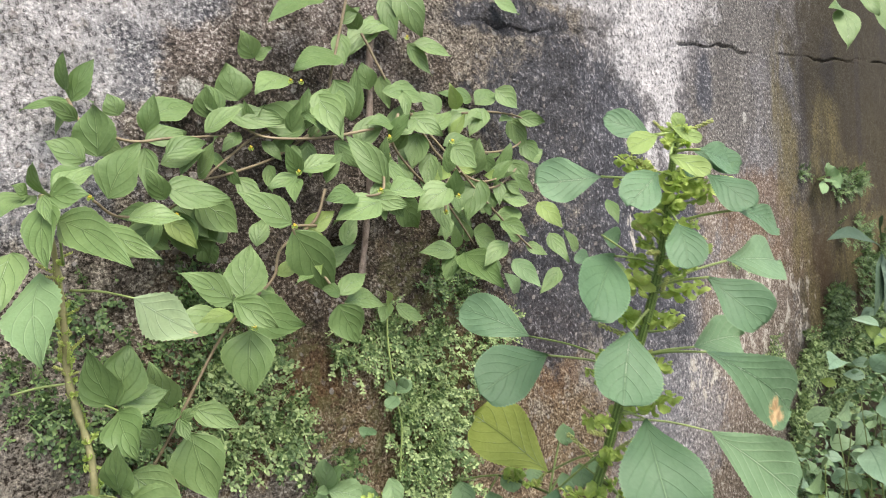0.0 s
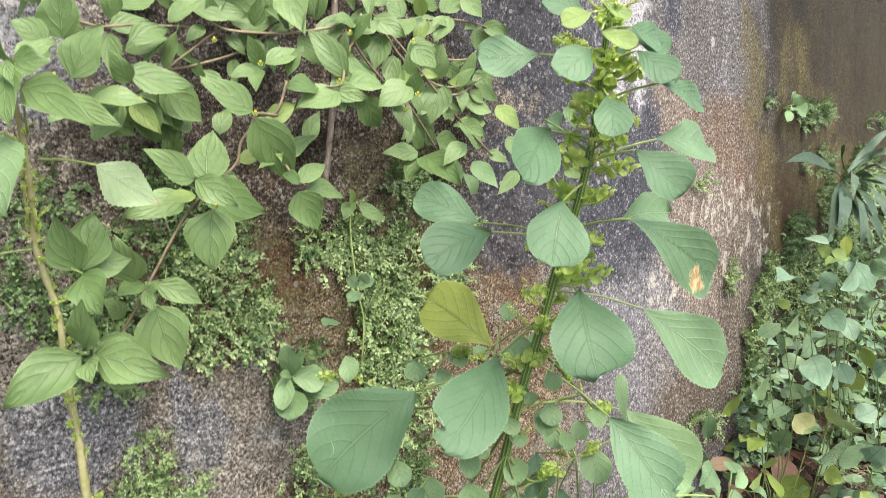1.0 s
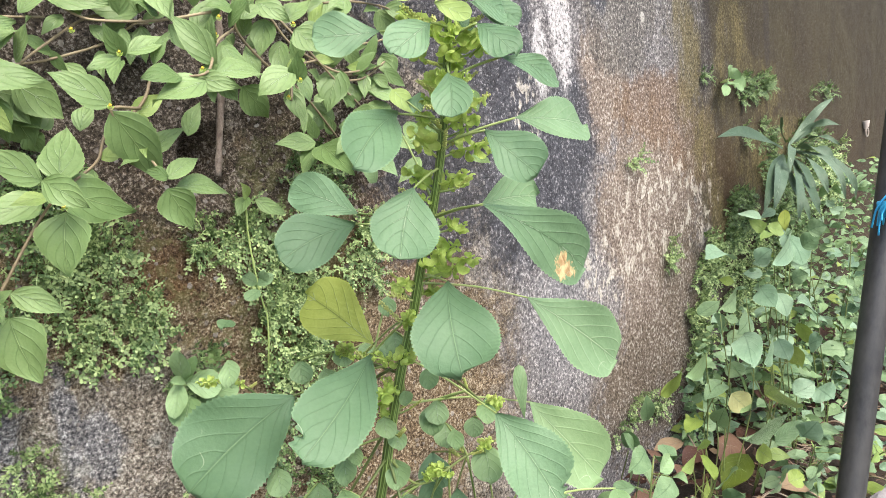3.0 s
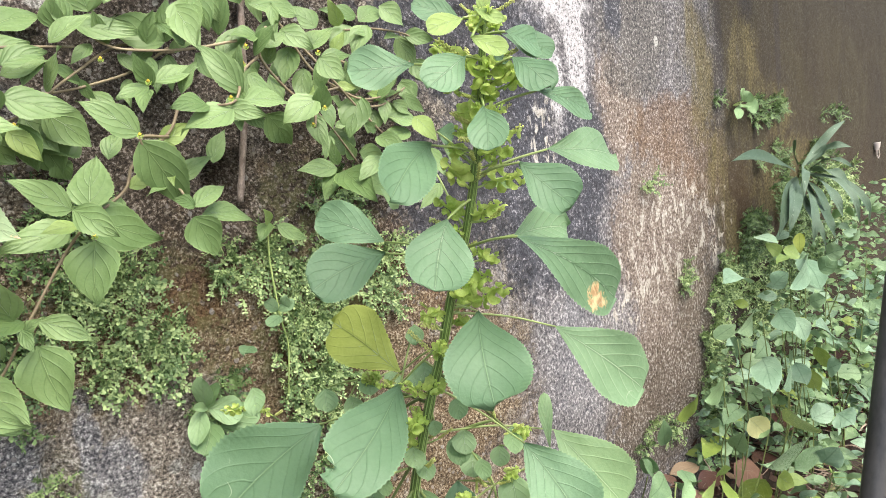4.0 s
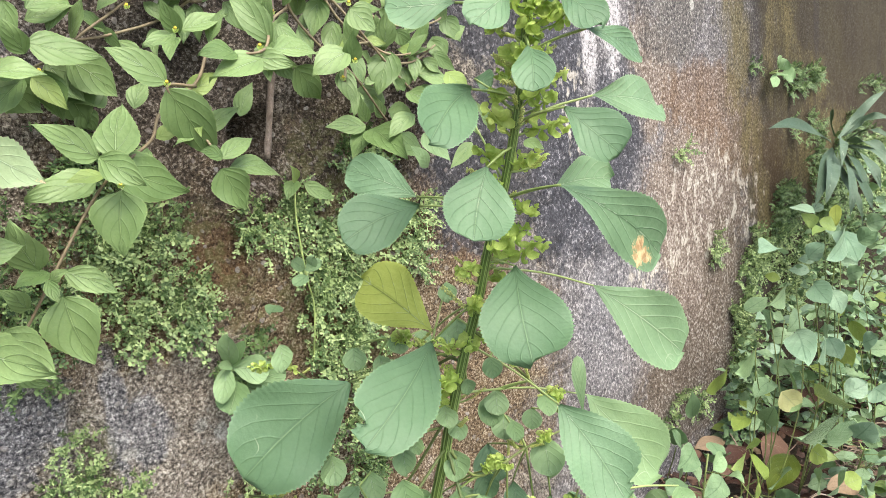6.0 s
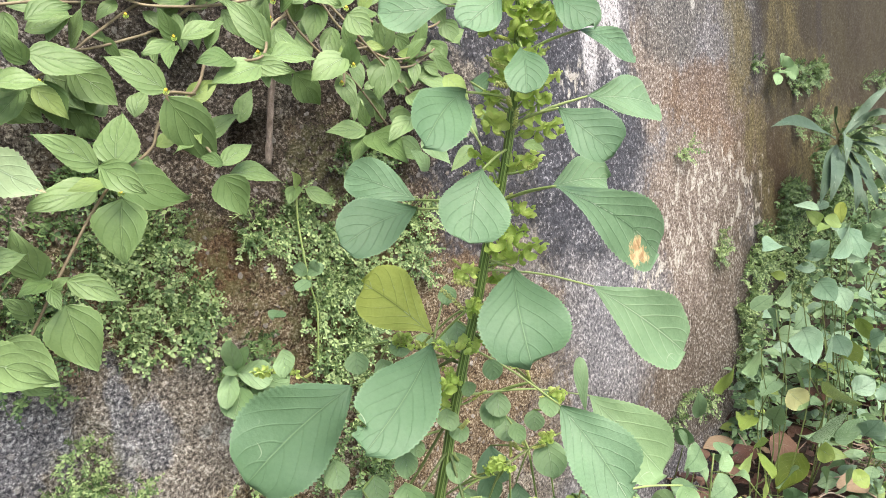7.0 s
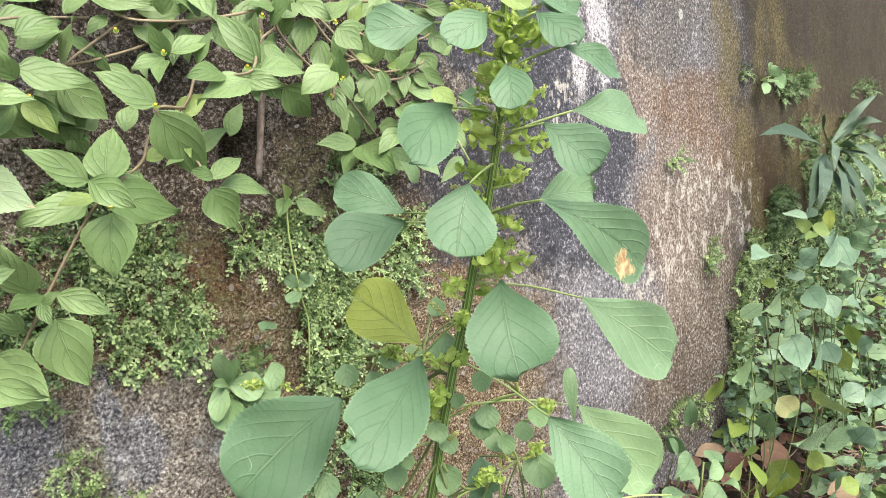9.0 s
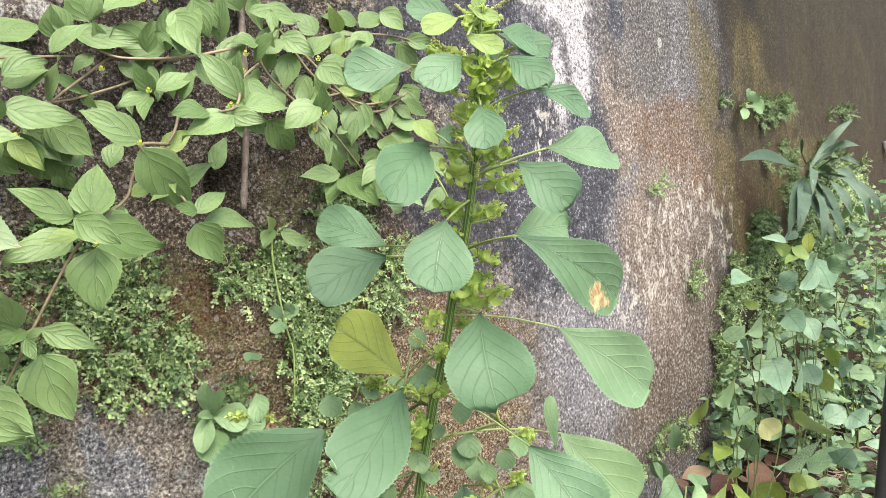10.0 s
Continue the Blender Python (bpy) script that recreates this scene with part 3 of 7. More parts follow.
def petiole(parent, a, b, r0=0.0008, r1=0.0006, material=None):
    """A leaf stalk that bows a little upwards."""
    a, b = Vector(a), Vector(b)
    mid = (a + b) / 2 + Vector((0, 0, 0.03 * (b - a).length))
    return part("leaf_stalk", tube("leaf_stalk", (a, mid, b), r0, r1, material or STALK, 6, 4), parent)


class Bag:
    """Collects many small pieces into one mesh."""

    def __init__(self):
        self.verts, self.faces = [], []

    def put(self, verts, faces):
        k = len(self.verts)
        self.verts += list(verts)
        self.faces += [tuple(i + k for i in face) for face in faces]


# ---- the wall ----
ALONG = Vector((0.75105, 0.66025, 0.0))
OUT = Vector((0.65605, -0.74627, 0.11264)).normalized()
UP = OUT.cross(ALONG)
FOOT = Vector((0.38417, 1.00839, 0.0))
WALL_POSE = Matrix.Translation(FOOT) @ Matrix((ALONG, UP, OUT)).transposed().to_4x4()


def on_wall(u, v, out=0.0):
    """The place u along the wall, v up its face and out in front of it."""
    return FOOT + ALONG * u + UP * v + OUT * out


def lattice(r, nu, nv):
    """Smooth noise on a grid."""
    big = r.uniform(-1, 1, (nu + 3, nv + 3))

    def at(a, b):
        i, j = np.floor(a).astype(int), np.floor(b).astype(int)
        x, y = a - i, b - j
        x, y = x * x * (3 - 2 * x), y * y * (3 - 2 * y)
        i, j = np.clip(i, 0, nu + 1), np.clip(j, 0, nv + 1)
        return (big[i, j] * (1 - x) + big[i + 1, j] * x) * (1 - y) + (big[i, j + 1] * (1 - x) + big[i + 1, j + 1] * x) * y
    return at


def wall_relief(U, V):
    """How far the rough face stands out at each place."""
    r = rng(5)
    out = np.zeros_like(U)
    for size, high in ((0.35, 0.006), (0.11, 0.003), (0.045, 0.0018), (0.018, 0.0026), (0.009, 0.0018)):
        at = lattice(r, int(2.6 / size) + 4, int(1.6 / size) + 4)
        out += high * at((np.clip(U, -1.1, 1.5) + 1.1) / size, (np.clip(V, -0.1, 1.5) + 0.1) / size)
    calm = 1.0 - 0.75 * np.clip((U + 0.35) / 0.45, 0, 1)
    out *= calm
    # the crack under the top course, broken in places
    jag, wide, held = (lattice(r, int(2.6 / size) + 4, 2) for size in (0.012, 0.03, 0.07))
    along, zero = np.clip(U, -1.1, 1.5) + 1.1, np.zeros_like(U)
    line = 0.786 + 0.028 * (U + 0.37) + 0.0035 * np.sin(U * 23.0) + 0.003 * jag(along / 0.012, zero) + 0.004 * wide(along / 0.03, zero)
    gap = 0.0012 + 0.0008 * wide(along / 0.03, zero + 1)
    open_here = np.clip(0.55 + 0.9 * held(along / 0.07, zero), 0, 1)
    out -= 0.007 * open_here * np.exp(-((V - line) / gap) ** 2) * (np.clip(U + 0.42, 0, 0.05) / 0.05)
    # the worn hollow behind the twig
    out -= 0.050 * np.exp(-((U + 0.570) / 0.016) ** 2 - ((V - 0.555) / 0.024) ** 2)
    # a joint that runs down at the near end
    out -= 0.010 * np.exp(-((U + 0.735 + 0.01 * np.sin(V * 40)) / 0.005) ** 2) * np.clip((0.40 - V) / 0.05, 0, 1)
    return out


def build_wall():
    us = np.concatenate([np.linspace(-4.0, -1.0, 30)[:-1], np.arange(-1.0, 0.10, 0.004), np.arange(0.10, 1.3, 0.008), np.linspace(1.3, 7.0, 40)])
    vs = np.concatenate([np.linspace(-0.15, 0.0, 8)[:-1], np.arange(0.0, 0.768, 0.004), np.arange(0.768, 0.836, 0.0016), np.arange(0.836, 0.98, 0.004), np.linspace(0.98, 1.75, 40)])
    U, V = np.meshgrid(us, vs, indexing="ij")
    W = wall_relief(U, V)
    front = np.stack([U, V, W], -1).reshape(-1, 3)
    a, b = len(us), len(vs)
    i, j = np.meshgrid(np.arange(a - 1), np.arange(b - 1), indexing="ij")
    k = (i * b + j).ravel()
    faces = np.stack([k, k + b, k + b + 1, k + 1], -1).tolist()
    # the body behind the face
    rim = [p * b for p in range(a)] + [(a - 1) * b + q for q in range(1, b)] + [p * b + b - 1 for p in range(a - 2, -1, -1)] + [q for q in range(b - 2, 0, -1)]
    verts = front.tolist()
    start = len(verts)
    for q in rim:
        verts.append([verts[q][0], verts[q][1], -0.28])
    m = len(rim)
    for q in range(m):
        faces.append((rim[q], start + q, start + (q + 1) % m, rim[(q + 1) % m]))
    faces.append(tuple(start + q for q in range(m)))
    ob = new("wall_weathered", mesh("wall_weathered", verts, faces, WALL))
    ob.matrix_world = WALL_POSE
    tagged(ob, "old plastered wall with black mildew, white lime runs and brown algae", "wall", kind="structure")


build_wall()


# ---- the ground ----
def build_ground():
    near = np.arange(-1.0, 2.4, 0.02)
    xs = np.concatenate([np.array([-300, -80, -25, -8, -3, -1.6]), near, np.array([3.2, 5, 9, 25, 80, 300])])
    X, Y = np.meshgrid(xs, xs, indexing="ij")
    r = rng(11)
    Z = np.zeros_like(X)
    for size, high in ((0.5, 0.020), (0.13, 0.014), (0.05, 0.007)):
        at = lattice(r, int(3.6 / size) + 4, int(3.6 / size) + 4)
        Z += high * at((np.clip(X, -1, 2.4) + 1) / size, (np.clip(Y, -1, 2.4) + 1) / size)
    Z -= 0.012
    n = len(xs)
    i, j = np.meshgrid(np.arange(n - 1), np.arange(n - 1), indexing="ij")
    k = (i * n + j).ravel()
    ob = new("ground", mesh("ground", np.stack([X, Y, Z], -1).reshape(-1, 3), np.stack([k, k + n, k + n + 1, k + 1], -1).tolist(), SOIL))
    tagged(ob, "dark crumbly soil at the foot of the wall", "ground", kind="structure")


build_ground()


# ---- the copperleaf plant in front of the wall ----
STEM = [(0.115, 0.382, 0.664), (0.115, 0.388, 0.642), (0.114, 0.391, 0.617), (0.112, 0.396, 0.588), (0.107, 0.406, 0.551), (0.100, 0.415, 0.517), (0.094, 0.421, 0.482), (0.086, 0.426, 0.445), (0.076, 0.434, 0.387), (0.064, 0.446, 0.287), (0.056, 0.464, 0.000)]
plant = thing("copperleaf_plant", STEM[-1], "tall green copperleaf weed with broad toothed leaves and leafy flower spikes", "plant")
part("stem", tube("stem", STEM, 0.0018, 0.0037, STEM_GREEN, 14, 8, 0.05, 3, -0.30), plant, None, "ribbed yellow-green stem")
leaf(plant, 'copper', (0.081, 0.395, 0.642), (0.047, 0.392, 0.639), 0.024, -15)
leaf(plant, 'copper', (0.106, 0.380, 0.645), (0.087, 0.360, 0.630), 0.021, -10)
leaf(plant, 'copper', (0.125, 0.376, 0.656), (0.144, 0.388, 0.649), 0.017, 0)
leaf(plant, 'copper', (0.128, 0.374, 0.644), (0.144, 0.356, 0.629), 0.019, 0)
leaf(plant, 'copper', (0.138, 0.360, 0.628), (0.171, 0.390, 0.616), 0.014, 5)
leaf(plant, 'copper', (0.114, 0.371, 0.621), (0.114, 0.352, 0.601), 0.020, 0)
leaf(plant, 'copper', (0.151, 0.404, 0.597), (0.200, 0.455, 0.589), 0.029, 10, mat='veined')
leaf(plant, 'copper', (0.132, 0.376, 0.593), (0.157, 0.365, 0.572), 0.026, 0)
leaf(plant, 'copper', (0.089, 0.394, 0.601), (0.068, 0.344, 0.580), 0.029, -8)
leaf(plant, 'copper', (0.059, 0.511, 0.528), (0.012, 0.523, 0.545), 0.029, 0)
leaf(plant, 'copper', (0.062, 0.439, 0.535), (0.021, 0.413, 0.520), 0.034, 0)
leaf(plant, 'copper', (0.096, 0.382, 0.564), (0.088, 0.360, 0.532), 0.035, 0)
leaf(plant, 'copper', (0.132, 0.392, 0.553), (0.165, 0.415, 0.553), 0.024, 0, mat='veined', face=(0.1, -0.8, 0.6))
leaf(plant, 'copper', (0.130, 0.368, 0.557), (0.191, 0.406, 0.513), 0.035, 8, mat='burnt')
leaf(plant, 'copper', (0.114, 0.415, 0.505), (0.119, 0.372, 0.465), 0.048, 0)
leaf(plant, 'copper', (0.168, 0.460, 0.480), (0.230, 0.472, 0.431), 0.045, 0, mat='veined')
leaf(plant, 'copper', (0.068, 0.471, 0.448), (0.022, 0.507, 0.473), 0.042, 0, mat='under')
leaf(plant, 'copper', (0.068, 0.432, 0.455), (0.033, 0.366, 0.422), 0.044, 0, bite=(0.86, 0.08, -1))
leaf(plant, 'copper', (0.015, 0.466, 0.416), (-0.046, 0.426, 0.372), 0.065, -10)
leaf(plant, 'copper', (0.183, 0.539, 0.372), (0.236, 0.522, 0.315), 0.052, 0, mat='pale')
leaf(plant, 'copper', (0.145, 0.439, 0.411), (0.181, 0.408, 0.363), 0.043, 0, bite=(0.9, 0.10, 1))
leaf(plant, 'copper', (0.104, 0.389, 0.663), (0.080, 0.390, 0.671), 0.016, 0)
leaf(plant, 'copper', (0.105, 0.380, 0.663), (0.087, 0.364, 0.656), 0.011, 0, mat='young')
leaf(plant, 'copper', (0.108, 0.368, 0.653), (0.123, 0.355, 0.645), 0.011, 0, mat='young')
leaf(plant, 'copper', (0.125, 0.393, 0.656), (0.153, 0.396, 0.648), 0.016, 0)
leaf(plant, 'copper', (0.110, 0.375, 0.667), (0.123, 0.369, 0.660), 0.008, 0, mat='young')
leaf(plant, 'copper', (0.114, 0.380, 0.663), (0.115, 0.382, 0.674), 0.007, 0, mat='young')
leaf(plant, 'copper', (0.120, 0.386, 0.646), (0.128, 0.385, 0.643), 0.010, 0)
leaf(plant, 'copper', (0.094, 0.451, 0.605), (0.104, 0.449, 0.602), 0.013, 0)
leaf(plant, 'copper', (0.090, 0.467, 0.586), (0.082, 0.469, 0.591), 0.010, 0)
leaf(plant, 'copper', (0.174, 0.505, 0.374), (0.172, 0.522, 0.410), 0.011, 0, mat='pale')
leaf(plant, 'round', (0.083, 0.444, 0.466), (0.084, 0.432, 0.456), 0.014, 0)
leaf(plant, 'round', (0.076, 0.462, 0.452), (0.078, 0.450, 0.444), 0.011, 0)
leaf(plant, 'round', (0.102, 0.429, 0.447), (0.103, 0.417, 0.438), 0.012, 0)
leaf(plant, 'round', (0.013, 0.519, 0.420), (0.016, 0.506, 0.407), 0.017, 0)
leaf(plant, 'round', (0.088, 0.427, 0.434), (0.089, 0.416, 0.429), 0.009, 0)
leaf(plant, 'round', (0.094, 0.463, 0.461), (0.095, 0.452, 0.456), 0.009, 0)
leaf(plant, 'round', (0.108, 0.441, 0.507), (0.109, 0.430, 0.502), 0.008, 0)
leaf(plant, 'round', (0.078, 0.477, 0.479), (0.079, 0.465, 0.469), 0.012, 0)
leaf(plant, 'round', (0.108, 0.463, 0.411), (0.109, 0.450, 0.399), 0.016, 0)
leaf(plant, 'round', (0.115, 0.478, 0.387), (0.115, 0.466, 0.374), 0.017, 0)
leaf(plant, 'round', (0.135, 0.488, 0.386), (0.135, 0.476, 0.376), 0.014, 0)
leaf(plant, 'round', (0.075, 0.425, 0.418), (0.077, 0.413, 0.409), 0.013, 0)
leaf(plant, 'round', (0.082, 0.432, 0.406), (0.083, 0.420, 0.398), 0.012, 0)
leaf(plant, 'round', (0.148, 0.509, 0.392), (0.148, 0.497, 0.382), 0.014, 0)
leaf(plant, 'round', (0.045, 0.501, 0.437), (0.047, 0.488, 0.426), 0.015, 0)
leaf(plant, 'round', (0.061, 0.500, 0.439), (0.063, 0.489, 0.431), 0.012, 0)
leaf(plant, 'round', (-0.004, 0.432, 0.346), (0.001, 0.412, 0.330), 0.022, 0)
leaf(plant, 'round', (-0.025, 0.459, 0.329), (-0.019, 0.439, 0.316), 0.019, 0)
leaf(plant, 'round', (-0.065, 0.475, 0.314), (-0.058, 0.457, 0.302), 0.018, 0)
leaf(plant, 'round', (0.020, 0.434, 0.354), (0.025, 0.416, 0.346), 0.015, 0)
leaf(plant, 'round', (0.050, 0.410, 0.379), (0.054, 0.390, 0.364), 0.020, 0)
leaf(plant, 'round', (0.050, 0.424, 0.393), (0.053, 0.406, 0.384), 0.014, 0)
leaf(plant, 'round', (0.080, 0.441, 0.381), (0.083, 0.422, 0.370), 0.017, 0)
leaf(plant, 'round', (0.095, 0.416, 0.365), (0.098, 0.397, 0.353), 0.018, 0)
leaf(plant, 'round', (0.140, 0.470, 0.374), (0.142, 0.449, 0.356), 0.023, 0)
leaf(plant, 'round', (0.104, 0.468, 0.405), (0.106, 0.449, 0.392), 0.017, 0)
leaf(plant, 'round', (0.120, 0.464, 0.389), (0.122, 0.446, 0.383), 0.011, 0)
leaf(plant, 'copper', (0.106, 0.496, 0.356), (0.109, 0.476, 0.337), 0.024, 0)
leaf(plant, 'copper', (0.101, 0.483, 0.344), (0.104, 0.464, 0.331), 0.018, 0)
leaf(plant, 'copper', (0.067, 0.376, 0.372), (0.070, 0.356, 0.356), 0.022, 0)
leaf(plant, 'round', (0.140, 0.468, 0.406), (0.141, 0.450, 0.398), 0.013, 0)
leaf(plant, 'round', (0.152, 0.433, 0.355), (0.152, 0.416, 0.347), 0.015, 0)
leaf(plant, 'copper', (0.124, 0.394, 0.362), (0.125, 0.375, 0.348), 0.020, 0)
leaf(plant, 'copper', (0.180, 0.433, 0.354), (0.180, 0.413, 0.338), 0.022, 0)
leaf(plant, 'round', (0.002, 0.459, 0.369), (0.008, 0.440, 0.358), 0.017, 0)
leaf(plant, 'round', (-0.038, 0.515, 0.424), (-0.032, 0.496, 0.411), 0.016, 0)
leaf(plant, 'round', (0.057, 0.416, 0.403), (0.060, 0.400, 0.400), 0.009, 0)
leaf(plant, 'round', (-0.050, 0.494, 0.345), (-0.043, 0.476, 0.336), 0.015, 0)
leaf(plant, 'round', (0.032, 0.503, 0.420), (0.037, 0.485, 0.410), 0.014, 0)
leaf(plant, 'round', (-0.000, 0.430, 0.337), (0.005, 0.410, 0.322), 0.022, 0)
leaf(plant, 'round', (-0.054, 0.497, 0.315), (-0.047, 0.479, 0.307), 0.015, 0)
leaf(plant, 'round', (0.026, 0.474, 0.348), (0.031, 0.455, 0.337), 0.017, 0)
leaf(plant, 'copper', (0.122, 0.480, 0.336), (0.124, 0.462, 0.326), 0.016, 0)
leaf(plant, 'copper', (0.187, 0.511, 0.338), (0.188, 0.492, 0.325), 0.019, 0)
leaf(plant, 'round', (0.084, 0.435, 0.358), (0.086, 0.417, 0.352), 0.012, 0)
leaf(plant, 'round', (-0.030, 0.494, 0.346), (-0.024, 0.477, 0.340), 0.012, 0)
leaf(plant, 'round', (0.063, 0.435, 0.255), (0.077, 0.417, 0.249), 0.019, 0)
leaf(plant, 'round', (0.073, 0.478, 0.329), (0.067, 0.461, 0.323), 0.013, 0)
leaf(plant, 'copper', (0.182, 0.441, 0.318), (0.183, 0.423, 0.309), 0.014, 0, mat='green')
leaf(plant, 'round', (0.017, 0.449, 0.314), (0.013, 0.434, 0.313), 0.010, 0)
leaf(plant, 'round', (0.141, 0.481, 0.288), (0.129, 0.465, 0.284), 0.013, 0)
leaf(plant, 'copper', (0.073, 0.495, 0.276), (0.055, 0.478, 0.267), 0.019, 0, mat='green')
leaf(plant, 'round', (0.230, 0.462, 0.341), (0.233, 0.444, 0.333), 0.016, 0)
leaf(plant, 'round', (0.049, 0.472, 0.292), (0.056, 0.454, 0.283), 0.017, 0)
leaf(plant, 'round', (0.001, 0.463, 0.277), (-0.003, 0.447, 0.275), 0.012, 0)
leaf(plant, 'round', (0.080, 0.420, 0.322), (0.073, 0.402, 0.312), 0.017, 0, mat='green')
leaf(plant, 'round', (0.136, 0.466, 0.272), (0.125, 0.450, 0.270), 0.013, 0)
leaf(plant, 'round', (0.017, 0.524, 0.254), (0.010, 0.505, 0.240), 0.022, 0, mat='green')
leaf(plant, 'round', (0.223, 0.435, 0.301), (0.209, 0.418, 0.297), 0.015, 0, mat='green')
leaf(plant, 'round', (0.028, 0.487, 0.283), (0.036, 0.467, 0.267), 0.023, 0)
leaf(plant, 'round', (0.052, 0.520, 0.306), (0.066, 0.502, 0.301), 0.017, 0)
leaf(plant, 'copper', (0.002, 0.456, 0.288), (0.011, 0.440, 0.286), 0.010, 0, mat='green')
leaf(plant, 'copper', (0.141, 0.483, 0.256), (0.141, 0.465, 0.250), 0.012, 0)
leaf(plant, 'copper', (0.022, 0.435, 0.361), (0.012, 0.419, 0.358), 0.012, 0, mat='green')
leaf(plant, 'round', (0.220, 0.450, 0.275), (0.226, 0.432, 0.266), 0.019, 0)
leaf(plant, 'copper', (0.029, 0.444, 0.252), (0.025, 0.425, 0.241), 0.017, 0)
leaf(plant, 'round', (0.207, 0.516, 0.258), (0.223, 0.498, 0.252), 0.022, 0)
leaf(plant, 'copper', (0.146, 0.453, 0.276), (0.138, 0.437, 0.274), 0.010, 0)
leaf(plant, 'round', (0.063, 0.425, 0.315), (0.069, 0.409, 0.314), 0.011, 0)
leaf(plant, 'round', (0.221, 0.494, 0.304), (0.203, 0.476, 0.296), 0.020, 0, mat='green')
leaf(plant, 'copper', (0.007, 0.523, 0.291), (0.022, 0.504, 0.284), 0.016, 0, mat='green')
leaf(plant, 'copper', (0.002, 0.442, 0.302), (0.003, 0.426, 0.298), 0.010, 0, mat='green')
leaf(plant, 'round', (0.211, 0.519, 0.259), (0.206, 0.500, 0.244), 0.021, 0, mat='green')
leaf(plant, 'round', (-0.002, 0.427, 0.360), (0.008, 0.408, 0.350), 0.018, 0)
leaf(plant, 'copper', (0.022, 0.448, 0.279), (0.039, 0.431, 0.274), 0.017, 0)
leaf(plant, 'copper', (0.213, 0.498, 0.301), (0.204, 0.481, 0.298), 0.009, 0, mat='green')
leaf(plant, 'copper', (0.093, 0.498, 0.274), (0.102, 0.478, 0.263), 0.017, 0)
leaf(plant, 'copper', (0.054, 0.507, 0.231), (0.052, 0.486, 0.216), 0.019, 0)
leaf(plant, 'round', (0.006, 0.451, 0.258), (0.002, 0.435, 0.258), 0.010, 0)
leaf(plant, 'round', (0.232, 0.474, 0.297), (0.242, 0.457, 0.293), 0.018, 0)
leaf(plant, 'round', (0.093, 0.504, 0.290), (0.079, 0.485, 0.277), 0.022, 0, mat='green')
leaf(plant, 'round', (0.145, 0.436, 0.262), (0.151, 0.421, 0.262), 0.012, 0, mat='green')
leaf(plant, 'round', (0.186, 0.452, 0.262), (0.171, 0.437, 0.261), 0.013, 0, mat='green')
leaf(plant, 'round', (0.066, 0.428, 0.311), (0.077, 0.410, 0.305), 0.017, 0)
leaf(plant, 'copper', (0.049, 0.424, 0.340), (0.058, 0.407, 0.336), 0.011, 0, mat='green')
leaf(plant, 'round', (0.079, 0.481, 0.278), (0.086, 0.465, 0.276), 0.012, 0)
leaf(plant, 'copper', (-0.010, 0.500, 0.271), (-0.007, 0.482, 0.263), 0.014, 0, mat='green')
leaf(plant, 'copper', (0.194, 0.447, 0.307), (0.191, 0.428, 0.294), 0.017, 0)
leaf(plant, 'round', (0.044, 0.475, 0.262), (0.041, 0.458, 0.255), 0.015, 0, mat='green')
leaf(plant, 'round', (-0.009, 0.499, 0.303), (-0.005, 0.481, 0.297), 0.013, 0, mat='green')
leaf(plant, 'round', (0.173, 0.438, 0.334), (0.168, 0.422, 0.331), 0.010, 0, mat='green')
leaf(plant, 'round', (0.177, 0.481, 0.250), (0.172, 0.462, 0.239), 0.019, 0, mat='green')
leaf(plant, 'round', (0.175, 0.448, 0.342), (0.165, 0.431, 0.334), 0.016, 0, mat='green')
leaf(plant, 'round', (0.062, 0.475, 0.268), (0.057, 0.457, 0.261), 0.015, 0)
leaf(plant, 'copper', (0.011, 0.424, 0.284), (0.012, 0.407, 0.280), 0.011, 0, mat='green')
leaf(plant, 'round', (0.096, 0.436, 0.284), (0.080, 0.419, 0.278), 0.019, 0)
leaf(plant, 'round', (0.083, 0.525, 0.300), (0.085, 0.507, 0.291), 0.016, 0)
leaf(plant, 'copper', (0.084, 0.484, 0.333), (0.095, 0.465, 0.324), 0.016, 0, mat='green')
leaf(plant, 'copper', (0.137, 0.452, 0.277), (0.131, 0.434, 0.270), 0.013, 0)
leaf(plant, 'round', (0.101, 0.490, 0.249), (0.093, 0.470, 0.234), 0.023, 0)
leaf(plant, 'round', (0.174, 0.430, 0.314), (0.159, 0.413, 0.307), 0.018, 0, mat='green')
leaf(plant, 'copper', (0.170, 0.479, 0.352), (0.184, 0.435, 0.310), 0.024, 0, mat='pale')
leaf(plant, 'copper', (0.178, 0.476, 0.341), (0.206, 0.432, 0.304), 0.023, 0, mat='pale')
leaf(plant, 'copper', (0.202, 0.472, 0.331), (0.217, 0.430, 0.297), 0.021, 0, mat='pale')
leaf(plant, 'copper', (0.117, 0.467, 0.305), (0.111, 0.430, 0.282), 0.057, 0, mat='pale')
leaf(plant, 'copper', (0.147, 0.473, 0.329), (0.136, 0.434, 0.301), 0.023, 0, mat='pale')
leaf(plant, 'copper', (0.163, 0.468, 0.314), (0.177, 0.425, 0.274), 0.027, 0, mat='pale')


BRANCHES = []


def side_branch(points):
    BRANCHES.append(points)
    return part("side_branch", tube("side_branch", points, 0.0010, 0.0007, WEEDSTEM, 7, 6, 0.05), plant)


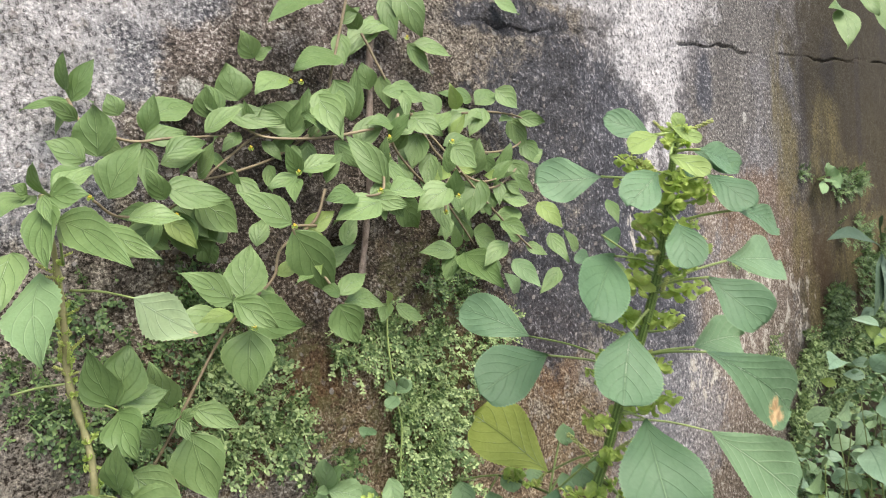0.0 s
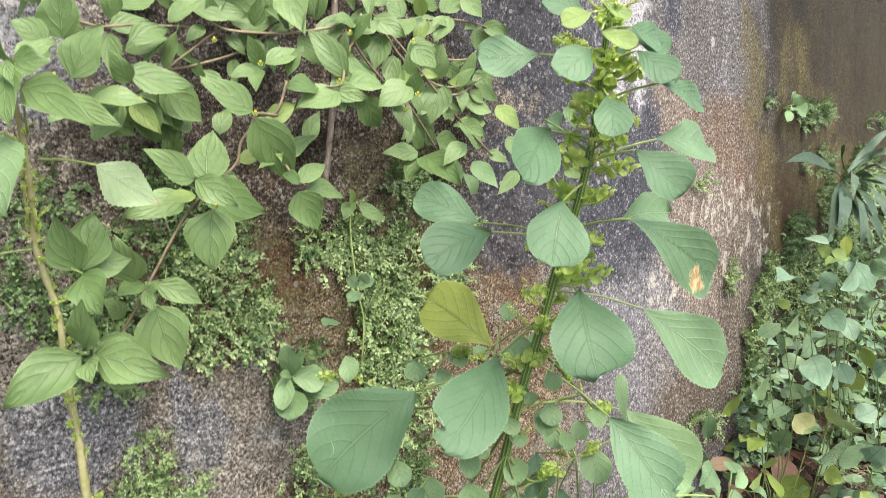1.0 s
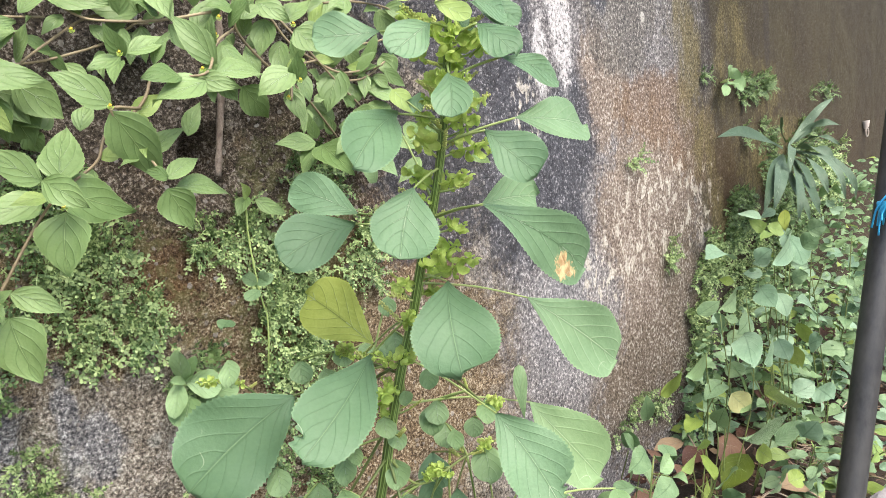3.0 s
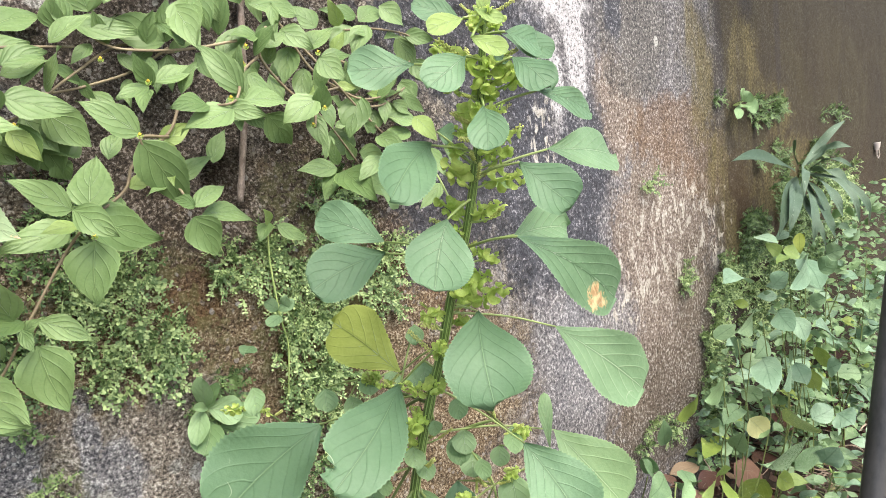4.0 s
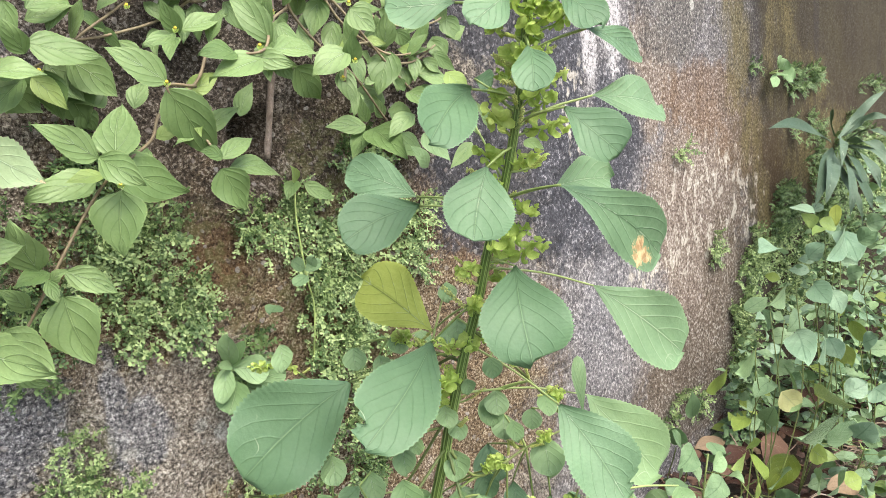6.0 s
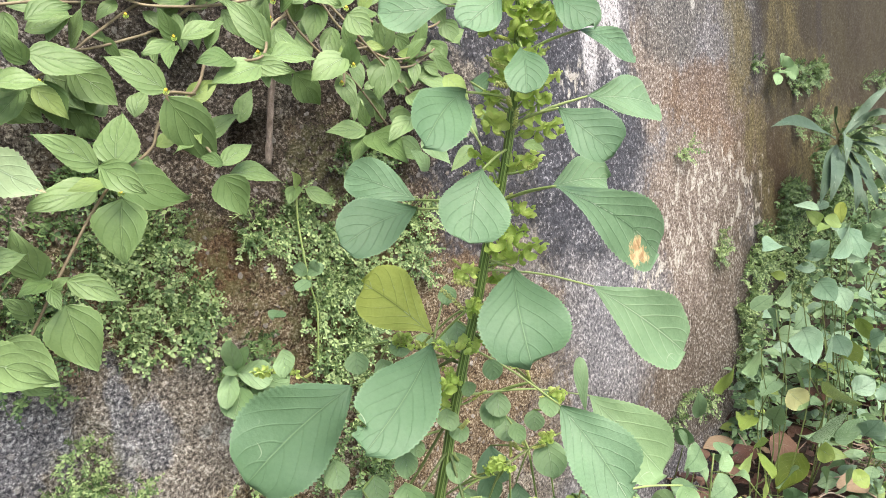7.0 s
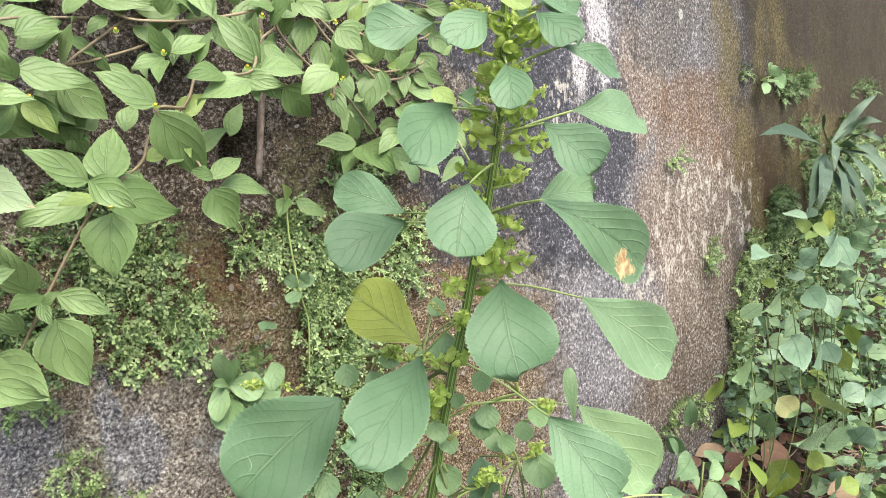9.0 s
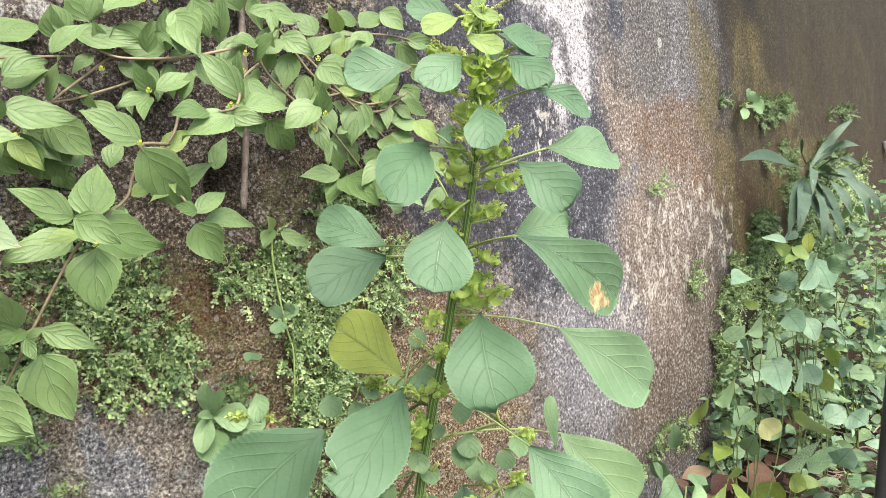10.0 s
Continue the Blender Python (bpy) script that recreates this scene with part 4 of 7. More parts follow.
petiole(plant, (0.115, 0.388, 0.638), (0.081, 0.395, 0.642))
petiole(plant, (0.115, 0.387, 0.643), (0.106, 0.380, 0.645))
petiole(plant, (0.115, 0.384, 0.655), (0.125, 0.376, 0.656))
petiole(plant, (0.115, 0.388, 0.637), (0.128, 0.374, 0.644))
petiole(plant, (0.114, 0.391, 0.617), (0.138, 0.360, 0.628))
petiole(plant, (0.114, 0.390, 0.626), (0.114, 0.371, 0.621))
petiole(plant, (0.111, 0.397, 0.584), (0.151, 0.404, 0.597))
petiole(plant, (0.111, 0.397, 0.584), (0.132, 0.376, 0.593))
petiole(plant, (0.112, 0.394, 0.597), (0.089, 0.394, 0.601))
petiole(plant, (0.104, 0.410, 0.535), (0.059, 0.511, 0.528))
petiole(plant, (0.104, 0.410, 0.535), (0.062, 0.439, 0.535))
petiole(plant, (0.110, 0.400, 0.572), (0.096, 0.382, 0.564))
petiole(plant, (0.106, 0.408, 0.543), (0.132, 0.392, 0.553))
petiole(plant, (0.106, 0.408, 0.543), (0.130, 0.368, 0.557))
petiole(plant, (0.099, 0.416, 0.510), (0.114, 0.415, 0.505))
petiole(plant, (0.098, 0.417, 0.504), (0.168, 0.460, 0.480))
petiole(plant, (0.094, 0.421, 0.484), (0.068, 0.471, 0.448))
petiole(plant, (0.094, 0.421, 0.484), (0.068, 0.432, 0.455))
petiole(plant, (0.088, 0.425, 0.453), (0.015, 0.466, 0.416))
petiole(plant, (0.082, 0.429, 0.424), (0.183, 0.539, 0.372))
petiole(plant, (0.088, 0.425, 0.457), (0.145, 0.439, 0.411))
side_branch([(0.080, 0.430, 0.414), (0.038, 0.432, 0.348), (-0.004, 0.451, 0.339), (-0.060, 0.488, 0.324)])
side_branch([(0.076, 0.434, 0.387), (0.096, 0.437, 0.365), (0.128, 0.459, 0.372), (0.157, 0.471, 0.380)])
side_branch([(0.076, 0.434, 0.387), (0.094, 0.410, 0.344), (0.129, 0.412, 0.353), (0.177, 0.433, 0.355)])
side_branch([(0.076, 0.434, 0.387), (0.047, 0.404, 0.359), (0.024, 0.392, 0.351), (0.001, 0.389, 0.340)])
side_branch([(0.088, 0.425, 0.453), (0.019, 0.468, 0.403), (-0.032, 0.511, 0.409), (-0.049, 0.521, 0.404)])
side_branch([(0.091, 0.423, 0.466), (0.108, 0.439, 0.446), (0.135, 0.462, 0.412), (0.152, 0.477, 0.388)])
side_branch([(0.086, 0.426, 0.445), (0.055, 0.480, 0.436), (0.038, 0.500, 0.433)])
petiole(plant, (0.115, 0.382, 0.664), (0.104, 0.389, 0.663), 0.0008, 0.0006)
petiole(plant, (0.115, 0.382, 0.664), (0.105, 0.380, 0.663), 0.0008, 0.0006)
petiole(plant, (0.115, 0.382, 0.664), (0.108, 0.368, 0.653), 0.0008, 0.0006)
petiole(plant, (0.115, 0.382, 0.664), (0.125, 0.393, 0.656), 0.0008, 0.0006)
petiole(plant, (0.115, 0.382, 0.664), (0.110, 0.375, 0.667), 0.0008, 0.0006)
petiole(plant, (0.115, 0.388, 0.642), (0.120, 0.386, 0.646), 0.0008, 0.0006)
petiole(plant, (0.112, 0.396, 0.588), (0.094, 0.451, 0.605), 0.0008, 0.0006)
petiole(plant, (0.107, 0.406, 0.551), (0.090, 0.467, 0.586), 0.0008, 0.0006)
petiole(plant, (0.152, 0.477, 0.388), (0.174, 0.505, 0.374), 0.0008, 0.0006)
petiole(plant, (0.094, 0.427, 0.462), (0.083, 0.444, 0.466), 0.0008, 0.0006)
petiole(plant, (0.067, 0.458, 0.440), (0.076, 0.462, 0.452), 0.0008, 0.0006)
petiole(plant, (0.105, 0.436, 0.450), (0.102, 0.429, 0.447), 0.0008, 0.0006)
petiole(plant, (0.038, 0.500, 0.433), (0.013, 0.519, 0.420), 0.0008, 0.0006)
petiole(plant, (0.086, 0.426, 0.445), (0.088, 0.427, 0.434), 0.0008, 0.0006)
petiole(plant, (0.105, 0.436, 0.450), (0.094, 0.463, 0.461), 0.0008, 0.0006)
petiole(plant, (0.100, 0.415, 0.517), (0.108, 0.441, 0.507), 0.0008, 0.0006)
petiole(plant, (0.067, 0.458, 0.440), (0.078, 0.477, 0.479), 0.0008, 0.0006)
petiole(plant, (0.130, 0.458, 0.419), (0.108, 0.463, 0.411), 0.0008, 0.0006)
petiole(plant, (0.128, 0.459, 0.372), (0.115, 0.478, 0.387), 0.0008, 0.0006)
petiole(plant, (0.152, 0.477, 0.388), (0.135, 0.488, 0.386), 0.0008, 0.0006)
petiole(plant, (0.080, 0.430, 0.414), (0.075, 0.425, 0.418), 0.0008, 0.0006)
petiole(plant, (0.080, 0.430, 0.414), (0.082, 0.432, 0.406), 0.0008, 0.0006)
petiole(plant, (0.152, 0.477, 0.388), (0.148, 0.509, 0.392), 0.0008, 0.0006)
petiole(plant, (0.041, 0.496, 0.434), (0.045, 0.501, 0.437), 0.0008, 0.0006)
petiole(plant, (0.048, 0.488, 0.435), (0.061, 0.500, 0.439), 0.0008, 0.0006)
petiole(plant, (0.004, 0.447, 0.341), (-0.004, 0.432, 0.346), 0.0008, 0.0006)
petiole(plant, (-0.026, 0.466, 0.333), (-0.025, 0.459, 0.329), 0.0008, 0.0006)
petiole(plant, (-0.060, 0.488, 0.324), (-0.065, 0.475, 0.314), 0.0008, 0.0006)
petiole(plant, (0.021, 0.440, 0.344), (0.020, 0.434, 0.354), 0.0008, 0.0006)
petiole(plant, (0.059, 0.416, 0.370), (0.050, 0.410, 0.379), 0.0008, 0.0006)
petiole(plant, (0.063, 0.431, 0.388), (0.050, 0.424, 0.393), 0.0008, 0.0006)
petiole(plant, (0.080, 0.434, 0.383), (0.080, 0.441, 0.381), 0.0008, 0.0006)
petiole(plant, (0.087, 0.420, 0.361), (0.095, 0.416, 0.365), 0.0008, 0.0006)
petiole(plant, (0.140, 0.464, 0.375), (0.140, 0.470, 0.374), 0.0008, 0.0006)
petiole(plant, (0.130, 0.458, 0.419), (0.104, 0.468, 0.405), 0.0008, 0.0006)
petiole(plant, (0.128, 0.459, 0.372), (0.120, 0.464, 0.389), 0.0008, 0.0006)
petiole(plant, (0.128, 0.459, 0.372), (0.106, 0.496, 0.356), 0.0008, 0.0006)
petiole(plant, (0.115, 0.450, 0.369), (0.101, 0.483, 0.344), 0.0008, 0.0006)
petiole(plant, (0.047, 0.404, 0.359), (0.067, 0.376, 0.372), 0.0008, 0.0006)
petiole(plant, (0.158, 0.425, 0.354), (0.152, 0.433, 0.355), 0.0008, 0.0006)
petiole(plant, (0.122, 0.412, 0.351), (0.124, 0.394, 0.362), 0.0008, 0.0006)
petiole(plant, (0.004, 0.447, 0.341), (0.002, 0.459, 0.369), 0.0008, 0.0006)
petiole(plant, (-0.035, 0.513, 0.408), (-0.038, 0.515, 0.424), 0.0008, 0.0006)
petiole(plant, (0.072, 0.431, 0.401), (0.057, 0.416, 0.403), 0.0008, 0.0006)
petiole(plant, (-0.049, 0.481, 0.327), (-0.050, 0.494, 0.345), 0.0008, 0.0006)
petiole(plant, (0.038, 0.500, 0.433), (0.032, 0.503, 0.420), 0.0008, 0.0006)
petiole(plant, (0.004, 0.447, 0.341), (-0.000, 0.430, 0.337), 0.0008, 0.0006)
petiole(plant, (-0.060, 0.488, 0.324), (-0.054, 0.497, 0.315), 0.0008, 0.0006)
petiole(plant, (0.013, 0.443, 0.343), (0.026, 0.474, 0.348), 0.0008, 0.0006)
petiole(plant, (0.128, 0.459, 0.372), (0.122, 0.480, 0.336), 0.0008, 0.0006)
petiole(plant, (0.157, 0.471, 0.380), (0.187, 0.511, 0.338), 0.0008, 0.0006)
petiole(plant, (0.096, 0.437, 0.365), (0.084, 0.435, 0.358), 0.0008, 0.0006)
petiole(plant, (-0.038, 0.473, 0.330), (-0.030, 0.494, 0.346), 0.0008, 0.0006)
petiole(plant, (0.038, 0.432, 0.348), (0.063, 0.435, 0.255), 0.0008, 0.0006)
petiole(plant, (0.096, 0.437, 0.365), (0.073, 0.478, 0.329), 0.0008, 0.0006)
petiole(plant, (0.177, 0.433, 0.355), (0.182, 0.441, 0.318), 0.0008, 0.0006)
petiole(plant, (0.013, 0.443, 0.343), (0.017, 0.449, 0.314), 0.0008, 0.0006)
petiole(plant, (0.128, 0.459, 0.372), (0.141, 0.481, 0.288), 0.0008, 0.0006)
petiole(plant, (0.029, 0.436, 0.346), (0.073, 0.495, 0.276), 0.0008, 0.0006)
petiole(plant, (0.177, 0.433, 0.355), (0.230, 0.462, 0.341), 0.0008, 0.0006)
petiole(plant, (0.021, 0.440, 0.344), (0.049, 0.472, 0.292), 0.0008, 0.0006)
petiole(plant, (-0.015, 0.458, 0.336), (0.001, 0.463, 0.277), 0.0008, 0.0006)
petiole(plant, (0.094, 0.410, 0.344), (0.080, 0.420, 0.322), 0.0008, 0.0006)
petiole(plant, (0.149, 0.421, 0.354), (0.136, 0.466, 0.272), 0.0008, 0.0006)
petiole(plant, (-0.038, 0.473, 0.330), (0.017, 0.524, 0.254), 0.0008, 0.0006)
petiole(plant, (0.177, 0.433, 0.355), (0.223, 0.435, 0.301), 0.0008, 0.0006)
petiole(plant, (-0.004, 0.451, 0.339), (0.028, 0.487, 0.283), 0.0008, 0.0006)
petiole(plant, (0.013, 0.443, 0.343), (0.052, 0.520, 0.306), 0.0008, 0.0006)
petiole(plant, (-0.015, 0.458, 0.336), (0.002, 0.456, 0.288), 0.0008, 0.0006)
petiole(plant, (0.158, 0.425, 0.354), (0.141, 0.483, 0.256), 0.0008, 0.0006)
petiole(plant, (0.029, 0.436, 0.346), (0.022, 0.435, 0.361), 0.0008, 0.0006)
petiole(plant, (0.177, 0.433, 0.355), (0.220, 0.450, 0.275), 0.0008, 0.0006)
petiole(plant, (0.013, 0.443, 0.343), (0.029, 0.444, 0.252), 0.0008, 0.0006)
petiole(plant, (0.177, 0.433, 0.355), (0.207, 0.516, 0.258), 0.0008, 0.0006)
petiole(plant, (0.158, 0.425, 0.354), (0.146, 0.453, 0.276), 0.0008, 0.0006)
petiole(plant, (0.038, 0.432, 0.348), (0.063, 0.425, 0.315), 0.0008, 0.0006)
petiole(plant, (0.177, 0.433, 0.355), (0.221, 0.494, 0.304), 0.0008, 0.0006)
petiole(plant, (-0.038, 0.473, 0.330), (0.007, 0.523, 0.291), 0.0008, 0.0006)
petiole(plant, (-0.004, 0.451, 0.339), (0.002, 0.442, 0.302), 0.0008, 0.0006)
petiole(plant, (0.177, 0.433, 0.355), (0.211, 0.519, 0.259), 0.0008, 0.0006)
petiole(plant, (0.013, 0.443, 0.343), (-0.002, 0.427, 0.360), 0.0008, 0.0006)
petiole(plant, (0.004, 0.447, 0.341), (0.022, 0.448, 0.279), 0.0008, 0.0006)
petiole(plant, (0.177, 0.433, 0.355), (0.213, 0.498, 0.301), 0.0008, 0.0006)
petiole(plant, (0.109, 0.445, 0.368), (0.093, 0.498, 0.274), 0.0008, 0.0006)
petiole(plant, (0.004, 0.447, 0.341), (0.054, 0.507, 0.231), 0.0008, 0.0006)
petiole(plant, (-0.015, 0.458, 0.336), (0.006, 0.451, 0.258), 0.0008, 0.0006)
petiole(plant, (0.177, 0.433, 0.355), (0.232, 0.474, 0.297), 0.0008, 0.0006)
petiole(plant, (0.115, 0.450, 0.369), (0.093, 0.504, 0.290), 0.0008, 0.0006)
petiole(plant, (0.149, 0.421, 0.354), (0.145, 0.436, 0.262), 0.0008, 0.0006)
petiole(plant, (0.177, 0.433, 0.355), (0.186, 0.452, 0.262), 0.0008, 0.0006)
petiole(plant, (0.038, 0.432, 0.348), (0.066, 0.428, 0.311), 0.0008, 0.0006)
petiole(plant, (0.038, 0.432, 0.348), (0.049, 0.424, 0.340), 0.0008, 0.0006)
petiole(plant, (0.038, 0.432, 0.348), (0.079, 0.481, 0.278), 0.0008, 0.0006)
petiole(plant, (-0.038, 0.473, 0.330), (-0.010, 0.500, 0.271), 0.0008, 0.0006)
petiole(plant, (0.177, 0.433, 0.355), (0.194, 0.447, 0.307), 0.0008, 0.0006)
petiole(plant, (0.013, 0.443, 0.343), (0.044, 0.475, 0.262), 0.0008, 0.0006)
petiole(plant, (-0.038, 0.473, 0.330), (-0.009, 0.499, 0.303), 0.0008, 0.0006)
petiole(plant, (0.177, 0.433, 0.355), (0.173, 0.438, 0.334), 0.0008, 0.0006)
petiole(plant, (0.177, 0.433, 0.355), (0.177, 0.481, 0.250), 0.0008, 0.0006)
petiole(plant, (0.177, 0.433, 0.355), (0.175, 0.448, 0.342), 0.0008, 0.0006)
petiole(plant, (0.029, 0.436, 0.346), (0.062, 0.475, 0.268), 0.0008, 0.0006)
petiole(plant, (0.004, 0.447, 0.341), (0.011, 0.424, 0.284), 0.0008, 0.0006)
petiole(plant, (0.094, 0.410, 0.344), (0.096, 0.436, 0.284), 0.0008, 0.0006)
petiole(plant, (0.115, 0.450, 0.369), (0.083, 0.525, 0.300), 0.0008, 0.0006)
petiole(plant, (0.102, 0.441, 0.367), (0.084, 0.484, 0.333), 0.0008, 0.0006)
petiole(plant, (0.149, 0.421, 0.354), (0.137, 0.452, 0.277), 0.0008, 0.0006)
petiole(plant, (0.094, 0.410, 0.344), (0.101, 0.490, 0.249), 0.0008, 0.0006)
petiole(plant, (0.168, 0.429, 0.355), (0.174, 0.430, 0.314), 0.0008, 0.0006)
petiole(plant, (0.157, 0.471, 0.380), (0.170, 0.479, 0.352), 0.0008, 0.0006)
petiole(plant, (0.157, 0.471, 0.380), (0.178, 0.476, 0.341), 0.0008, 0.0006)
petiole(plant, (0.177, 0.433, 0.355), (0.202, 0.472, 0.331), 0.0008, 0.0006)
petiole(plant, (0.115, 0.450, 0.369), (0.117, 0.467, 0.305), 0.0008, 0.0006)
petiole(plant, (0.140, 0.464, 0.375), (0.147, 0.473, 0.329), 0.0008, 0.0006)
petiole(plant, (0.177, 0.433, 0.355), (0.163, 0.468, 0.314), 0.0008, 0.0006)


def spike_mesh(seed, cups, length):
    """A flower spike: cupped, toothed bracts set round a thin axis."""
    r = rng(seed)
    bag = Bag()
    for c in range(cups):
        f = (c + 0.5) / cups
        turn = c * 2.4 + r.uniform(-0.4, 0.4)
        size = 0.0049 * r.uniform(0.6, 1.3) * (1.1 - 0.45 * f)
        at = Vector((math.cos(turn), math.sin(turn), 0)) * 0.0016 + Vector((0, 0, f * length))
        way = Vector((math.cos(turn), math.sin(turn), r.uniform(0.0, 0.9))).normalized()
        m = Matrix.Translation(at) @ way.to_track_quat("Z", "Y").to_matrix().to_4x4() @ pose(0, 0, 0, 0, 0, r.uniform(0, 360))
        n = 11
        verts = [m @ Vector((0, 0, 0))]
        rings = ((0.55, 0.10), (0.95, 0.42), (1.0, 0.86))
        for ring, (rad, up) in enumerate(rings):
            for k in range(n):
                a = 2 * math.pi * (k / (n - 1) * 0.80 + 0.1)
                tooth = (0.10 if k % 2 else -0.10) if ring == 2 else 0.0
                lip = 1.0 + 0.25 * (abs(k - 5) / 5 - 0.5) * (ring > 0)
                verts.append(m @ Vector((math.cos(a) * rad * size, math.sin(a) * rad * size * 1.15, up * size * lip + tooth * size)))
        faces = [(0, 1 + k, 2 + k) for k in range(n - 1)]
        faces += [(1 + g * n + k, 1 + g * n + n + k, 2 + g * n + n + k, 2 + g * n + k) for g in (0, 1) for k in range(n - 1)]
        bag.put(verts, faces)
    line = [Vector((0, 0, -0.004)), Vector((0.0006, 0, length * 0.5)), Vector((0, 0.0006, length))]
    stalk = tube("axis", line, 0.0009, 0.0006, BRACT, 5, 3)
    bag.put([v.co.copy() for v in stalk.vertices], [tuple(p.vertices) for p in stalk.polygons])
    bpy.data.meshes.remove(stalk)
    return mesh("flower_spike", bag.verts, bag.faces, BRACT)


def catkin_mesh(seed, length):
    """A thin spike of tiny buds."""
    r = rng(seed)
    bag = Bag()
    for c in range(34):
        f = c / 34
        a = c * 2.4
        size = 0.0011 * r.uniform(0.7, 1.2)
        at = Vector((math.cos(a) * 0.0011, math.sin(a) * 0.0011, f * length))
        verts = [at + Vector(q) * size for q in ((1, 0, 0), (0, 1, 0), (-1, 0, 0), (0, -1, 0), (0, 0, 1), (0, 0, -1))]
        bag.put(verts, [(0, 1, 4), (1, 2, 4), (2, 3, 4), (3, 0, 4), (1, 0, 5), (2, 1, 5), (3, 2, 5), (0, 3, 5)])
    return mesh("bud_spike", bag.verts, bag.faces, BEAD)


SPIKES = [spike_mesh(40 + k, 4 + k, 0.014 + 0.003 * k) for k in range(5)]
CATKINS = [catkin_mesh(60 + k, 0.018 + 0.004 * k) for k in range(2)]


def dress_stem():
    """Flower spikes in the leaf axils, thick at the top and sparser below."""
    line = smooth_line(STEM[:9], 10)
    r = rng(77)
    joints = ((0.3, 9), (1.2, 9), (1.7, 8), (2.2, 6), (2.6, 5), (3.0, 6), (3.4, 5), (3.9, 6), (4.5, 6), (5.0, 3), (5.4, 5), (5.9, 5), (6.4, 3), (6.9, 4), (7.4, 3), (7.7, 4))
    k = 0
    for where, many in joints:
        for q in range(many):
            k += 1
            p = line[min(int((where + r.uniform(-0.18, 0.18)) * 10), len(line) - 1)]
            turn = q * 2 * math.pi / many + r.uniform(-0.5, 0.5)
            out = Vector((math.cos(turn), math.sin(turn), 0))
            reach = r.uniform(0.002, 0.014) * (0.5 if where < 1 else 1.0)
            way = (out * r.uniform(0.7, 1.2) + Vector((0, 0, r.uniform(0.1, 0.9)))).normalized()
            at = p + out * reach + Vector((0, 0, 0.003))
            m = Matrix.Translation(at) @ way.to_track_quat("Z", "Y").to_matrix().to_4x4()
            size = r.uniform(0.48, 0.9) * (0.7 if where < 1 else 1.0)
            bud = k % 3 == 0
            part("bud_spike" if bud else "flower_spike", CATKINS[k % 2] if bud else SPIKES[k % 5], plant, m @ Matrix.Scale(size, 4))
            part("spike_stalk", tube("spike_stalk", (p, p + out * reach * 0.5 + Vector((0, 0, 0.001)), at), 0.0007, 0.0006, STALK, 5, 3), plant)


dress_stem()


def dress_branch(points, many, seed):
    """Fluffy spikes along the outer half of a side branch."""
    line = smooth_line(points, 8)
    r = rng(seed)
    for k in range(many):
        p = line[int(len(line) * r.uniform(0.35, 0.98))]
        way = Vector((r.uniform(-1, 1), r.uniform(-1, 0.6), r.uniform(0.2, 1.0))).normalized()
        m = Matrix.Translation(p + way * 0.003) @ way.to_track_quat("Z", "Y").to_matrix().to_4x4() @ Matrix.Scale(r.uniform(0.32, 0.62), 4)
        bud = k % 2 == 0
        part("bud_spike" if bud else "flower_spike", CATKINS[k % 2] if bud else SPIKES[k % 5], plant, m)


for k, points in enumerate(BRANCHES):
    dress_branch(points, 13, 300 + k)

# ---- the vine on the wall ----
vine = thing("hanging_vine", on_wall(-0.52, 0.80, 0.012), "trailing green daisy vine with toothed leaves and tiny yellow flowers", "vine")


def vine_stem(points, r0=0.0012, r1=0.0009):
    k = len(vine.children)
    return part("runner", tube("runner", points, r0, r1, RUNNER, 7, 7, 0.08, k), vine)


part("woody_stem", tube("woody_stem", [(-0.043, 0.728, 0.808), (-0.064, 0.709, 0.756), (-0.066, 0.700, 0.685), (-0.066, 0.694, 0.625), (-0.069, 0.687, 0.584), (-0.074, 0.683, 0.534)], 0.0031, 0.0028, WOOD, 10, 10, 0.20, 4), vine, None, "bare brown woody stem")
vine_stem([(-0.079, 0.681, 0.799), (-0.092, 0.659, 0.726), (-0.104, 0.639, 0.665), (-0.139, 0.609, 0.667), (-0.166, 0.575, 0.643), (-0.189, 0.530, 0.614), (-0.206, 0.489, 0.612), (-0.214, 0.469, 0.624)])
vine_stem([(-0.072, 0.695, 0.754), (-0.042, 0.699, 0.700), (-0.002, 0.701, 0.655), (0.035, 0.727, 0.610), (0.064, 0.747, 0.578), (0.089, 0.765, 0.553)])
vine_stem([(-0.038, 0.660, 0.683), (-0.043, 0.652, 0.660), (-0.024, 0.664, 0.632), (0.002, 0.697, 0.606), (0.030, 0.728, 0.562)])
vine_stem([(-0.028, 0.682, 0.684), (-0.006, 0.683, 0.650), (0.014, 0.712, 0.633), (0.038, 0.731, 0.622), (0.073, 0.789, 0.629)])
vine_stem([(-0.108, 0.623, 0.665), (-0.132, 0.612, 0.648), (-0.155, 0.591, 0.638), (-0.176, 0.571, 0.632), (-0.199, 0.537, 0.629)])
vine_stem([(-0.056, 0.629, 0.670), (-0.091, 0.610, 0.663), (-0.124, 0.594, 0.662), (-0.144, 0.591, 0.666), (-0.165, 0.588, 0.681)])
vine_stem([(-0.087, 0.568, 0.625), (-0.094, 0.558, 0.602), (-0.117, 0.549, 0.583), (-0.119, 0.531, 0.565), (-0.132, 0.503, 0.550), (-0.149, 0.499, 0.529), (-0.167, 0.478, 0.490), (-0.186, 0.468, 0.453), (-0.214, 0.465, 0.413)])
vine_stem([(-0.091, 0.547, 0.600), (-0.103, 0.524, 0.600), (-0.092, 0.542, 0.575), (-0.074, 0.534, 0.551)])
vine_stem([(0.009, 0.738, 0.660), (0.043, 0.766, 0.649), (0.081, 0.814, 0.659), (0.071, 0.810, 0.689)])
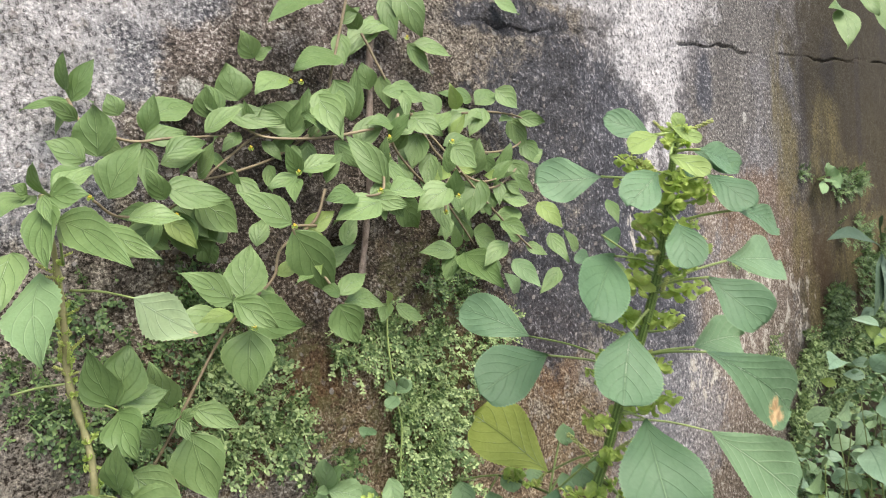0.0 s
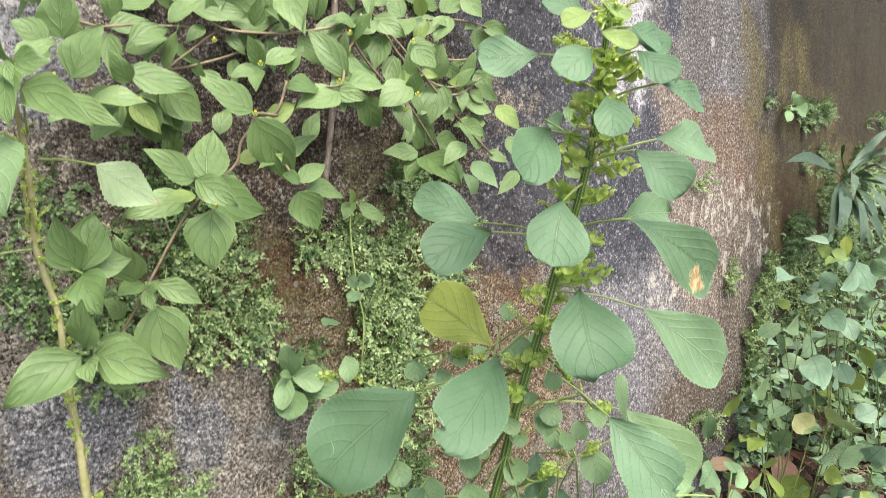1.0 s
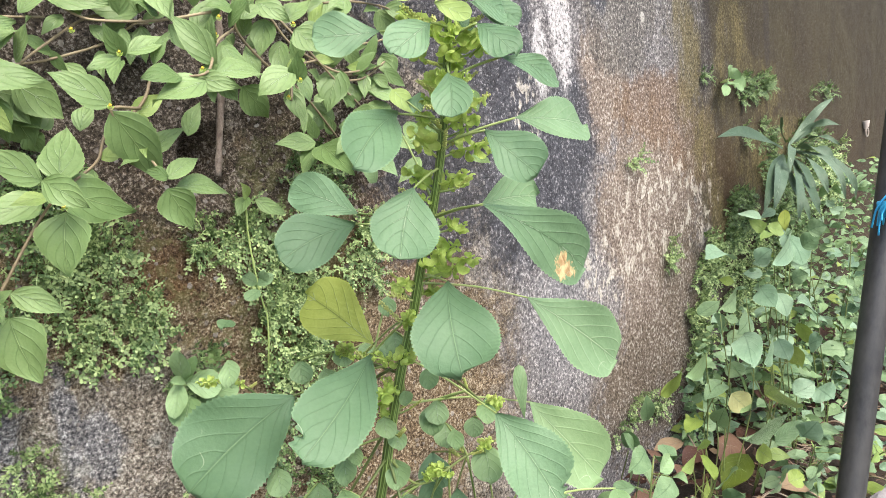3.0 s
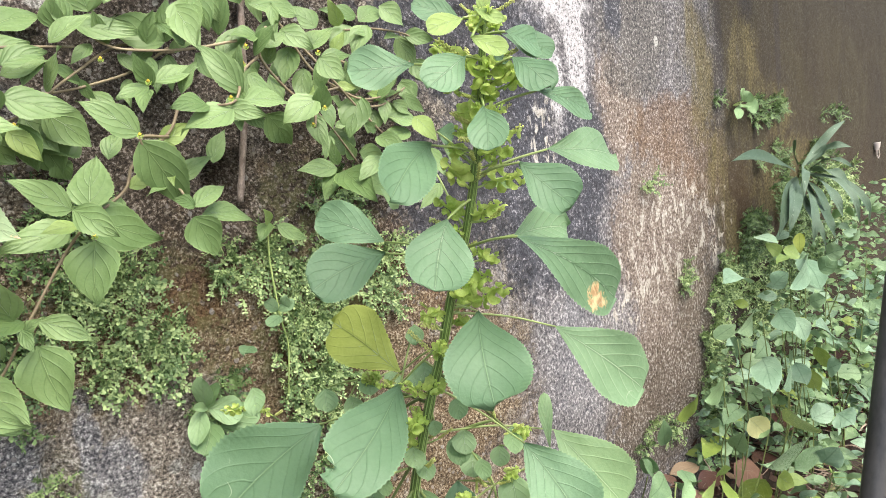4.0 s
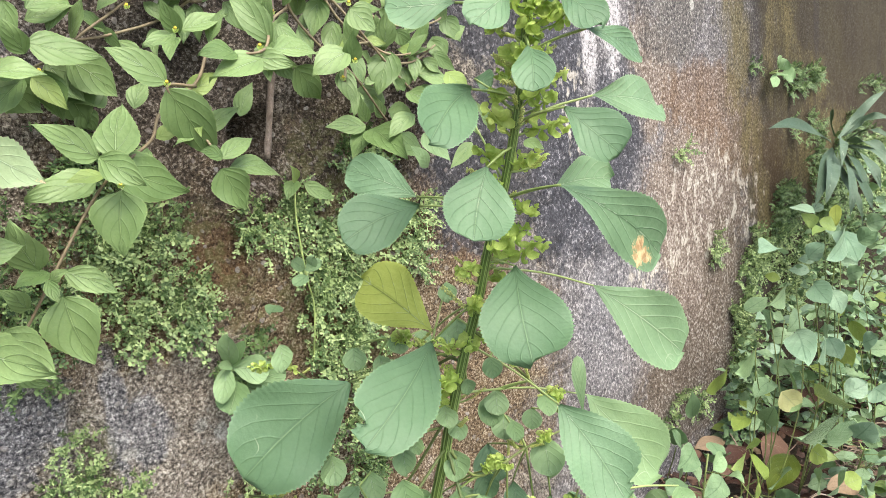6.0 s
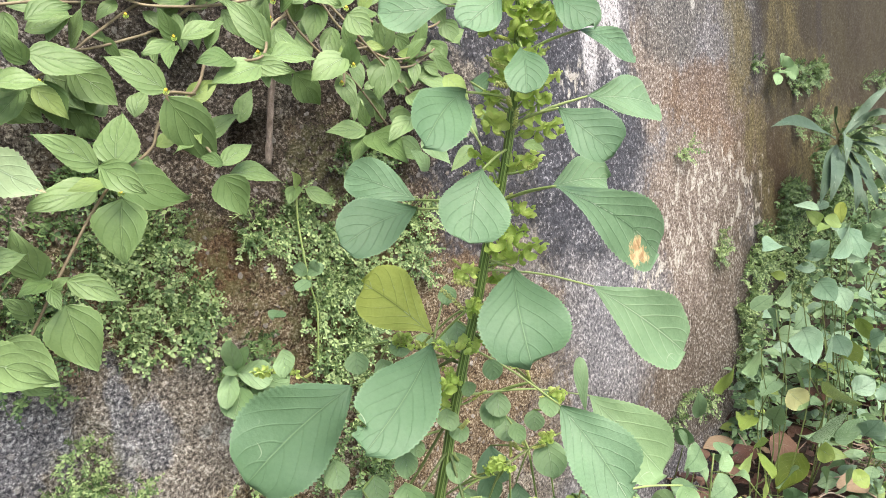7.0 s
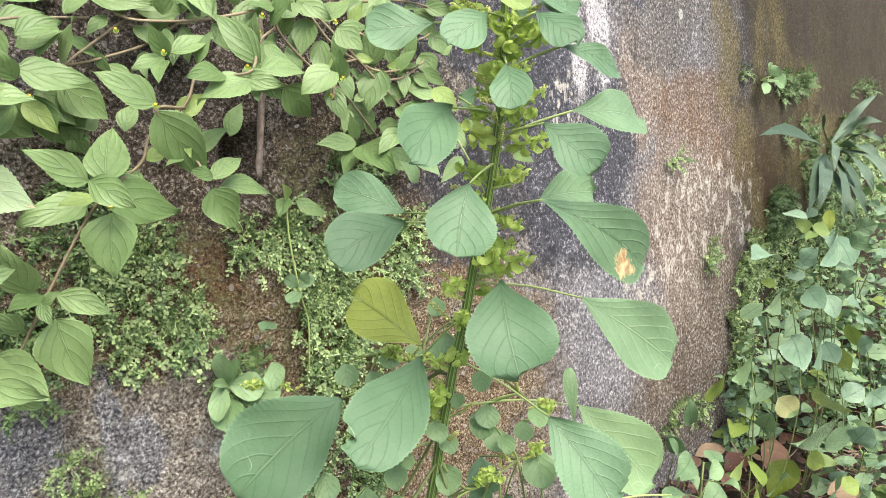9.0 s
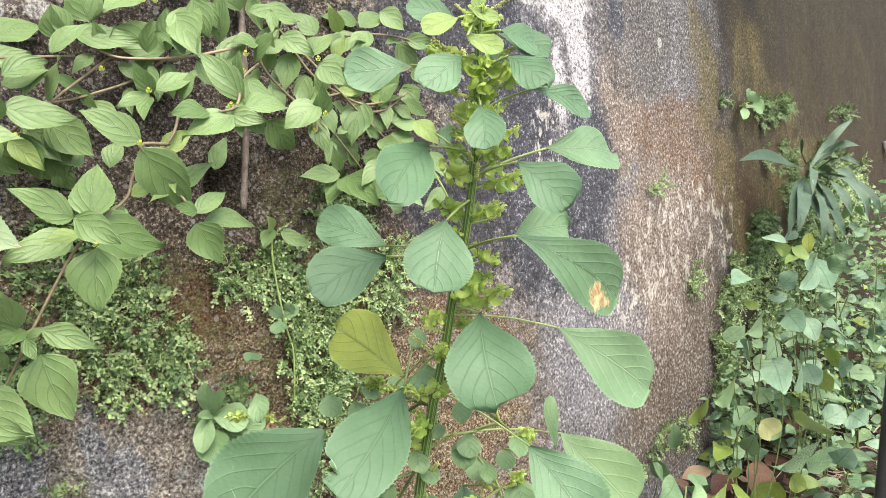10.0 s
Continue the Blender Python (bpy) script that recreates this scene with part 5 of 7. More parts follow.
vine_stem([(0.008, 0.720, 0.634), (0.040, 0.759, 0.619), (0.071, 0.801, 0.628)])
vine_stem([(0.002, 0.629, 0.601), (0.004, 0.648, 0.626), (0.016, 0.700, 0.633)])
vine_stem([(0.018, 0.764, 0.687), (0.045, 0.774, 0.689), (0.078, 0.802, 0.685), (0.089, 0.810, 0.674)])
vine_stem([(0.022, 0.729, 0.615), (0.053, 0.757, 0.616), (0.075, 0.792, 0.632)])
vine_stem([(-0.253, 0.526, 0.688), (-0.236, 0.511, 0.671), (-0.210, 0.519, 0.660), (-0.189, 0.537, 0.662), (-0.161, 0.576, 0.664)])
vine_stem([(-0.045, 0.663, 0.660), (-0.046, 0.594, 0.645), (-0.044, 0.552, 0.624), (-0.065, 0.546, 0.621)])
part("shoot_stem", tube("shoot_stem", [(-0.050, 0.678, 0.519), (-0.050, 0.676, 0.482), (-0.043, 0.674, 0.428), (-0.038, 0.676, 0.400), (-0.040, 0.672, 0.349)], 0.0010, 0.0008, STALK, 7, 7, 0.08, 9), vine, None, "pale green shoot stem")
leaf(vine, 'vine', (-0.212, 0.560, 0.676), (-0.190, 0.593, 0.687), 0.027, 0)
leaf(vine, 'vine', (-0.167, 0.587, 0.681), (-0.180, 0.592, 0.703), 0.016, 0)
leaf(vine, 'vine', (-0.165, 0.588, 0.681), (-0.120, 0.600, 0.675), 0.022, 0)
leaf(vine, 'vine', (-0.188, 0.523, 0.650), (-0.166, 0.544, 0.659), 0.017, 0)
leaf(vine, 'vine', (-0.188, 0.520, 0.629), (-0.150, 0.543, 0.620), 0.026, 0)
leaf(vine, 'vine', (-0.106, 0.535, 0.603), (-0.140, 0.518, 0.626), 0.022, 0)
leaf(vine, 'vine', (-0.105, 0.567, 0.636), (-0.112, 0.551, 0.658), 0.014, 0)
leaf(vine, 'vine', (-0.104, 0.569, 0.638), (-0.075, 0.585, 0.649), 0.019, 0)
leaf(vine, 'vine', (-0.107, 0.565, 0.635), (-0.125, 0.548, 0.627), 0.015, 0)
leaf(vine, 'vine', (-0.108, 0.564, 0.633), (-0.104, 0.538, 0.617), 0.013, 0)
leaf(vine, 'vine', (-0.097, 0.624, 0.701), (-0.078, 0.595, 0.662), 0.028, 0)
leaf(vine, 'vine', (-0.086, 0.622, 0.708), (-0.073, 0.615, 0.676), 0.022, 0)
leaf(vine, 'vine', (-0.045, 0.550, 0.618), (-0.075, 0.523, 0.604), 0.027, 0)
leaf(vine, 'vine', (-0.041, 0.569, 0.628), (-0.072, 0.573, 0.664), 0.021, 0)
leaf(vine, 'vine', (-0.179, 0.553, 0.619), (-0.152, 0.566, 0.593), 0.028, 0)
leaf(vine, 'vine', (-0.194, 0.554, 0.617), (-0.171, 0.556, 0.590), 0.023, 0)
leaf(vine, 'vine', (-0.186, 0.533, 0.612), (-0.177, 0.535, 0.577), 0.023, 0)
leaf(vine, 'vine', (-0.135, 0.482, 0.559), (-0.157, 0.450, 0.582), 0.020, 0)
leaf(vine, 'vine', (-0.133, 0.504, 0.555), (-0.133, 0.523, 0.590), 0.031, 0)
leaf(vine, 'vine', (-0.139, 0.499, 0.555), (-0.100, 0.541, 0.528), 0.033, 0)
leaf(vine, 'vine', (-0.133, 0.478, 0.560), (-0.104, 0.474, 0.543), 0.020, 0)
leaf(vine, 'vine', (-0.125, 0.488, 0.538), (-0.123, 0.477, 0.497), 0.035, 0)
leaf(vine, 'vine', (-0.155, 0.523, 0.540), (-0.188, 0.491, 0.532), 0.024, 0)
leaf(vine, 'vine', (-0.103, 0.524, 0.599), (-0.081, 0.548, 0.549), 0.033, 0)
leaf(vine, 'vine', (-0.134, 0.547, 0.585), (-0.131, 0.566, 0.605), 0.015, 0)
leaf(vine, 'vine', (-0.074, 0.535, 0.552), (-0.057, 0.558, 0.564), 0.016, 0)
leaf(vine, 'vine', (-0.074, 0.534, 0.545), (-0.061, 0.541, 0.515), 0.027, 0)
leaf(vine, 'vine', (-0.071, 0.543, 0.545), (-0.046, 0.602, 0.529), 0.018, 0)
leaf(vine, 'vine', (-0.073, 0.536, 0.553), (-0.084, 0.521, 0.559), 0.011, 0)
leaf(vine, 'vine', (-0.162, 0.472, 0.474), (-0.147, 0.472, 0.429), 0.036, 0)
leaf(vine, 'vine', (-0.165, 0.465, 0.485), (-0.153, 0.464, 0.494), 0.008, 0)
leaf(vine, 'vine', (-0.166, 0.464, 0.487), (-0.157, 0.457, 0.474), 0.009, 0)
leaf(vine, 'vine', (-0.174, 0.471, 0.491), (-0.181, 0.457, 0.525), 0.024, 0)
leaf(vine, 'vine', (-0.193, 0.449, 0.457), (-0.160, 0.448, 0.429), 0.031, 0)
leaf(vine, 'vine', (-0.039, 0.556, 0.624), (-0.013, 0.593, 0.622), 0.022, 0)
leaf(vine, 'vine', (0.007, 0.623, 0.624), (-0.020, 0.604, 0.604), 0.026, 0)
leaf(vine, 'vine', (-0.035, 0.625, 0.613), (-0.023, 0.658, 0.586), 0.026, 0)
leaf(vine, 'vine', (-0.039, 0.569, 0.619), (-0.029, 0.575, 0.603), 0.015, 0)
leaf(vine, 'vine', (0.008, 0.623, 0.615), (0.011, 0.616, 0.639), 0.016, 0)
leaf(vine, 'vine', (0.008, 0.629, 0.656), (0.028, 0.631, 0.638), 0.022, 0)
leaf(vine, 'vine', (0.034, 0.727, 0.625), (0.023, 0.712, 0.586), 0.031, 0)
leaf(vine, 'vine', (0.046, 0.763, 0.611), (0.038, 0.753, 0.589), 0.024, 0)
leaf(vine, 'vine', (0.058, 0.772, 0.604), (0.089, 0.798, 0.597), 0.023, 0)
leaf(vine, 'vine', (0.079, 0.789, 0.589), (0.046, 0.759, 0.583), 0.020, 0)
leaf(vine, 'vine', (0.025, 0.741, 0.588), (-0.005, 0.725, 0.571), 0.030, 0)
leaf(vine, 'vine', (0.014, 0.688, 0.565), (0.010, 0.675, 0.588), 0.011, 0)
leaf(vine, 'vine', (0.012, 0.699, 0.561), (-0.021, 0.674, 0.562), 0.019, 0)
leaf(vine, 'vine', (0.018, 0.691, 0.559), (0.051, 0.623, 0.541), 0.030, 0)
leaf(vine, 'vine', (0.011, 0.698, 0.557), (0.002, 0.673, 0.535), 0.020, 0)
leaf(vine, 'vine', (0.029, 0.789, 0.703), (-0.006, 0.767, 0.707), 0.019, 0)
leaf(vine, 'vine', (0.052, 0.784, 0.711), (0.076, 0.788, 0.692), 0.023, 0)
leaf(vine, 'vine', (0.025, 0.770, 0.691), (0.006, 0.750, 0.664), 0.024, 0)
leaf(vine, 'vine', (0.040, 0.770, 0.692), (0.026, 0.754, 0.664), 0.022, 0)
leaf(vine, 'vine', (-0.034, 0.666, 0.701), (-0.030, 0.653, 0.678), 0.011, 0)
leaf(vine, 'vine', (-0.052, 0.664, 0.702), (-0.015, 0.696, 0.695), 0.018, 0)
leaf(vine, 'vine', (-0.028, 0.668, 0.681), (0.000, 0.664, 0.665), 0.021, 0)
leaf(vine, 'vine', (-0.037, 0.645, 0.665), (-0.022, 0.659, 0.678), 0.013, 0)
leaf(vine, 'vine', (-0.022, 0.672, 0.667), (-0.027, 0.663, 0.636), 0.023, 0)
leaf(vine, 'vine', (0.073, 0.805, 0.641), (0.084, 0.797, 0.614), 0.022, 0)
leaf(vine, 'vine', (-0.042, 0.641, 0.675), (-0.062, 0.624, 0.673), 0.019, 0)
leaf(vine, 'vine', (-0.050, 0.678, 0.516), (-0.054, 0.658, 0.501), 0.014, 0)
leaf(vine, 'vine', (-0.043, 0.683, 0.512), (-0.017, 0.697, 0.496), 0.015, 0)
leaf(vine, 'vine', (-0.048, 0.678, 0.516), (-0.050, 0.660, 0.531), 0.012, 0, face=OUT, mat='young')
leaf(vine, 'vine', (-0.110, 0.638, 0.692), (-0.128, 0.619, 0.667), 0.022, 0)
leaf(vine, 'vine', (-0.003, 0.718, 0.686), (-0.022, 0.718, 0.706), 0.020, 0)
leaf(vine, 'vine', (-0.070, 0.627, 0.655), (-0.050, 0.649, 0.682), 0.022, 0)
leaf(vine, 'vine', (-0.038, 0.667, 0.641), (-0.018, 0.701, 0.661), 0.019, 0)
leaf(vine, 'vine', (-0.013, 0.720, 0.667), (0.008, 0.755, 0.689), 0.021, 0)
leaf(vine, 'vine', (0.029, 0.755, 0.570), (0.055, 0.776, 0.556), 0.027, 0)
leaf(vine, 'vine', (0.060, 0.777, 0.533), (0.028, 0.750, 0.543), 0.025, 0)
leaf(vine, 'vine', (-0.080, 0.620, 0.575), (-0.071, 0.632, 0.601), 0.015, 0)
leaf(vine, 'vine', (-0.178, 0.562, 0.584), (-0.170, 0.567, 0.569), 0.018, 0)
leaf(vine, 'vine', (-0.195, 0.524, 0.607), (-0.211, 0.506, 0.583), 0.025, 0)
leaf(vine, 'vine', (0.087, 0.817, 0.640), (0.106, 0.822, 0.651), 0.020, 0)
leaf(vine, 'vine', (-0.251, 0.527, 0.686), (-0.236, 0.531, 0.715), 0.019, 0)
leaf(vine, 'vine', (-0.252, 0.526, 0.687), (-0.270, 0.496, 0.679), 0.011, 0)
leaf(vine, 'vine', (-0.225, 0.504, 0.650), (-0.228, 0.507, 0.686), 0.033, 0)
leaf(vine, 'vine', (-0.215, 0.517, 0.677), (-0.221, 0.514, 0.691), 0.015, 0)
leaf(vine, 'vine', (-0.212, 0.485, 0.624), (-0.193, 0.493, 0.659), 0.030, 0)
leaf(vine, 'vine', (-0.184, 0.509, 0.622), (-0.191, 0.493, 0.643), 0.015, 0)
leaf(vine, 'vine', (-0.198, 0.541, 0.644), (-0.169, 0.554, 0.654), 0.018, 0)
leaf(vine, 'vine', (-0.210, 0.545, 0.660), (-0.187, 0.566, 0.666), 0.018, 0)
leaf(vine, 'vine', (-0.231, 0.498, 0.647), (-0.249, 0.484, 0.660), 0.020, 0)
leaf(vine, 'vine', (-0.227, 0.488, 0.642), (-0.237, 0.464, 0.630), 0.023, 0)
leaf(vine, 'vine', (-0.088, 0.664, 0.732), (-0.116, 0.610, 0.716), 0.028, 0)
leaf(vine, 'vine', (-0.147, 0.611, 0.724), (-0.153, 0.595, 0.743), 0.019, 0)
leaf(vine, 'vine', (-0.146, 0.611, 0.723), (-0.133, 0.610, 0.732), 0.011, 0)
leaf(vine, 'vine', (-0.126, 0.627, 0.712), (-0.141, 0.585, 0.696), 0.026, 0)
leaf(vine, 'vine', (-0.100, 0.660, 0.781), (-0.133, 0.600, 0.749), 0.025, 0)
leaf(vine, 'vine', (-0.042, 0.714, 0.796), (-0.019, 0.714, 0.753), 0.028, 0)
leaf(vine, 'vine', (-0.053, 0.717, 0.791), (-0.042, 0.706, 0.749), 0.020, 0)
leaf(vine, 'vine', (-0.028, 0.732, 0.750), (0.008, 0.749, 0.740), 0.020, 0)
leaf(vine, 'vine', (-0.033, 0.728, 0.749), (-0.010, 0.744, 0.721), 0.017, 0)
leaf(vine, 'vine', (-0.101, 0.620, 0.696), (-0.077, 0.595, 0.661), 0.025, 0)
leaf(vine, 'vine', (-0.078, 0.664, 0.677), (-0.074, 0.661, 0.721), 0.018, 0)
leaf(vine, 'vine', (-0.065, 0.693, 0.705), (-0.072, 0.691, 0.729), 0.020, 0)
leaf(vine, 'vine', (-0.048, 0.708, 0.706), (-0.012, 0.739, 0.698), 0.023, 0)
leaf(vine, 'vine', (-0.048, 0.717, 0.767), (-0.072, 0.695, 0.754), 0.020, 0)
leaf(vine, 'vine', (-0.061, 0.720, 0.772), (-0.086, 0.692, 0.734), 0.028, 0)
leaf(vine, 'vine', (0.050, 0.823, 0.808), (0.080, 0.833, 0.792), 0.021, 0)
leaf(vine, 'vine', (0.068, 0.807, 0.684), (0.087, 0.819, 0.649), 0.022, 0)
leaf(vine, 'vine', (0.084, 0.817, 0.660), (0.102, 0.816, 0.635), 0.022, 0)
leaf(vine, 'vine', (0.071, 0.802, 0.637), (0.082, 0.796, 0.614), 0.017, 0)
leaf(vine, 'vine', (0.032, 0.777, 0.696), (0.055, 0.800, 0.709), 0.023, 0)
leaf(vine, 'vine', (-0.177, 0.590, 0.677), (-0.176, 0.582, 0.701), 0.019, 0)
leaf(vine, 'vine', (-0.160, 0.607, 0.691), (-0.167, 0.606, 0.720), 0.029, 0)
leaf(vine, 'vine', (-0.110, 0.621, 0.669), (-0.150, 0.601, 0.682), 0.029, 0)
leaf(vine, 'vine', (-0.164, 0.576, 0.597), (-0.187, 0.555, 0.591), 0.032, 0)
leaf(vine, 'vine', (-0.211, 0.524, 0.610), (-0.196, 0.546, 0.584), 0.035, 0)
leaf(vine, 'vine', (-0.187, 0.558, 0.607), (-0.174, 0.564, 0.573), 0.037, 0)
leaf(vine, 'vine', (0.056, 0.660, 0.573), (0.035, 0.640, 0.555), 0.017, 0)
leaf(vine, 'vine', (0.063, 0.680, 0.555), (0.086, 0.660, 0.533), 0.018, 0, mat='pale')
leaf(vine, 'vine', (0.095, 0.680, 0.579), (0.110, 0.660, 0.556), 0.015, 0)
leaf(vine, 'vine', (0.083, 0.670, 0.607), (0.102, 0.650, 0.587), 0.017, 0, mat='young')
leaf(vine, 'vine', (0.106, 0.690, 0.546), (0.086, 0.670, 0.525), 0.015, 0)
leaf(vine, 'vine', (0.124, 0.700, 0.561), (0.108, 0.680, 0.582), 0.013, 0)
leaf(vine, 'vine', (0.067, 0.670, 0.527), (0.052, 0.650, 0.548), 0.014, 0, mat='pale')
leaf(vine, 'vine', (0.156, 0.720, 0.544), (0.172, 0.700, 0.538), 0.012, 0)
leaf(vine, 'vine', (0.154, 0.720, 0.606), (0.161, 0.700, 0.585), 0.012, 0)
leaf(vine, 'vine', (0.050, 0.660, 0.591), (0.072, 0.640, 0.581), 0.015, 0)


def fill_vine():
    """Paired leaves at the joints of the runners."""
    r = rng(31)
    for ob in [o for o in vine.children if o.name.startswith("runner")]:
        pts = [v.co.copy() for v in ob.data.vertices][::7]
        last = None
        for p in pts:
            if last is not None and (p - last).length < r.uniform(0.026, 0.045):
                continue
            last = p
            turn = r.uniform(0, 6.28)
            for side in (0, math.pi):
                if r.random() < 0.25:
                    continue
                a = turn + side + r.uniform(-0.5, 0.5)
                way = ALONG * math.cos(a) + UP * (math.sin(a) - 0.25) + OUT * r.uniform(0.0, 0.5)
                size = r.uniform(0.018, 0.036)
                base = p + way.normalized() * 0.005 - OUT * 0.004
                leaf(vine, "vine", base, base + way.normalized() * size, size * r.uniform(0.44, 0.56), r.uniform(-25, 25), "young" if r.random() < 0.12 else "")


fill_vine()


def flower_mesh(seed):
    """A tiny yellow flower head in a cup of green bracts."""
    r = rng(seed)
    bag = Bag()
    for k in range(9):
        a = 2 * math.pi * k / 9
        rad = 0.0014 if k else 0.0
        c = Vector((math.cos(a) * rad, math.sin(a) * rad, 0.0066 + r.uniform(0, 0.0015)))
        s = 0.0010
        bag.put([c + Vector(q) * s for q in ((1, 0, 0), (0, 1, 0), (-1, 0, 0), (0, -1, 0), (0, 0, 1.2), (0, 0, -2.5))], [(0, 1, 4), (1, 2, 4), (2, 3, 4), (3, 0, 4), (1, 0, 5), (2, 1, 5), (3, 2, 5), (0, 3, 5)])
    return mesh("floret", bag.verts, bag.faces, PETAL)


def cup_mesh():
    bag = Bag()
    for k in range(6):
        a = 2 * math.pi * k / 6
        o, s = Vector((math.cos(a), math.sin(a), 0)), Vector((-math.sin(a), math.cos(a), 0))
        bag.put([o * 0.0008, o * 0.0030 + s * 0.0016 + Vector((0, 0, 0.002)), o * 0.0046 + Vector((0, 0, 0.0046)), o * 0.0030 - s * 0.0016 + Vector((0, 0, 0.002))], [(0, 1, 2, 3)])
    return mesh("bract_cup", bag.verts, bag.faces, BRACT)


FLORET, CUP = flower_mesh(3), cup_mesh()


def flower(parent, place):
    m = axes(place, Vector(place) + Vector((0.3, 0.2, 0.1)), 0, Vector((0.1, -0.7, 0.7)))
    m = m @ Matrix.Scale(0.55, 4)
    cup = part("bract_cup", CUP, parent, m)
    part("floret", FLORET, cup, m)


flower(vine, (-0.119, 0.473, 0.542))
flower(vine, (-0.101, 0.519, 0.601))
flower(vine, (-0.044, 0.539, 0.624))
flower(vine, (-0.041, 0.572, 0.648))
flower(vine, (-0.041, 0.587, 0.661))
flower(vine, (0.012, 0.613, 0.615))
flower(vine, (0.002, 0.615, 0.602))
flower(vine, (0.007, 0.629, 0.658))
flower(vine, (-0.143, 0.576, 0.653))
flower(vine, (-0.178, 0.512, 0.609))
flower(vine, (-0.111, 0.612, 0.704))
flower(vine, (-0.118, 0.606, 0.704))
flower(vine, (-0.033, 0.715, 0.751))
flower(vine, (-0.104, 0.555, 0.636))
flower(vine, (-0.182, 0.509, 0.611))
flower(vine, (-0.215, 0.468, 0.624))

# ---- the tall weed at the near end ----
WEED_STEM = [(-0.209, 0.400, 0.632), (-0.212, 0.415, 0.593), (-0.212, 0.419, 0.553), (-0.212, 0.420, 0.524), (-0.197, 0.409, 0.485), (-0.193, 0.403, 0.446), (-0.187, 0.399, 0.413), (-0.179, 0.390, 0.340), (-0.179, 0.420, 0.000)]
weed = thing("tall_weed", WEED_STEM[-1], "lanky green weed with toothed leaves and a knotty pale stem", "plant")
part("stem", tube("stem", WEED_STEM, 0.0016, 0.0025, STRAW, 8, 8, 0.30, 5), weed, None, "knotty straw-coloured stem")
leaf(weed, 'serrate', (-0.200, 0.378, 0.594), (-0.176, 0.327, 0.561), 0.030, 0, mat='pale')
leaf(weed, 'serrate', (-0.165, 0.402, 0.577), (-0.137, 0.419, 0.553), 0.027, 0, mat='browned')
leaf(weed, 'vine', (-0.207, 0.400, 0.632), (-0.203, 0.382, 0.650), 0.016, 0)
leaf(weed, 'vine', (-0.213, 0.400, 0.632), (-0.219, 0.368, 0.620), 0.017, 0)
leaf(weed, 'vine', (-0.203, 0.400, 0.634), (-0.191, 0.422, 0.645), 0.015, 0)
leaf(weed, 'vine', (-0.201, 0.389, 0.629), (-0.185, 0.355, 0.600), 0.019, 0)
leaf(weed, 'vine', (-0.201, 0.398, 0.619), (-0.145, 0.355, 0.601), 0.022, 0)
leaf(weed, 'vine', (-0.182, 0.408, 0.615), (-0.146, 0.395, 0.599), 0.015, 0)
leaf(weed, 'vine', (-0.214, 0.376, 0.605), (-0.212, 0.352, 0.579), 0.025, 0)
leaf(weed, 'vine', (-0.206, 0.400, 0.631), (-0.184, 0.400, 0.632), 0.018, 0)
leaf(weed, 'vine', (-0.201, 0.385, 0.633), (-0.189, 0.368, 0.620), 0.007, 0)
leaf(weed, 'vine', (-0.211, 0.390, 0.633), (-0.214, 0.381, 0.638), 0.009, 0)
leaf(weed, 'vine', (-0.185, 0.414, 0.513), (-0.194, 0.408, 0.547), 0.023, 0)
leaf(weed, 'vine', (-0.182, 0.414, 0.513), (-0.180, 0.428, 0.544), 0.032, 0)
leaf(weed, 'vine', (-0.180, 0.414, 0.513), (-0.160, 0.434, 0.516), 0.019, 0)
leaf(weed, 'vine', (-0.178, 0.403, 0.513), (-0.158, 0.381, 0.495), 0.024, 0)
leaf(weed, 'vine', (-0.182, 0.403, 0.513), (-0.182, 0.394, 0.515), 0.006, 0)
leaf(weed, 'vine', (-0.171, 0.385, 0.474), (-0.166, 0.373, 0.507), 0.018, 0)
leaf(weed, 'vine', (-0.174, 0.384, 0.470), (-0.206, 0.358, 0.449), 0.029, 0)
leaf(weed, 'vine', (-0.166, 0.384, 0.471), (-0.116, 0.362, 0.468), 0.026, 0)
leaf(weed, 'vine', (-0.169, 0.383, 0.469), (-0.158, 0.361, 0.463), 0.014, 0)
leaf(weed, 'vine', (-0.171, 0.385, 0.474), (-0.155, 0.366, 0.483), 0.006, 0)
leaf(weed, 'vine', (-0.216, 0.350, 0.346), (-0.188, 0.344, 0.399), 0.021, 0)
leaf(weed, 'vine', (-0.152, 0.353, 0.358), (-0.182, 0.335, 0.365), 0.018, 0)
petiole(weed, (-0.212, 0.420, 0.524), (-0.242, 0.414, 0.519))
petiole(weed, (-0.209, 0.423, 0.577), (-0.165, 0.402, 0.577))
petiole(weed, (-0.208, 0.415, 0.593), (-0.201, 0.398, 0.618))
petiole(weed, (-0.196, 0.416, 0.514), (-0.176, 0.405, 0.512))
petiole(weed, (-0.195, 0.408, 0.462), (-0.171, 0.384, 0.472))


def dress_weed():
    line = smooth_line(WEED_STEM[:4], 10)
    r = rng(12)
    for k, p in enumerate(line[9:30]):
        a = k * 2.3
        m = Matrix.Translation(p + Vector((math.cos(a), math.sin(a), 0)) * 0.003) @ pose(0, 0, 0, r.uniform(-70, 70), r.uniform(-70, 70), 0) @ Matrix.Scale(r.uniform(0.35, 0.6), 4)
        part("bud_spike", CATKINS[k % 2], weed, m)
    for k, p in enumerate(smooth_line(WEED_STEM[1:8], 5)):
        for q in range(2):
            a = k * 2.4 + q * 3.0
            m = Matrix.Translation(p + Vector((math.cos(a), math.sin(a), 0)) * 0.002) @ pose(0, 0, 0, r.uniform(-80, 80), r.uniform(-80, 80), 0) @ Matrix.Scale(r.uniform(0.2, 0.38), 4)
            part("flower_spike", SPIKES[(k + q) % 5], weed, m)


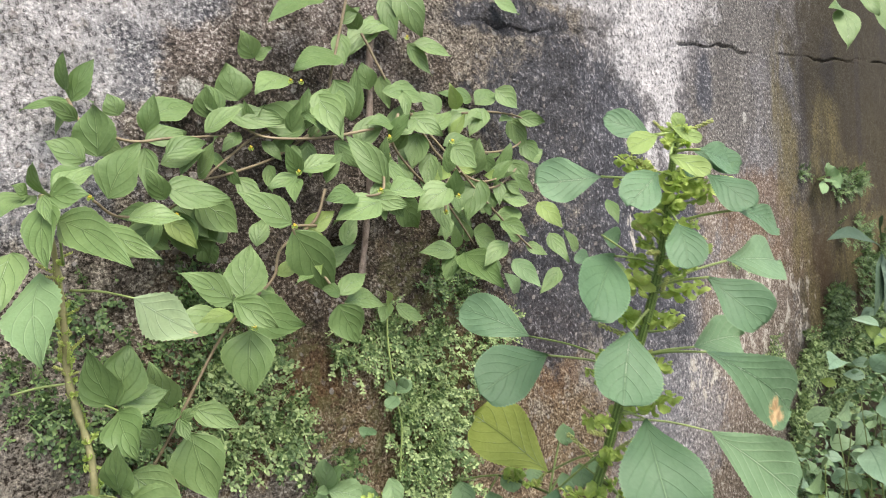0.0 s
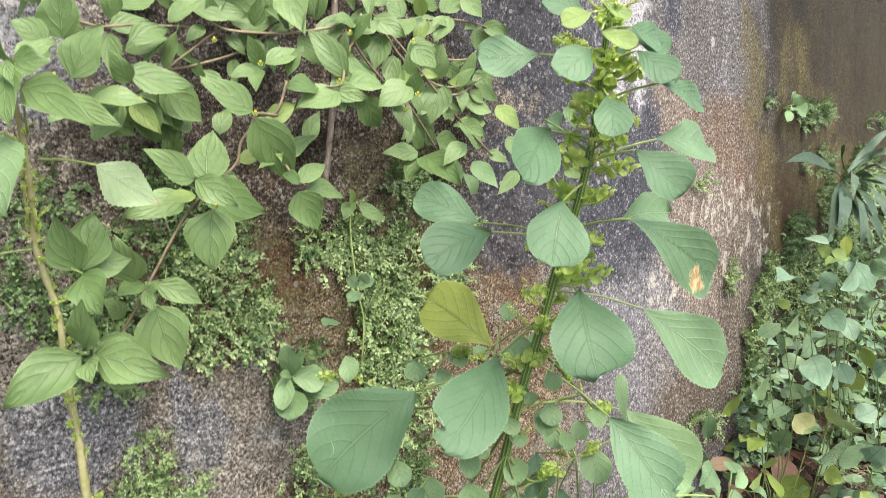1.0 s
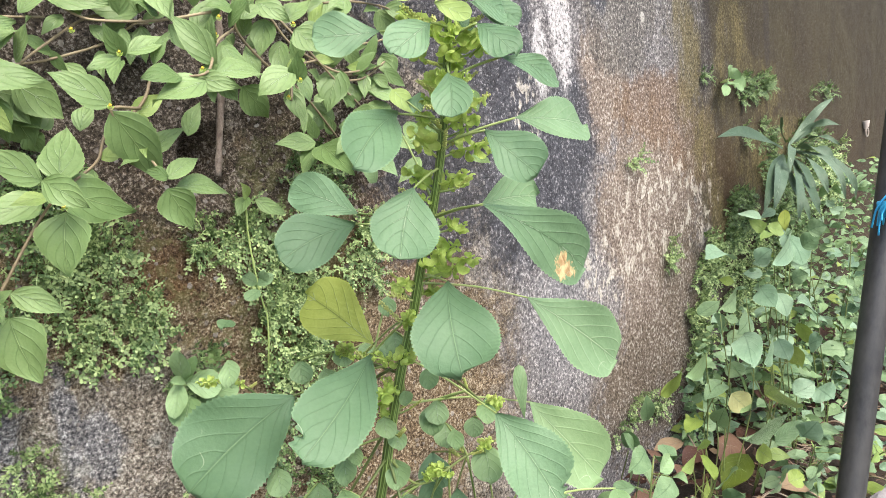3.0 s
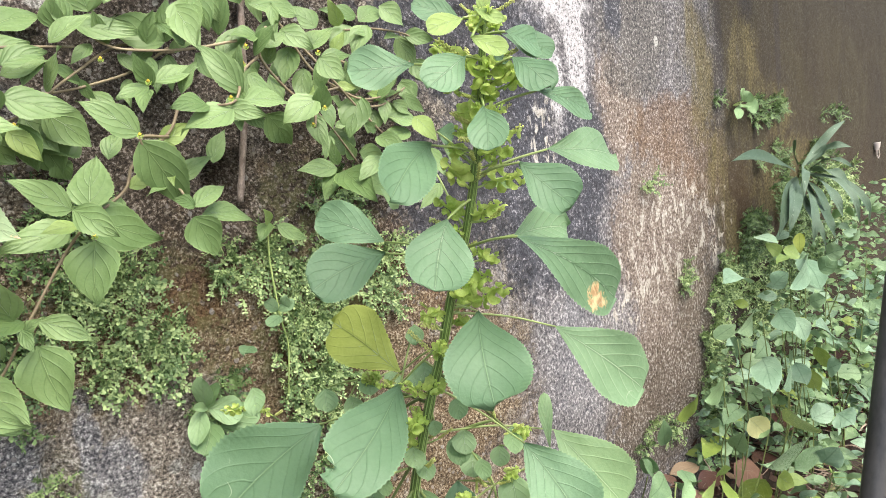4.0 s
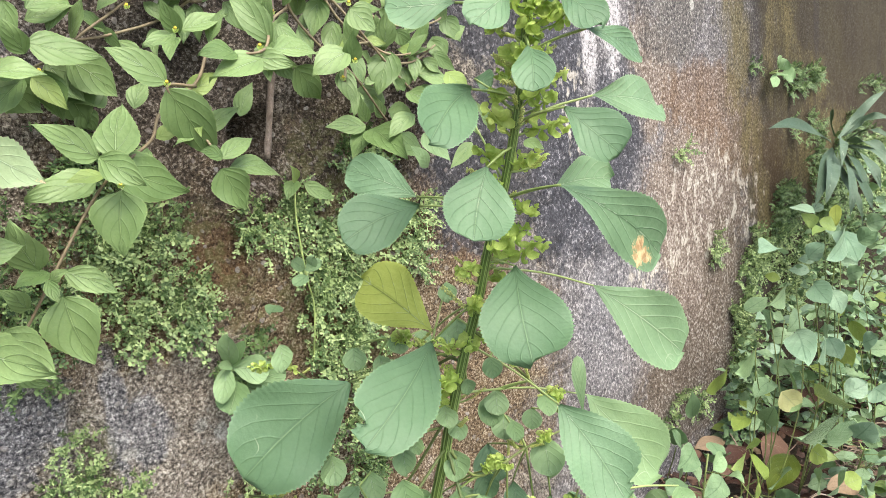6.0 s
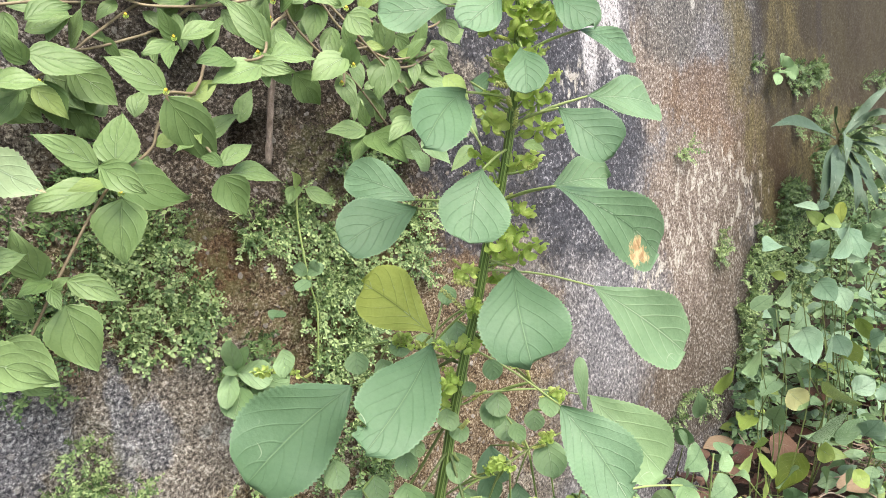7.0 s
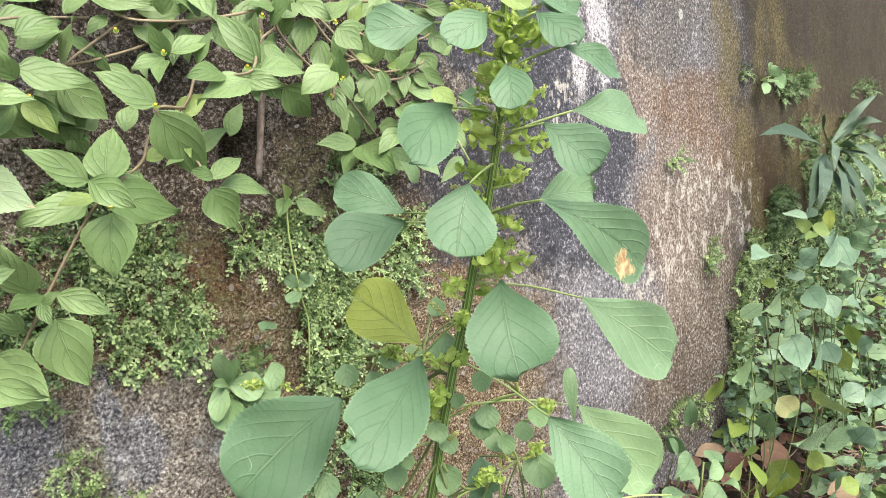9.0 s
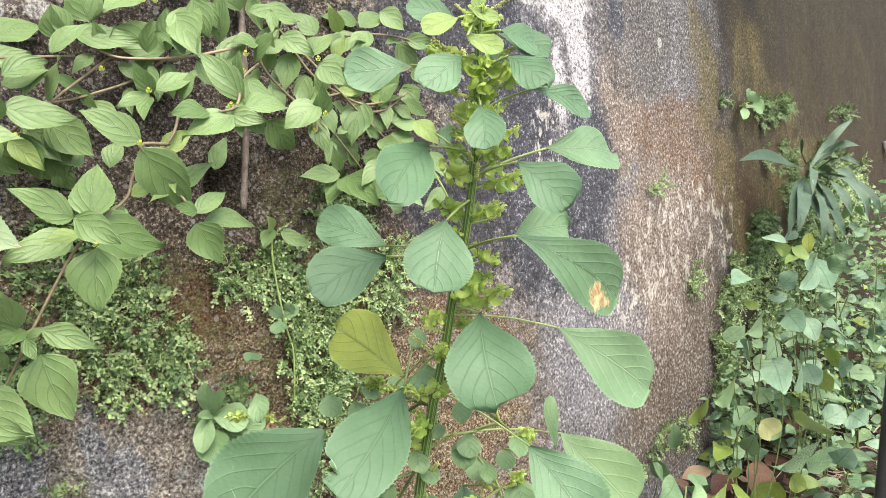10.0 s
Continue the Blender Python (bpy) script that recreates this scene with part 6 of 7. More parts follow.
dress_weed()

# ---- small plants on the ground ----
bush = thing("ground_weed_clump", on_wall(0.36, 0.0, 0.16), "clump of bluish-green copperleaf seedlings with some yellowing leaves", "plant")


def bush_stem(points):
    return part("stem", tube("stem", points, 0.0010, 0.0007, WEEDSTEM, 6, 6, 0.05), bush)


bush_stem([(0.475, 0.897, 0.000), (0.485, 0.876, 0.141), (0.471, 0.893, 0.241)])
bush_stem([(0.475, 0.897, 0.000), (0.505, 0.892, 0.173), (0.498, 0.927, 0.306)])
bush_stem([(0.475, 0.897, 0.000), (0.484, 0.910, 0.153), (0.470, 0.897, 0.266)])
bush_stem([(0.596, 0.995, 0.000), (0.601, 0.965, 0.123), (0.568, 0.974, 0.205)])
bush_stem([(0.596, 0.995, 0.000), (0.610, 0.996, 0.168), (0.600, 1.015, 0.296)])
bush_stem([(0.596, 0.995, 0.000), (0.642, 1.023, 0.208), (0.663, 1.082, 0.376)])
bush_stem([(0.704, 1.078, 0.000), (0.700, 1.087, 0.108), (0.670, 1.058, 0.177)])
bush_stem([(0.704, 1.078, 0.000), (0.677, 1.080, 0.165), (0.651, 1.059, 0.290)])
bush_stem([(0.704, 1.078, 0.000), (0.642, 1.045, 0.212), (0.619, 1.045, 0.385)])
bush_stem([(0.459, 0.875, 0.000), (0.457, 0.872, 0.091), (0.439, 0.851, 0.142)])
bush_stem([(0.459, 0.875, 0.000), (0.479, 0.876, 0.093), (0.461, 0.870, 0.146)])
bush_stem([(0.459, 0.875, 0.000), (0.464, 0.888, 0.069), (0.478, 0.878, 0.098)])
bush_stem([(0.795, 1.149, 0.000), (0.783, 1.149, 0.113), (0.743, 1.124, 0.186)])
bush_stem([(0.795, 1.149, 0.000), (0.754, 1.122, 0.167), (0.730, 1.129, 0.294)])
bush_stem([(0.795, 1.149, 0.000), (0.753, 1.160, 0.197), (0.728, 1.136, 0.354)])
bush_stem([(0.367, 0.800, 0.000), (0.351, 0.786, 0.114), (0.356, 0.784, 0.188)])
bush_stem([(0.367, 0.800, 0.000), (0.332, 0.787, 0.122), (0.334, 0.768, 0.204)])
bush_stem([(0.367, 0.800, 0.000), (0.389, 0.812, 0.094), (0.370, 0.791, 0.149)])
bush_stem([(0.529, 0.943, 0.000), (0.497, 0.952, 0.131), (0.506, 0.921, 0.221)])
bush_stem([(0.529, 0.943, 0.000), (0.525, 0.949, 0.163), (0.529, 0.951, 0.286)])
bush_stem([(0.529, 0.943, 0.000), (0.560, 0.947, 0.182), (0.553, 0.978, 0.324)])
leaf(bush, 'ovate', (0.548, 1.003, 0.426), (0.557, 0.957, 0.425), 0.019, 1, mat='blue')
leaf(bush, 'ovate', (0.535, 0.981, 0.366), (0.442, 0.852, 0.403), 0.028, 49, mat='blue')
leaf(bush, 'ovate', (0.567, 0.982, 0.361), (0.582, 0.972, 0.382), 0.027, -32, mat='blue')
leaf(bush, 'ovate', (0.616, 1.003, 0.393), (0.611, 0.941, 0.366), 0.037, 2, mat='blue')
leaf(bush, 'ovate', (0.623, 1.010, 0.395), (0.555, 0.908, 0.376), 0.032, -41, mat='blue')
leaf(bush, 'ovate', (0.597, 1.028, 0.396), (0.552, 0.979, 0.422), 0.018, -43, mat='young')
leaf(bush, 'ovate', (0.604, 1.034, 0.399), (0.635, 1.046, 0.388), 0.020, 7, mat='young')
leaf(bush, 'ovate', (0.611, 1.039, 0.390), (0.579, 0.997, 0.388), 0.017, 35, mat='young')
leaf(bush, 'ovate', (0.673, 1.122, 0.406), (0.664, 1.097, 0.379), 0.017, 38, mat='under')
leaf(bush, 'ovate', (0.534, 0.898, 0.351), (0.534, 0.856, 0.338), 0.030, 45, mat='blue')
leaf(bush, 'ovate', (0.572, 0.929, 0.333), (0.562, 0.878, 0.318), 0.025, 20, mat='blue')
leaf(bush, 'ovate', (0.500, 0.861, 0.303), (0.478, 0.786, 0.291), 0.035, 47, mat='blue')
leaf(bush, 'ovate', (0.560, 0.912, 0.287), (0.502, 0.807, 0.285), 0.040, -49, mat='blue')
leaf(bush, 'ovate', (0.599, 0.968, 0.255), (0.602, 0.940, 0.234), 0.030, 20, mat='blue')
leaf(bush, 'ovate', (0.495, 0.955, 0.243), (0.436, 0.864, 0.247), 0.038, -49, mat='pale')
leaf(bush, 'ovate', (0.472, 0.983, 0.205), (0.416, 0.907, 0.207), 0.034, -49, mat='lime')
leaf(bush, 'ovate', (0.494, 0.870, 0.221), (0.513, 0.858, 0.203), 0.031, 19, mat='cream')
leaf(bush, 'ovate', (0.516, 0.940, 0.205), (0.462, 0.868, 0.215), 0.026, 34, mat='green')
leaf(bush, 'ovate', (0.545, 0.937, 0.189), (0.509, 0.900, 0.245), 0.017, 47, mat='green')
leaf(bush, 'ovate', (0.508, 1.024, 0.275), (0.540, 1.029, 0.293), 0.027, -40, mat='green')
leaf(bush, 'ovate', (0.559, 1.021, 0.311), (0.508, 0.949, 0.307), 0.030, -48, mat='green')
leaf(bush, 'ovate', (0.547, 1.028, 0.248), (0.518, 0.995, 0.284), 0.025, 7, mat='green')
leaf(bush, 'ovate', (0.571, 1.001, 0.281), (0.535, 0.954, 0.270), 0.027, -16, mat='green')
leaf(bush, 'ovate', (0.525, 0.964, 0.219), (0.555, 0.963, 0.210), 0.026, 34, mat='green')
leaf(bush, 'ovate', (0.406, 0.919, 0.166), (0.396, 0.903, 0.209), 0.022, 0, mat='green')
leaf(bush, 'ovate', (0.464, 0.891, 0.178), (0.429, 0.847, 0.183), 0.021, 47, mat='lime')
leaf(bush, 'ovate', (0.485, 0.882, 0.174), (0.482, 0.858, 0.208), 0.025, -44, mat='green')
leaf(bush, 'ovate', (0.568, 0.931, 0.192), (0.633, 0.956, 0.162), 0.045, -43, mat='moss')
leaf(bush, 'ovate', (0.590, 0.898, 0.205), (0.616, 0.897, 0.220), 0.028, -15, mat='blue')
leaf(bush, 'ovate', (0.561, 0.817, 0.186), (0.569, 0.801, 0.214), 0.032, -11, mat='blue')
leaf(bush, 'ovate', (0.550, 0.837, 0.205), (0.437, 0.716, 0.241), 0.037, -41, mat='gloss')
leaf(bush, 'ovate', (0.526, 0.812, 0.182), (0.560, 0.819, 0.206), 0.026, 20, mat='gloss')
leaf(bush, 'ovate', (0.468, 0.739, 0.215), (0.475, 0.719, 0.213), 0.023, 45, mat='lime')
leaf(bush, 'ovate', (0.439, 0.737, 0.191), (0.395, 0.674, 0.209), 0.026, -48, mat='green')
leaf(bush, 'ovate', (0.449, 0.696, 0.214), (0.431, 0.653, 0.215), 0.020, -43, mat='green')
leaf(bush, 'ovate', (0.482, 0.695, 0.200), (0.500, 0.699, 0.204), 0.020, -15, mat='lime')
leaf(bush, 'ovate', (0.424, 0.802, 0.176), (0.389, 0.746, 0.188), 0.020, -40, mat='young')
leaf(bush, 'ovate', (0.435, 0.812, 0.178), (0.427, 0.782, 0.207), 0.019, -16, mat='young')
leaf(bush, 'ovate', (0.431, 0.795, 0.180), (0.429, 0.752, 0.173), 0.020, -27, mat='lime')
leaf(bush, 'ovate', (0.414, 0.740, 0.180), (0.391, 0.694, 0.185), 0.021, -32, mat='lime')
leaf(bush, 'ovate', (0.411, 0.816, 0.169), (0.358, 0.749, 0.207), 0.020, -49, mat='green')
leaf(bush, 'ovate', (0.382, 0.794, 0.196), (0.386, 0.770, 0.188), 0.023, -33, mat='green')
leaf(bush, 'ovate', (0.349, 0.792, 0.191), (0.326, 0.764, 0.227), 0.021, 26, mat='green')
leaf(bush, 'ovate', (0.345, 0.763, 0.199), (0.350, 0.737, 0.180), 0.024, -48, mat='green')
leaf(bush, 'ovate', (0.354, 0.771, 0.202), (0.317, 0.712, 0.209), 0.026, 0, mat='green')
leaf(bush, 'ovate', (0.333, 0.794, 0.211), (0.352, 0.783, 0.203), 0.025, 44, mat='green')
leaf(bush, 'ovate', (0.371, 0.730, 0.190), (0.331, 0.670, 0.202), 0.025, 8, mat='green')
leaf(bush, 'ovate', (0.409, 0.684, 0.191), (0.425, 0.673, 0.203), 0.028, 24, mat='green')
leaf(bush, 'ovate', (0.321, 0.716, 0.207), (0.290, 0.663, 0.214), 0.022, -49, mat='green')
leaf(bush, 'ovate', (0.600, 0.891, 0.275), (0.607, 0.873, 0.289), 0.027, -43, mat='blue')
leaf(bush, 'ovate', (0.643, 0.958, 0.292), (0.571, 0.875, 0.339), 0.028, 35, mat='blue')
leaf(bush, 'ovate', (0.567, 0.805, 0.254), (0.574, 0.784, 0.249), 0.031, 23, mat='blue')
leaf(bush, 'ovate', (0.581, 0.894, 0.403), (0.597, 0.884, 0.418), 0.024, -11, mat='green')
leaf(bush, 'ovate', (0.584, 0.916, 0.355), (0.596, 0.901, 0.366), 0.021, -15, mat='green')
leaf(bush, 'ovate', (0.570, 0.862, 0.430), (0.584, 0.849, 0.439), 0.022, 6, mat='green')
leaf(bush, 'ovate', (0.600, 0.921, 0.294), (0.622, 0.922, 0.263), 0.021, 49, mat='lime')
leaf(bush, 'ovate', (0.614, 0.979, 0.243), (0.659, 1.012, 0.196), 0.026, 38, mat='lime')
leaf(bush, 'ovate', (0.472, 0.939, 0.183), (0.486, 0.939, 0.190), 0.018, 39, mat='green')
leaf(bush, 'ovate', (0.470, 0.688, 0.217), (0.424, 0.623, 0.233), 0.021, -41, mat='green')
leaf(bush, 'ovate', (0.486, 0.652, 0.243), (0.434, 0.583, 0.267), 0.020, -48, mat='green')
leaf(bush, 'ovate', (0.579, 1.000, 0.228), (0.539, 0.968, 0.249), 0.020, -27, mat='green')

# ---- the strap-leaved plant ----
ROSETTE = (0.767, 1.340, 0.497)
rosette = thing("strap_leaf_plant", ROSETTE, "dark grey-green rosette of long drooping strap leaves rooted in the wall", "plant")


def strap_leaf(parent, points, width):
    """A long soft leaf, channelled along its middle, that arches through the points."""
    line = smooth_line(points, 7)
    k = count["leaf"] = count["leaf"] + 1
    r = rng(k)
    verts, uvs, faces = [], [], []
    n = len(line)
    for i, p in enumerate(line):
        f = i / (n - 1)
        way = (line[min(i + 1, n - 1)] - line[max(i - 1, 0)]).normalized()
        over = (Vector((0.1, -0.75, 0.55)) - way * way.dot(Vector((0.1, -0.75, 0.55)))).normalized()
        side = over.cross(way)
        half = 0.58 * width * min(1.0, 0.30 + 2.0 * f) * (1.0 - max(0.0, (f - 0.55) / 0.45) ** 1.7)
        for q in (-1.0, -0.5, 0.0, 0.5, 1.0):
            wave = 0.10 * width * math.sin(9 * f + k) * q
            verts.append(p + side * half * q + over * (0.30 * half * abs(q) + wave))
            uvs.append((f, 0.5 + 0.5 * q))
    for i in range(n - 1):
        faces += [(i * 5 + q, i * 5 + q + 1, i * 5 + q + 6, i * 5 + q + 5) for q in range(4)]
    return part("strap_leaf", mesh("strap_leaf", verts, faces, LEAF["strap"], uvs), parent)


strap_leaf(rosette, [(0.784, 1.365, 0.473), (0.692, 1.248, 0.502), (0.599, 1.129, 0.524), (0.522, 1.035, 0.526)], 0.019)
strap_leaf(rosette, [(0.791, 1.372, 0.484), (0.751, 1.315, 0.516), (0.735, 1.278, 0.538)], 0.011)
strap_leaf(rosette, [(0.806, 1.385, 0.479), (0.842, 1.407, 0.508), (0.868, 1.408, 0.540), (0.910, 1.434, 0.561)], 0.013)
strap_leaf(rosette, [(0.822, 1.399, 0.482), (0.848, 1.398, 0.505), (0.863, 1.373, 0.518), (0.893, 1.372, 0.514)], 0.014)
strap_leaf(rosette, [(0.776, 1.342, 0.464), (0.684, 1.181, 0.466), (0.635, 1.096, 0.448), (0.616, 1.073, 0.410)], 0.018)
strap_leaf(rosette, [(0.779, 1.345, 0.461), (0.684, 1.167, 0.463), (0.644, 1.090, 0.449), (0.633, 1.075, 0.417)], 0.019)
strap_leaf(rosette, [(0.798, 1.361, 0.461), (0.747, 1.222, 0.459), (0.739, 1.172, 0.435), (0.758, 1.183, 0.402)], 0.014)
strap_leaf(rosette, [(0.805, 1.367, 0.459), (0.720, 1.184, 0.451), (0.692, 1.116, 0.427), (0.687, 1.106, 0.394)], 0.013)
strap_leaf(rosette, [(0.816, 1.378, 0.465), (0.778, 1.264, 0.466), (0.767, 1.198, 0.448), (0.781, 1.192, 0.413)], 0.016)
strap_leaf(rosette, [(0.820, 1.382, 0.471), (0.803, 1.302, 0.482), (0.815, 1.271, 0.474), (0.846, 1.281, 0.445)], 0.016)
strap_leaf(rosette, [(0.788, 1.339, 0.458), (0.744, 1.203, 0.439), (0.724, 1.129, 0.416), (0.750, 1.145, 0.373)], 0.013)
strap_leaf(rosette, [(0.777, 1.330, 0.461), (0.714, 1.190, 0.442), (0.709, 1.128, 0.408), (0.727, 1.138, 0.367)], 0.012)
strap_leaf(rosette, [(0.824, 1.386, 0.474), (0.829, 1.353, 0.492), (0.837, 1.321, 0.497), (0.865, 1.317, 0.483)], 0.013)
strap_leaf(rosette, [(0.800, 1.365, 0.470), (0.800, 1.270, 0.470), (0.812, 1.225, 0.445), (0.835, 1.235, 0.400)], 0.015)
strap_leaf(rosette, [(0.812, 1.375, 0.466), (0.835, 1.300, 0.462), (0.862, 1.270, 0.430), (0.885, 1.285, 0.385)], 0.014)
strap_leaf(rosette, [(0.790, 1.352, 0.470), (0.740, 1.250, 0.490), (0.705, 1.180, 0.486), (0.690, 1.150, 0.455)], 0.012)

# ---- fallen leaves ----
UPWARD = Vector((0.1, -0.35, 0.93))


def fallen(shape_args):
    base, tip, width, mat = shape_args
    words = {"rust": "dry rust-brown fallen leaf lying on the soil", "maroon": "dark maroon fallen leaf lying on the soil", "tan": "pale tan dry leaf lying on the soil", "moss": "olive-green fallen leaf lying on the soil"}
    ob = leaf(None, "dead", base, tip, width, 0, mat, 0.06, 0.15, UPWARD, "fallen_leaf")
    return tagged(ob, words[mat], "leaf", "fallen leaves")


fallen(((0.607, 1.119, 0.040), (0.548, 0.976, 0.040), 0.042, 'rust'))
fallen(((0.534, 1.114, 0.030), (0.476, 1.090, 0.030), 0.027, 'tan'))
fallen(((0.472, 1.090, 0.030), (0.468, 1.055, 0.030), 0.022, 'rust'))
fallen(((0.590, 1.009, 0.060), (0.512, 0.907, 0.060), 0.042, 'moss'))
fallen(((0.719, 1.244, 0.070), (0.683, 1.133, 0.070), 0.057, 'maroon'))
fallen(((0.978, 1.533, 0.080), (0.934, 1.399, 0.080), 0.068, 'maroon'))
fallen(((0.522, 1.186, 0.050), (0.535, 1.143, 0.050), 0.037, 'maroon'))
fallen(((0.550, 1.184, 0.050), (0.544, 1.219, 0.050), 0.032, 'tan'))
fallen(((0.653, 0.945, 0.050), (0.601, 0.933, 0.050), 0.035, 'tan'))
fallen(((0.558, 1.085, 0.030), (0.504, 1.036, 0.030), 0.034, 'maroon'))
fallen(((0.643, 1.157, 0.030), (0.651, 1.079, 0.030), 0.040, 'maroon'))
fallen(((0.411, 0.980, 0.020), (0.430, 0.964, 0.020), 0.032, 'rust'))
fallen(((0.964, 1.595, 0.060), (0.961, 1.520, 0.060), 0.048, 'tan'))

leaf(plant, "dead", (-0.005, 0.450, 0.335), (0.016, 0.451, 0.345), 0.009, 0, "tan", 0.05, 0.1, None, "leaf", "withered tan leaf")
straw = new("straw", tube("straw", ((-0.030, 0.434, 0.280), (0.022, 0.441, 0.311), (0.060, 0.447, 0.333)), 0.0013, 0.0009, STRAW, 6, 6, 0.1, 8))
tagged(straw, "pale dry straw leaning among the leaves against the stem", "straw")

# ---- tufts of tiny-leaved plants on the wall ----
def sprig(seed):
    """A short shoot with pairs of tiny leaves, along x."""
    r = rng(seed)
    n = int(r.integers(6, 10))
    verts, faces = [], []
    droop = r.uniform(-0.5, 0.5)
    for k in range(n):
        f = k / (n - 1)
        c = np.array([0.003 + 0.020 * f, 0.010 * droop * f * f + r.normal(0, 0.0008), 0.005 * math.sin(2.5 * f) + r.normal(0, 0.0008)])
        size = 0.0050 * (1.0 - 0.3 * f) * r.uniform(0.6, 1.25)
        for side in ((-1, 1) if k < n - 1 else (0,)):
            a = side * r.uniform(0.4, 1.35)
            x = np.array([math.cos(a), math.sin(a), r.uniform(-0.35, 0.45)])
            x /= np.linalg.norm(x)
            y = np.cross([0, 0, 1.0], x)
            y /= np.linalg.norm(y)
            z = np.cross(x, y)
            b = len(verts)
            verts += [c] + [c + x * size * f1 + y * size * g1 + z * size * 0.08 for f1, g1 in ((0.25, 0.20), (0.70, 0.33), (1.0, 0.0), (0.70, -0.33), (0.25, -0.20))]
            faces += [(b, b + 1, b + 2, b + 3), (b, b + 3, b + 4, b + 5)]
    b = len(verts)
    for k in range(4):
        f = k / 3
        c = np.array([0.022 * f, 0.010 * droop * f * f, 0.006 * math.sin(2.5 * f) - 0.0004])
        verts += [c + np.array([0, 0.0005, 0]), c - np.array([0, 0.0005, 0])]
    faces += [(b + 2 * k, b + 2 * k + 1, b + 2 * k + 3, b + 2 * k + 2) for k in range(3)]
    return np.array(verts), faces


SPRIGS = [sprig(200 + k) for k in range(14)]


def tuft(u, v, ru, rv, many, dark, seed, size=1.0):
    """One tuft: many shoots that spring from a patch of the wall."""
    r = rng(seed)
    verts, faces, total = [], [], 0
    for k in range(int(many * 1.7)):
        if k % 7 == 0:
            rad, a = math.sqrt(r.random()) * r.uniform(0.6, 1.1), r.uniform(0, 6.28)
            cu, cv, first = u + math.cos(a) * rad * ru, v + math.sin(a) * rad * rv, r.uniform(0, 6.28)
        turn = first + k * 2.4 + r.uniform(-0.3, 0.3)
        p = on_wall(cu + r.normal(0, 0.004) + 0.004 * math.cos(turn), cv + r.normal(0, 0.004) + 0.004 * math.sin(turn), 0.001)
        way = (ALONG * math.cos(turn) * 0.9 + UP * (math.sin(turn) - 0.25) + OUT * r.uniform(0.2, 1.1)).normalized()
        face = (OUT * 1.2 + UP * 0.6 - ALONG * 0.5 + ALONG * r.uniform(-0.4, 0.4))
        m = np.array(axes(p, p + way, r.uniform(-22, 22), face))
        s = size * r.uniform(0.55, 1.1)
        sv, sf = SPRIGS[int(r.integers(0, 14))]
        verts.append(sv * s @ m[:3, :3].T + m[:3, 3])
        faces += [tuple(i + total for i in q) for q in sf]
        total += len(sv)
    # dark picks the copy of the leaf colour with shade mixed in
    me = mesh("tiny_leaf_tuft", np.concatenate(verts), faces, MOSS_SHADED if dark else MOSS, None, False)
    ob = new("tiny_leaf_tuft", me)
    tagged(ob, "tuft of tiny-leaved creeper on the wall, coloured a shaded green" if dark else "tuft of bright green tiny-leaved creeper on the wall", "plant", "wall tufts", "stuff")


tuft(-0.690, 0.455, 0.050, 0.055, 190, False, 1)
tuft(-0.655, 0.425, 0.034, 0.026, 54, False, 2)
tuft(-0.700, 0.525, 0.050, 0.040, 90, True, 3)
tuft(-0.560, 0.487, 0.040, 0.024, 60, False, 4)
tuft(-0.490, 0.445, 0.055, 0.055, 150, False, 5)
tuft(-0.500, 0.372, 0.050, 0.055, 130, False, 6)
tuft(-0.605, 0.362, 0.035, 0.028, 50, True, 7)
tuft(-0.755, 0.325, 0.018, 0.020, 20, False, 8, 0.9)
tuft(-0.400, 0.450, 0.050, 0.045, 60, False, 9)
tuft(-0.450, 0.530, 0.030, 0.040, 50, True, 10)
tuft(-0.570, 0.290, 0.060, 0.040, 60, True, 11)
tuft(-0.600, 0.265, 0.030, 0.050, 48, False, 12)
tuft(-0.800, 0.500, 0.050, 0.070, 110, True, 13)
tuft(-0.770, 0.430, 0.040, 0.050, 80, True, 14)
tuft(0.530, 0.590, 0.085, 0.026, 120, True, 15, 0.85)
tuft(0.350, 0.606, 0.030, 0.012, 20, True, 16, 0.6)
tuft(0.620, 0.420, 0.100, 0.060, 150, True, 17, 1.0)
tuft(0.760, 0.470, 0.120, 0.060, 130, True, 32, 1.0)
tuft(0.480, 0.250, 0.120, 0.110, 240, False, 34, 1.2)
tuft(0.700, 0.330, 0.140, 0.110, 220, True, 35, 1.3)
tuft(0.880, 0.390, 0.120, 0.100, 150, False, 36, 1.3)
tuft(0.560, 0.500, 0.090, 0.030, 60, True, 33, 0.8)
tuft(0.450, 0.365, 0.060, 0.050, 130, True, 18, 1.0)
tuft(0.335, 0.295, 0.045, 0.060, 100, False, 19, 1.2)
tuft(0.290, 0.215, 0.040, 0.065, 90, False, 20, 1.2)
tuft(0.260, 0.120, 0.045, 0.050, 70, False, 21, 1.2)
tuft(0.118, 0.485, 0.022, 0.020, 9, False, 22)
tuft(0.850, 0.572, 0.090, 0.012, 40, True, 23, 0.75)
tuft(0.210, 0.325, 0.025, 0.040, 22, False, 24)
tuft(0.600, 0.250, 0.140, 0.090, 130, True, 25, 1.3)
tuft(0.100, 0.100, 0.070, 0.040, 40, False, 26, 1.1)

tuft(-0.718, 0.285, 0.014, 0.020, 16, False, 27, 0.9)
tuft(-0.640, 0.225, 0.025, 0.030, 24, True, 28)
tuft(-0.757, 0.275, 0.020, 0.045, 56, False, 29, 0.9)
tuft(-0.500, 0.240, 0.070, 0.050, 60, True, 30)
tuft(-0.480, 0.300, 0.040, 0.040, 50, False, 31)

